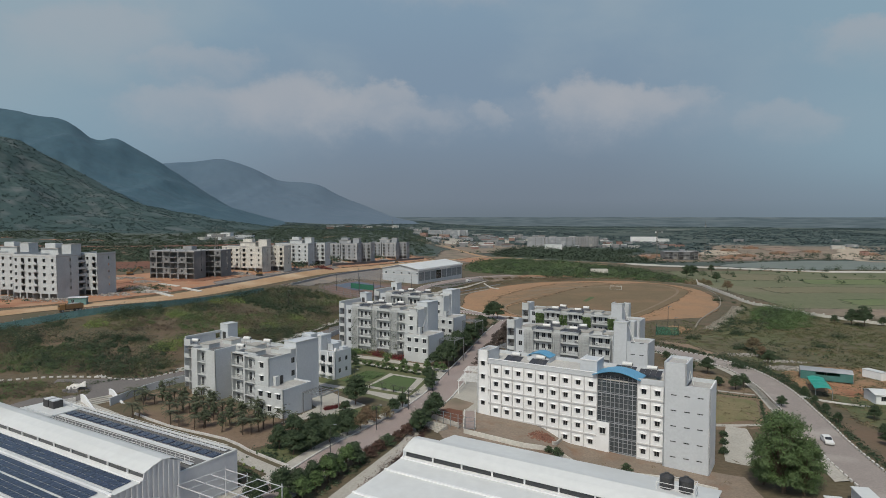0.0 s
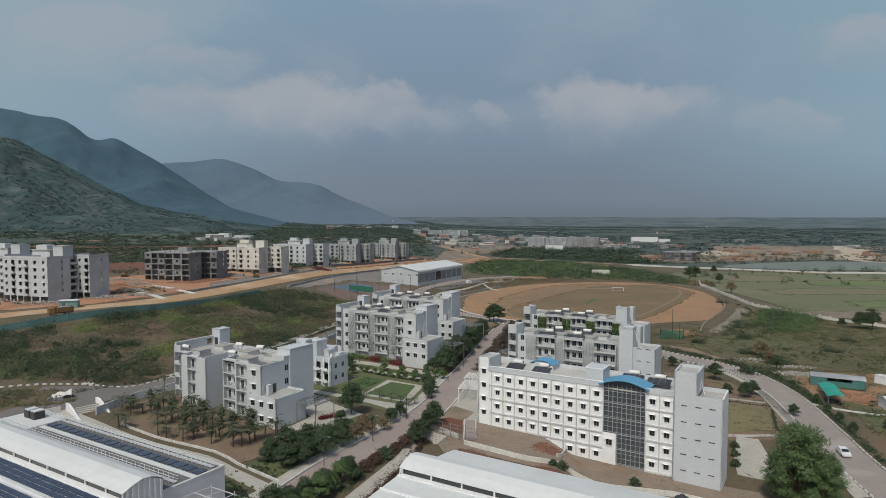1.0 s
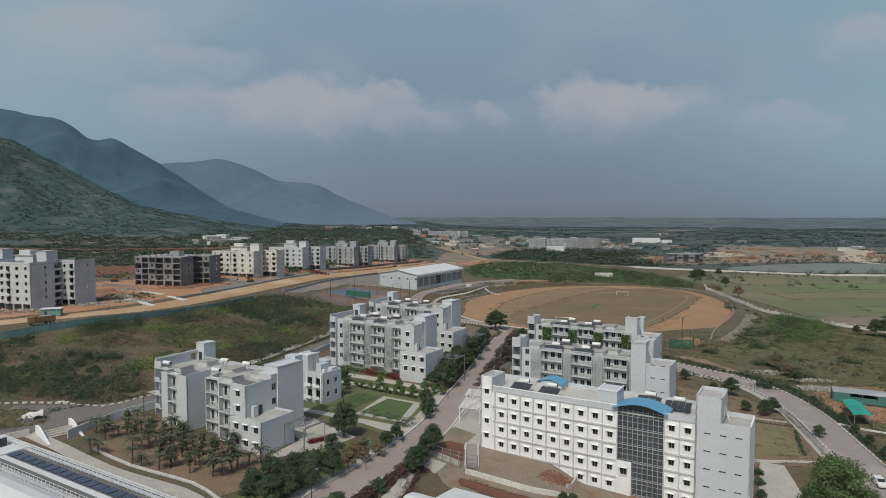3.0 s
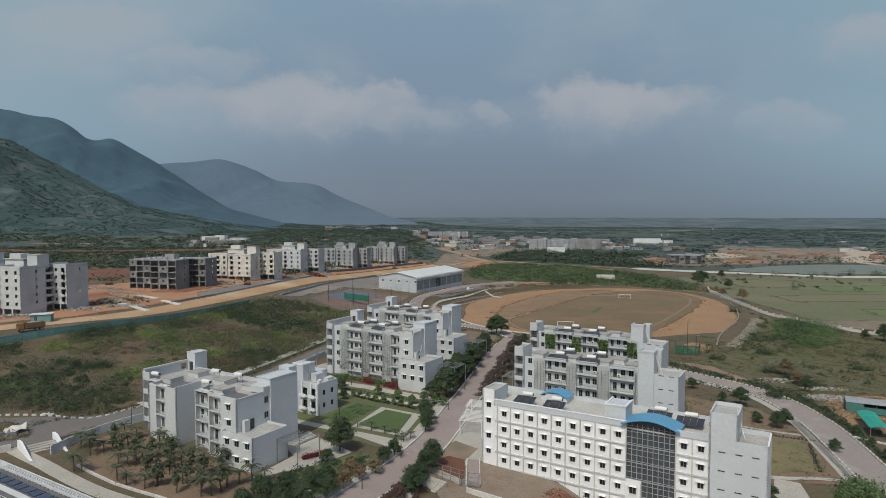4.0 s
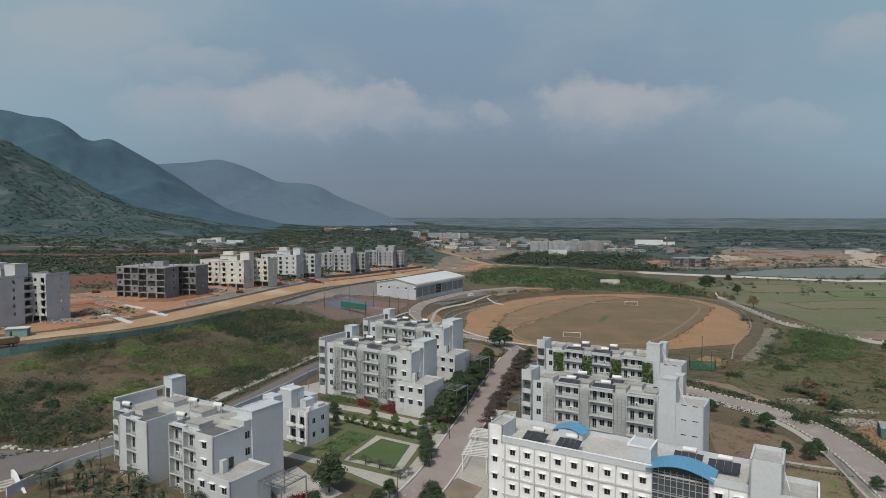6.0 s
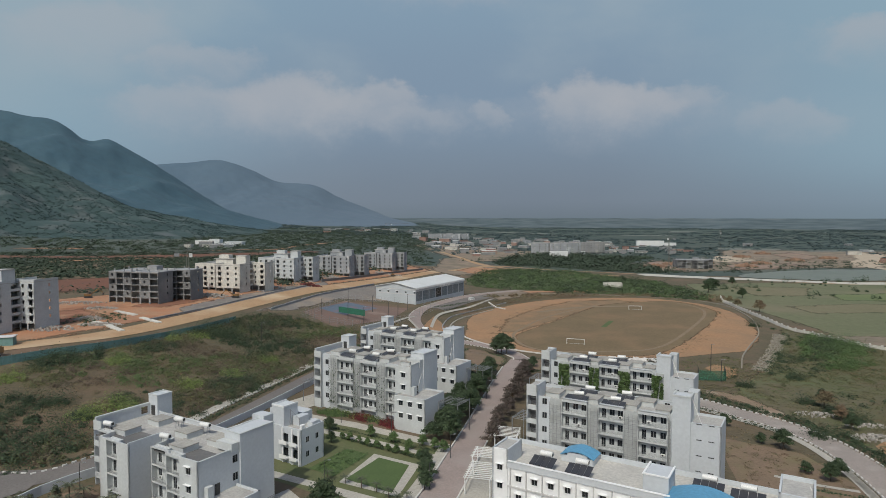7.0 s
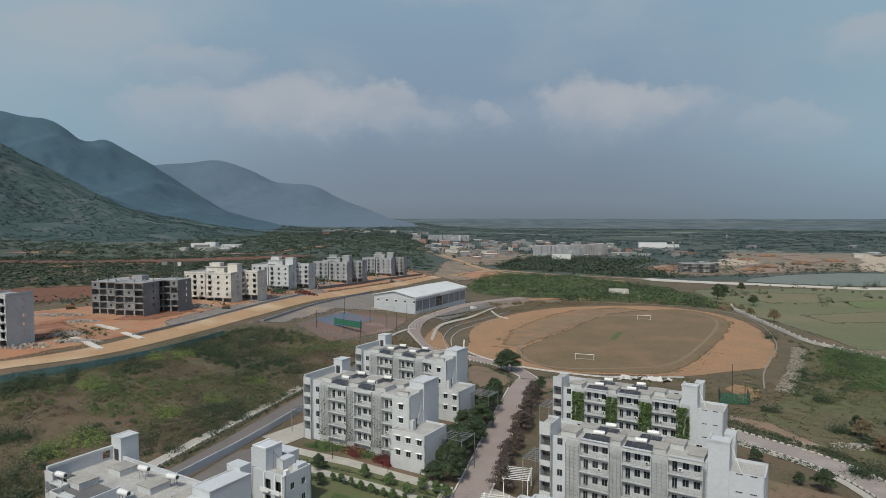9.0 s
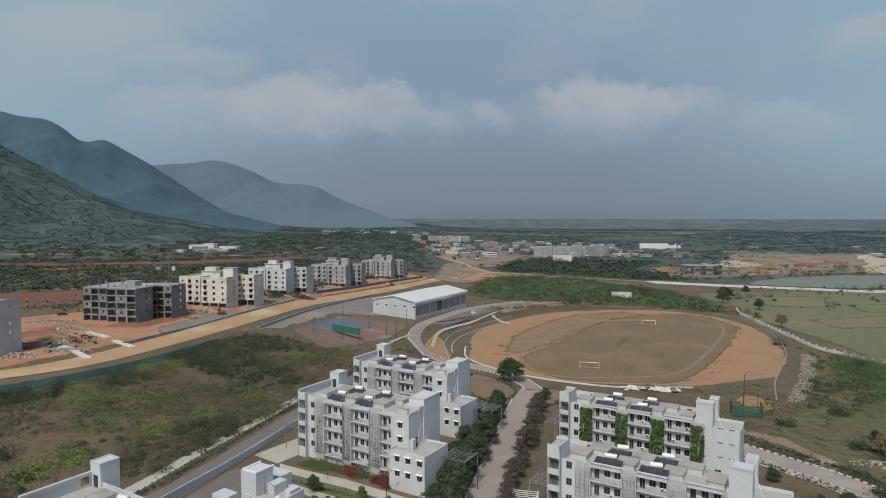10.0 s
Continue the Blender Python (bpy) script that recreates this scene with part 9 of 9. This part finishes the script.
for u in (0, 2.2):
    part("post", boxes((u - 0.07, u + 0.07, -0.07, 0.07, -0.5, 3.0)), M_FRAME, g)
for z in (0.4, 1.2, 2.0, 2.85):
    part("rail", boxes((0.08, 2.12, -0.05, 0.05, z, z + 0.08)), M_FRAME, g)
sc = thing("scaffold", Matrix.Translation((-1.5, 140.5, gz(-1.5, 140.5))) @ Matrix.Rotation(radians(-35), 4, "Z"), "low grey mesh fence panels by the road", "fence")
for k in range(4):
    for u in (0, 1.9):
        part("post", boxes((k * 2 + u - 0.035, k * 2 + u + 0.035, -0.035, 0.035, -0.3, 3.0)), M_FRAME, sc)
    for z in (0.3, 1.2, 2.1, 2.9):
        part("rail", boxes((k * 2 + 0.036, k * 2 + 1.864, -0.025, 0.025, z, z + 0.05)), M_FRAME, sc)


def heap(name, x, y, rx, ry, h, mat, label, category, seed, n=70, size=0.7):
    """A loose heap of rough lumps."""
    g = random.Random(seed)
    verts, faces = [], []
    for k in range(n):
        a, r = g.uniform(0, 6.28), g.random() ** 0.6
        px, py = x + math.cos(a) * r * rx, y + math.sin(a) * r * ry
        s = size * g.uniform(0.4, 1.2)
        c = Vector((px, py, gz(px, py) + h * (1 - r) * g.uniform(0.3, 1.0) + s * 0.2))
        rot = Euler((g.uniform(0, 3), g.uniform(0, 3), g.uniform(0, 3))).to_matrix()
        i = len(verts)
        for d in ((1, 0, 0), (-1, 0, 0), (0, 1, 0), (0, -1, 0), (0, 0, 0.7), (0, 0, -0.7)):
            verts.append(tuple(c + rot @ (Vector(d) * s * g.uniform(0.7, 1.2))))
        faces += [(i + p, i + q, i + r2) for p, q, r2 in ((0, 2, 4), (2, 1, 4), (1, 3, 4), (3, 0, 4), (2, 0, 5), (1, 2, 5), (3, 1, 5), (0, 3, 5))]
    me = bpy.data.meshes.new(name)
    me.from_pydata(verts, [], faces)
    me.materials.append(mat)
    return tagged(new(name, me), label, category, kind="stuff")


M_DIRTHEAP = material("reddish_earth_lumps", (0.3, 0.17, 0.11), (0.24, 0.16, 0.11), 6, 0.95, island=0.25)
M_BRICKHEAP = material("old_red_bricks", (0.26, 0.12, 0.08), (0.2, 0.1, 0.07), 0.8, 0.9, island=0.3)
M_REDSTEEL = material("red_oxide_steel", (0.16, 0.045, 0.035), (0.12, 0.035, 0.03), 1.0, 0.8, island=0.3)
heap("brick_stack", 22.0, 134.0, 3.4, 3.4, 0.35, M_BRICKHEAP, "low spread of red bricks beside the block", "bricks", 1, 420, 0.32)
for i, (x, y) in enumerate([(395, 850), (440, 900), (520, 960), (600, 1010), (360, 900), (480, 1040), (640, 930), (560, 1130), (300, 850), (260, 800)]):
    heap("earth_mound", x, y, 14, 9, 3.0, M_DIRTHEAP, "mound of reddish earth on the far site", "mound", 80 + i, 90, 3.0)
heap("steel_heap", -86, 446, 7, 4, 2.0, M_REDSTEEL, "dark red steel heap on the site", "heap", 2, 160, 0.8)
for i, (x, y, rx, ry) in enumerate([(-177, 344, 14, 5), (-149, 279, 10, 5), (-124, 374, 9, 4), (-44, 566, 12, 6), (-82, 492, 9, 5), (-136, 288, 9, 3), (-165, 262, 12, 5), (-190, 268, 14, 6), (-158, 328, 8, 3), (-100, 420, 8, 4)]):
    heap("rubble", x, y, rx, ry, 1.1, M_RUBBLE, "pale rubble and spoil on the site", "rubble", 10 + i, 130, 0.6)
heap("rubble", 108, 221, 6, 3, 0.8, M_RUBBLE, "white rubble beside the track", "rubble", 31, 120, 0.4)
heap("rubble", 113, 202, 7, 3.4, 0.9, M_RUBBLE, "white rubble behind the shed", "rubble", 33, 260, 0.45)
heap("rubble", 118, 212, 8, 2, 0.6, M_RUBBLE, "white rubble beside the shed", "rubble", 32, 120, 0.4)
for i, (x, y, h) in enumerate(along(smoothline([(117, 277), (124, 287), (137, 306), (151, 328), (165, 352)], 3), 4.6)):
    heap("stone_bank", x + 2.6, y - 1.6, 3.2, 3.2, 0.6, M_STONEBANK, "rough stone bank below the field", "stones", 40 + i, 90, 0.38)
heap("spoil_heap", -94.2, 156.7, 3.4, 2.0, 1.1, M_STONE, "dark spoil heap at the road junction", "heap", 51, 90, 0.5)
sheet = thing("tarpaulin", Matrix.Translation((-94.0, 157.2, gz(-94, 157) + 1.0)) @ Euler((0.35, -0.18, 0.3)).to_matrix().to_4x4(), "white sheet lying over the dark spoil heap", "sheet")
bm = bmesh.new()
rows = [[bm.verts.new((-2.2 + 4.4 * i / 8, -0.8 + 1.6 * j / 4, 0.22 * math.sin(i * 1.3 + j) + 0.1 * j)) for j in range(5)] for i in range(9)]
for a, b in zip(rows, rows[1:]):
    for j in range(4):
        bm.faces.new((a[j], b[j], b[j + 1], a[j + 1]))
ex = bmesh.ops.extrude_face_region(bm, geom=bm.faces[:])
for v in [q for q in ex["geom"] if isinstance(q, bmesh.types.BMVert)]:
    v.co.z += 0.05
part("cloth", bm, M_KERB, sheet)
heap("kerb_rubble", -93, 167.5, 2.2, 0.7, 0.4, M_KERB, "white broken concrete by the road", "rubble", 50, 26, 0.35)
BOARD_RNG = random.Random(3)
boards = thing("board_stack", Matrix.Translation((64.5, 288.6, gz(70, 287))) @ Matrix.Rotation(radians(-17), 4, "Z"), "crumpled white boards and sheets stacked by the field", "boards")
for k in range(17):
    bm = boxes((-0.9, 0.9, -1.3, 1.3, 0, 0.12))
    bmesh.ops.transform(bm, matrix=Matrix.Translation((k * 1.15, BOARD_RNG.uniform(-0.5, 0.5), 0.45 + BOARD_RNG.uniform(0, 0.5))) @ Euler((BOARD_RNG.uniform(-0.5, 0.5), BOARD_RNG.uniform(-0.4, 0.4), BOARD_RNG.uniform(-0.5, 0.5))).to_matrix().to_4x4(), verts=bm.verts)
    part("board", bm, M_KERB, boards)

for a, b in (((-146.6, 320.0), (-132.7, 309.7)), ((-127.6, 304.2), (-116.3, 296.1)), ((-141.6, 293.9), (-131, 286)), ((-131, 285), (-121.8, 276.9))):
    low_wall("concrete_slab", [a, b], 0.5, 2.2, M_PALECONC, "long pale concrete slab lying on the site", "slab")
shack = thing("site_shack", Matrix.Translation((-150.3, 247.5, gz(-148, 248))) @ Matrix.Rotation(radians(20), 4, "Z"), "small teal sheet-metal shack beside the haul road", "hut")
wall_run("front_wall", shack, M_TEAL, (0, 0), (6.5, 0), -0.5, 3.0, [(1.6, 1.2, 0.9, 2.0, WIN_TALL)], 0.1)
wall_run("end_wall", shack, M_TEAL, (6.5, 0), (6.5, 4), -0.5, 3.0, (), 0.1)
wall_run("back_wall", shack, M_TEAL, (6.5, 4), (0, 4), -0.5, 3.0, (), 0.1)
wall_run("end_wall", shack, M_TEAL, (0, 4), (0, 0), -0.5, 3.0, (), 0.1)
part("roof", boxes((-0.3, 6.8, -0.4, 4.4, 3.004, 3.16)), M_CLAD, shack)
for i, (x, y) in enumerate([(-81.8, 499.4), (-52.2, 570.8), (-121.2, 368.6), (-147, 300)]):
    heap("sand_heap", x, y, 7, 4, 1.8, M_RUBBLE, "pale heap of sand and gravel by the flats", "heap", 60 + i, 150, 0.6)

# ---- distant houses ----
HOUSE_RNG = random.Random(12)
HOUSE_MATS = [M_PALECONC, M_FLATS2, M_CONCRETE, M_CONCRETE, material("pink_plaster", (0.42, 0.27, 0.22), (0.36, 0.23, 0.19), 4)]
spots = scatter([(30, 860), (190, 1020), (330, 1100), (480, 1180), (420, 1600), (60, 1650), (-80, 1400), (-20, 1000)], 110, 71) + scatter([(400, 900), (760, 900), (1100, 1300), (700, 1700), (450, 1400)], 9, 72) + scatter([(-330, 800), (-250, 800), (-250, 850), (-330, 850)], 7, 73) + scatter([(-320, 1500), (-60, 1500), (-60, 1900), (-320, 1900)], 22, 74)
for x, y in spots:
    w, d, h = HOUSE_RNG.uniform(7, 22), HOUSE_RNG.uniform(7, 13), HOUSE_RNG.choice((3.4, 3.6, 4, 6.6))
    hm = HOUSE_RNG.choice(HOUSE_MATS)
    hs = thing("house", Matrix.Translation((x, y, gz(x, y))) @ Matrix.Rotation(HOUSE_RNG.uniform(-0.4, 0.4), 4, "Z"), "pale low building among far trees", "house", "distant houses")
    holes = [(w * (i + 0.5) / int(w / 4), z + 1.7, 1.6, 1.5) for i in range(int(w / 4)) for z in ([0] if h < 6 else [0, 3.3])]
    bm = bmesh.new()
    holed(bm, 0, w, -2, h, 0, 0.3, [(a - b / 2, a + b / 2, c - e / 2, c + e / 2) for a, c, b, e in holes])
    part("front_wall", bm, hm, hs)
    part("rear_block", boxes((0, w, 1.2, d, -2, h)), hm, hs)
    part("roof", boxes((-0.4, w + 0.4, -0.4, d + 0.4, h + 0.004, h + 0.4)), HOUSE_RNG.choice((M_METALROOF, M_ROOFSLAB, M_CONCRETE, M_BRICKHEAP)), hs)
bushes("site_trees", scatter([(20, 800), (190, 1000), (420, 1000), (800, 900), (700, 760), (330, 750), (210, 700)], 520, 75, avoid=[POND]), 3.6, 3.6, 50, 1.0, M_WOODS, "dark trees dotted over the far site", 75, "woods")
bushes("town_trees", scatter([(0, 900), (200, 1030), (560, 1150), (500, 1700), (-50, 1700), (-100, 1300)], 520, 76), 5, 4.5, 30, 1.8, M_FARWOODS, "trees between the far houses", 76, "woods")
bushes("site_scrub", scatter([(-235, 240), (-178, 240), (-160, 262), (-175, 290), (-230, 300)], 60, 77) + scatter([(-165, 296), (-140, 285), (-128, 305), (-150, 318)], 40, 78), 1.6, 1.2, 36, 0.5, M_LEAF, "green weeds on the building site", 77)
bushes("pond_bushes", scatter([(300, 632), (440, 655), (560, 664), (560, 690), (420, 690), (300, 660)], 34, 79), 2.8, 3.8, 110, 0.7, M_LEAF, "dark bushes along the pond bank", 79)
for x, y, w, h in ((-338, 890, 26, 5), (-318, 888, 14, 7), (-296, 884, 24, 4), (-700, 1016, 60, 5), (-660, 1013, 34, 4), (-622, 1011, 20, 4), (-592, 1009, 14, 4), (440, 1452, 60, 11), (492, 1462, 40, 6), (156, 948, 26, 8)):
    hs = thing("house", Matrix.Translation((x, y, gz(x, y))) @ Matrix.Rotation(-0.1, 4, "Z"), "low white building far off among trees", "house", "distant houses")
    n = max(2, int(w / 5))
    bm = bmesh.new()
    holed(bm, 0, w, -2, h, 0, 0.3, [(w * (i + 0.3) / n, w * (i + 0.7) / n, z + 0.8, z + 2.6) for i in range(n) for z in range(0, int(h) - 2, 3)])
    part("front_wall", bm, M_WHITE, hs)
    part("rear_block", boxes((0, w, 1.5, 12, -2, h)), M_WHITE, hs)
    part("roof", boxes((-0.4, w + 0.4, -0.4, 12.4, h + 0.004, h + 0.4)), M_METALROOF, hs)
near_hill = bpy.data.objects["near_hill"]
hm = near_hill.data
HILL_RNG = random.Random(8)
pick = []
while len(pick) < 7000:
    f = hm.polygons[HILL_RNG.randrange(len(hm.polygons))]
    a, b, c, d = (hm.vertices[i].co for i in f.vertices)
    u, v = HILL_RNG.random(), HILL_RNG.random()
    p = a.lerp(b, u).lerp(d.lerp(c, u), v)
    if p.z > gz(p.x, p.y) + 1 and noise.noise(Vector((p.x / 70, p.y / 70, 2.0))) > -0.25:
        pick.append(p - Vector((0, 0, 0.6)))
sp = np.array([[q * 3.6, q * 3.6, q * 2.4] for q in (HILL_RNG.uniform(0.5, 1.3) for k in range(7000))])
# leaf colour blued with painted haze to match the slope below
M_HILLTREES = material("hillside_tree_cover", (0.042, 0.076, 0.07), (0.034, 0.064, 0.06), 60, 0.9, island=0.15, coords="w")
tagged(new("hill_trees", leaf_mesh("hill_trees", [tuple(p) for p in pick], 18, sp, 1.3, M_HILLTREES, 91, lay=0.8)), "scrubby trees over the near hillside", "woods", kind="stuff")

patch("net_ground", [(97, 262), (101, 260), (106, 264), (112, 276), (106, 284), (98, 276)], M_FIELDDIRT, 0.1, "bare orange earth beside the practice net", "ground", 1.2, 4)
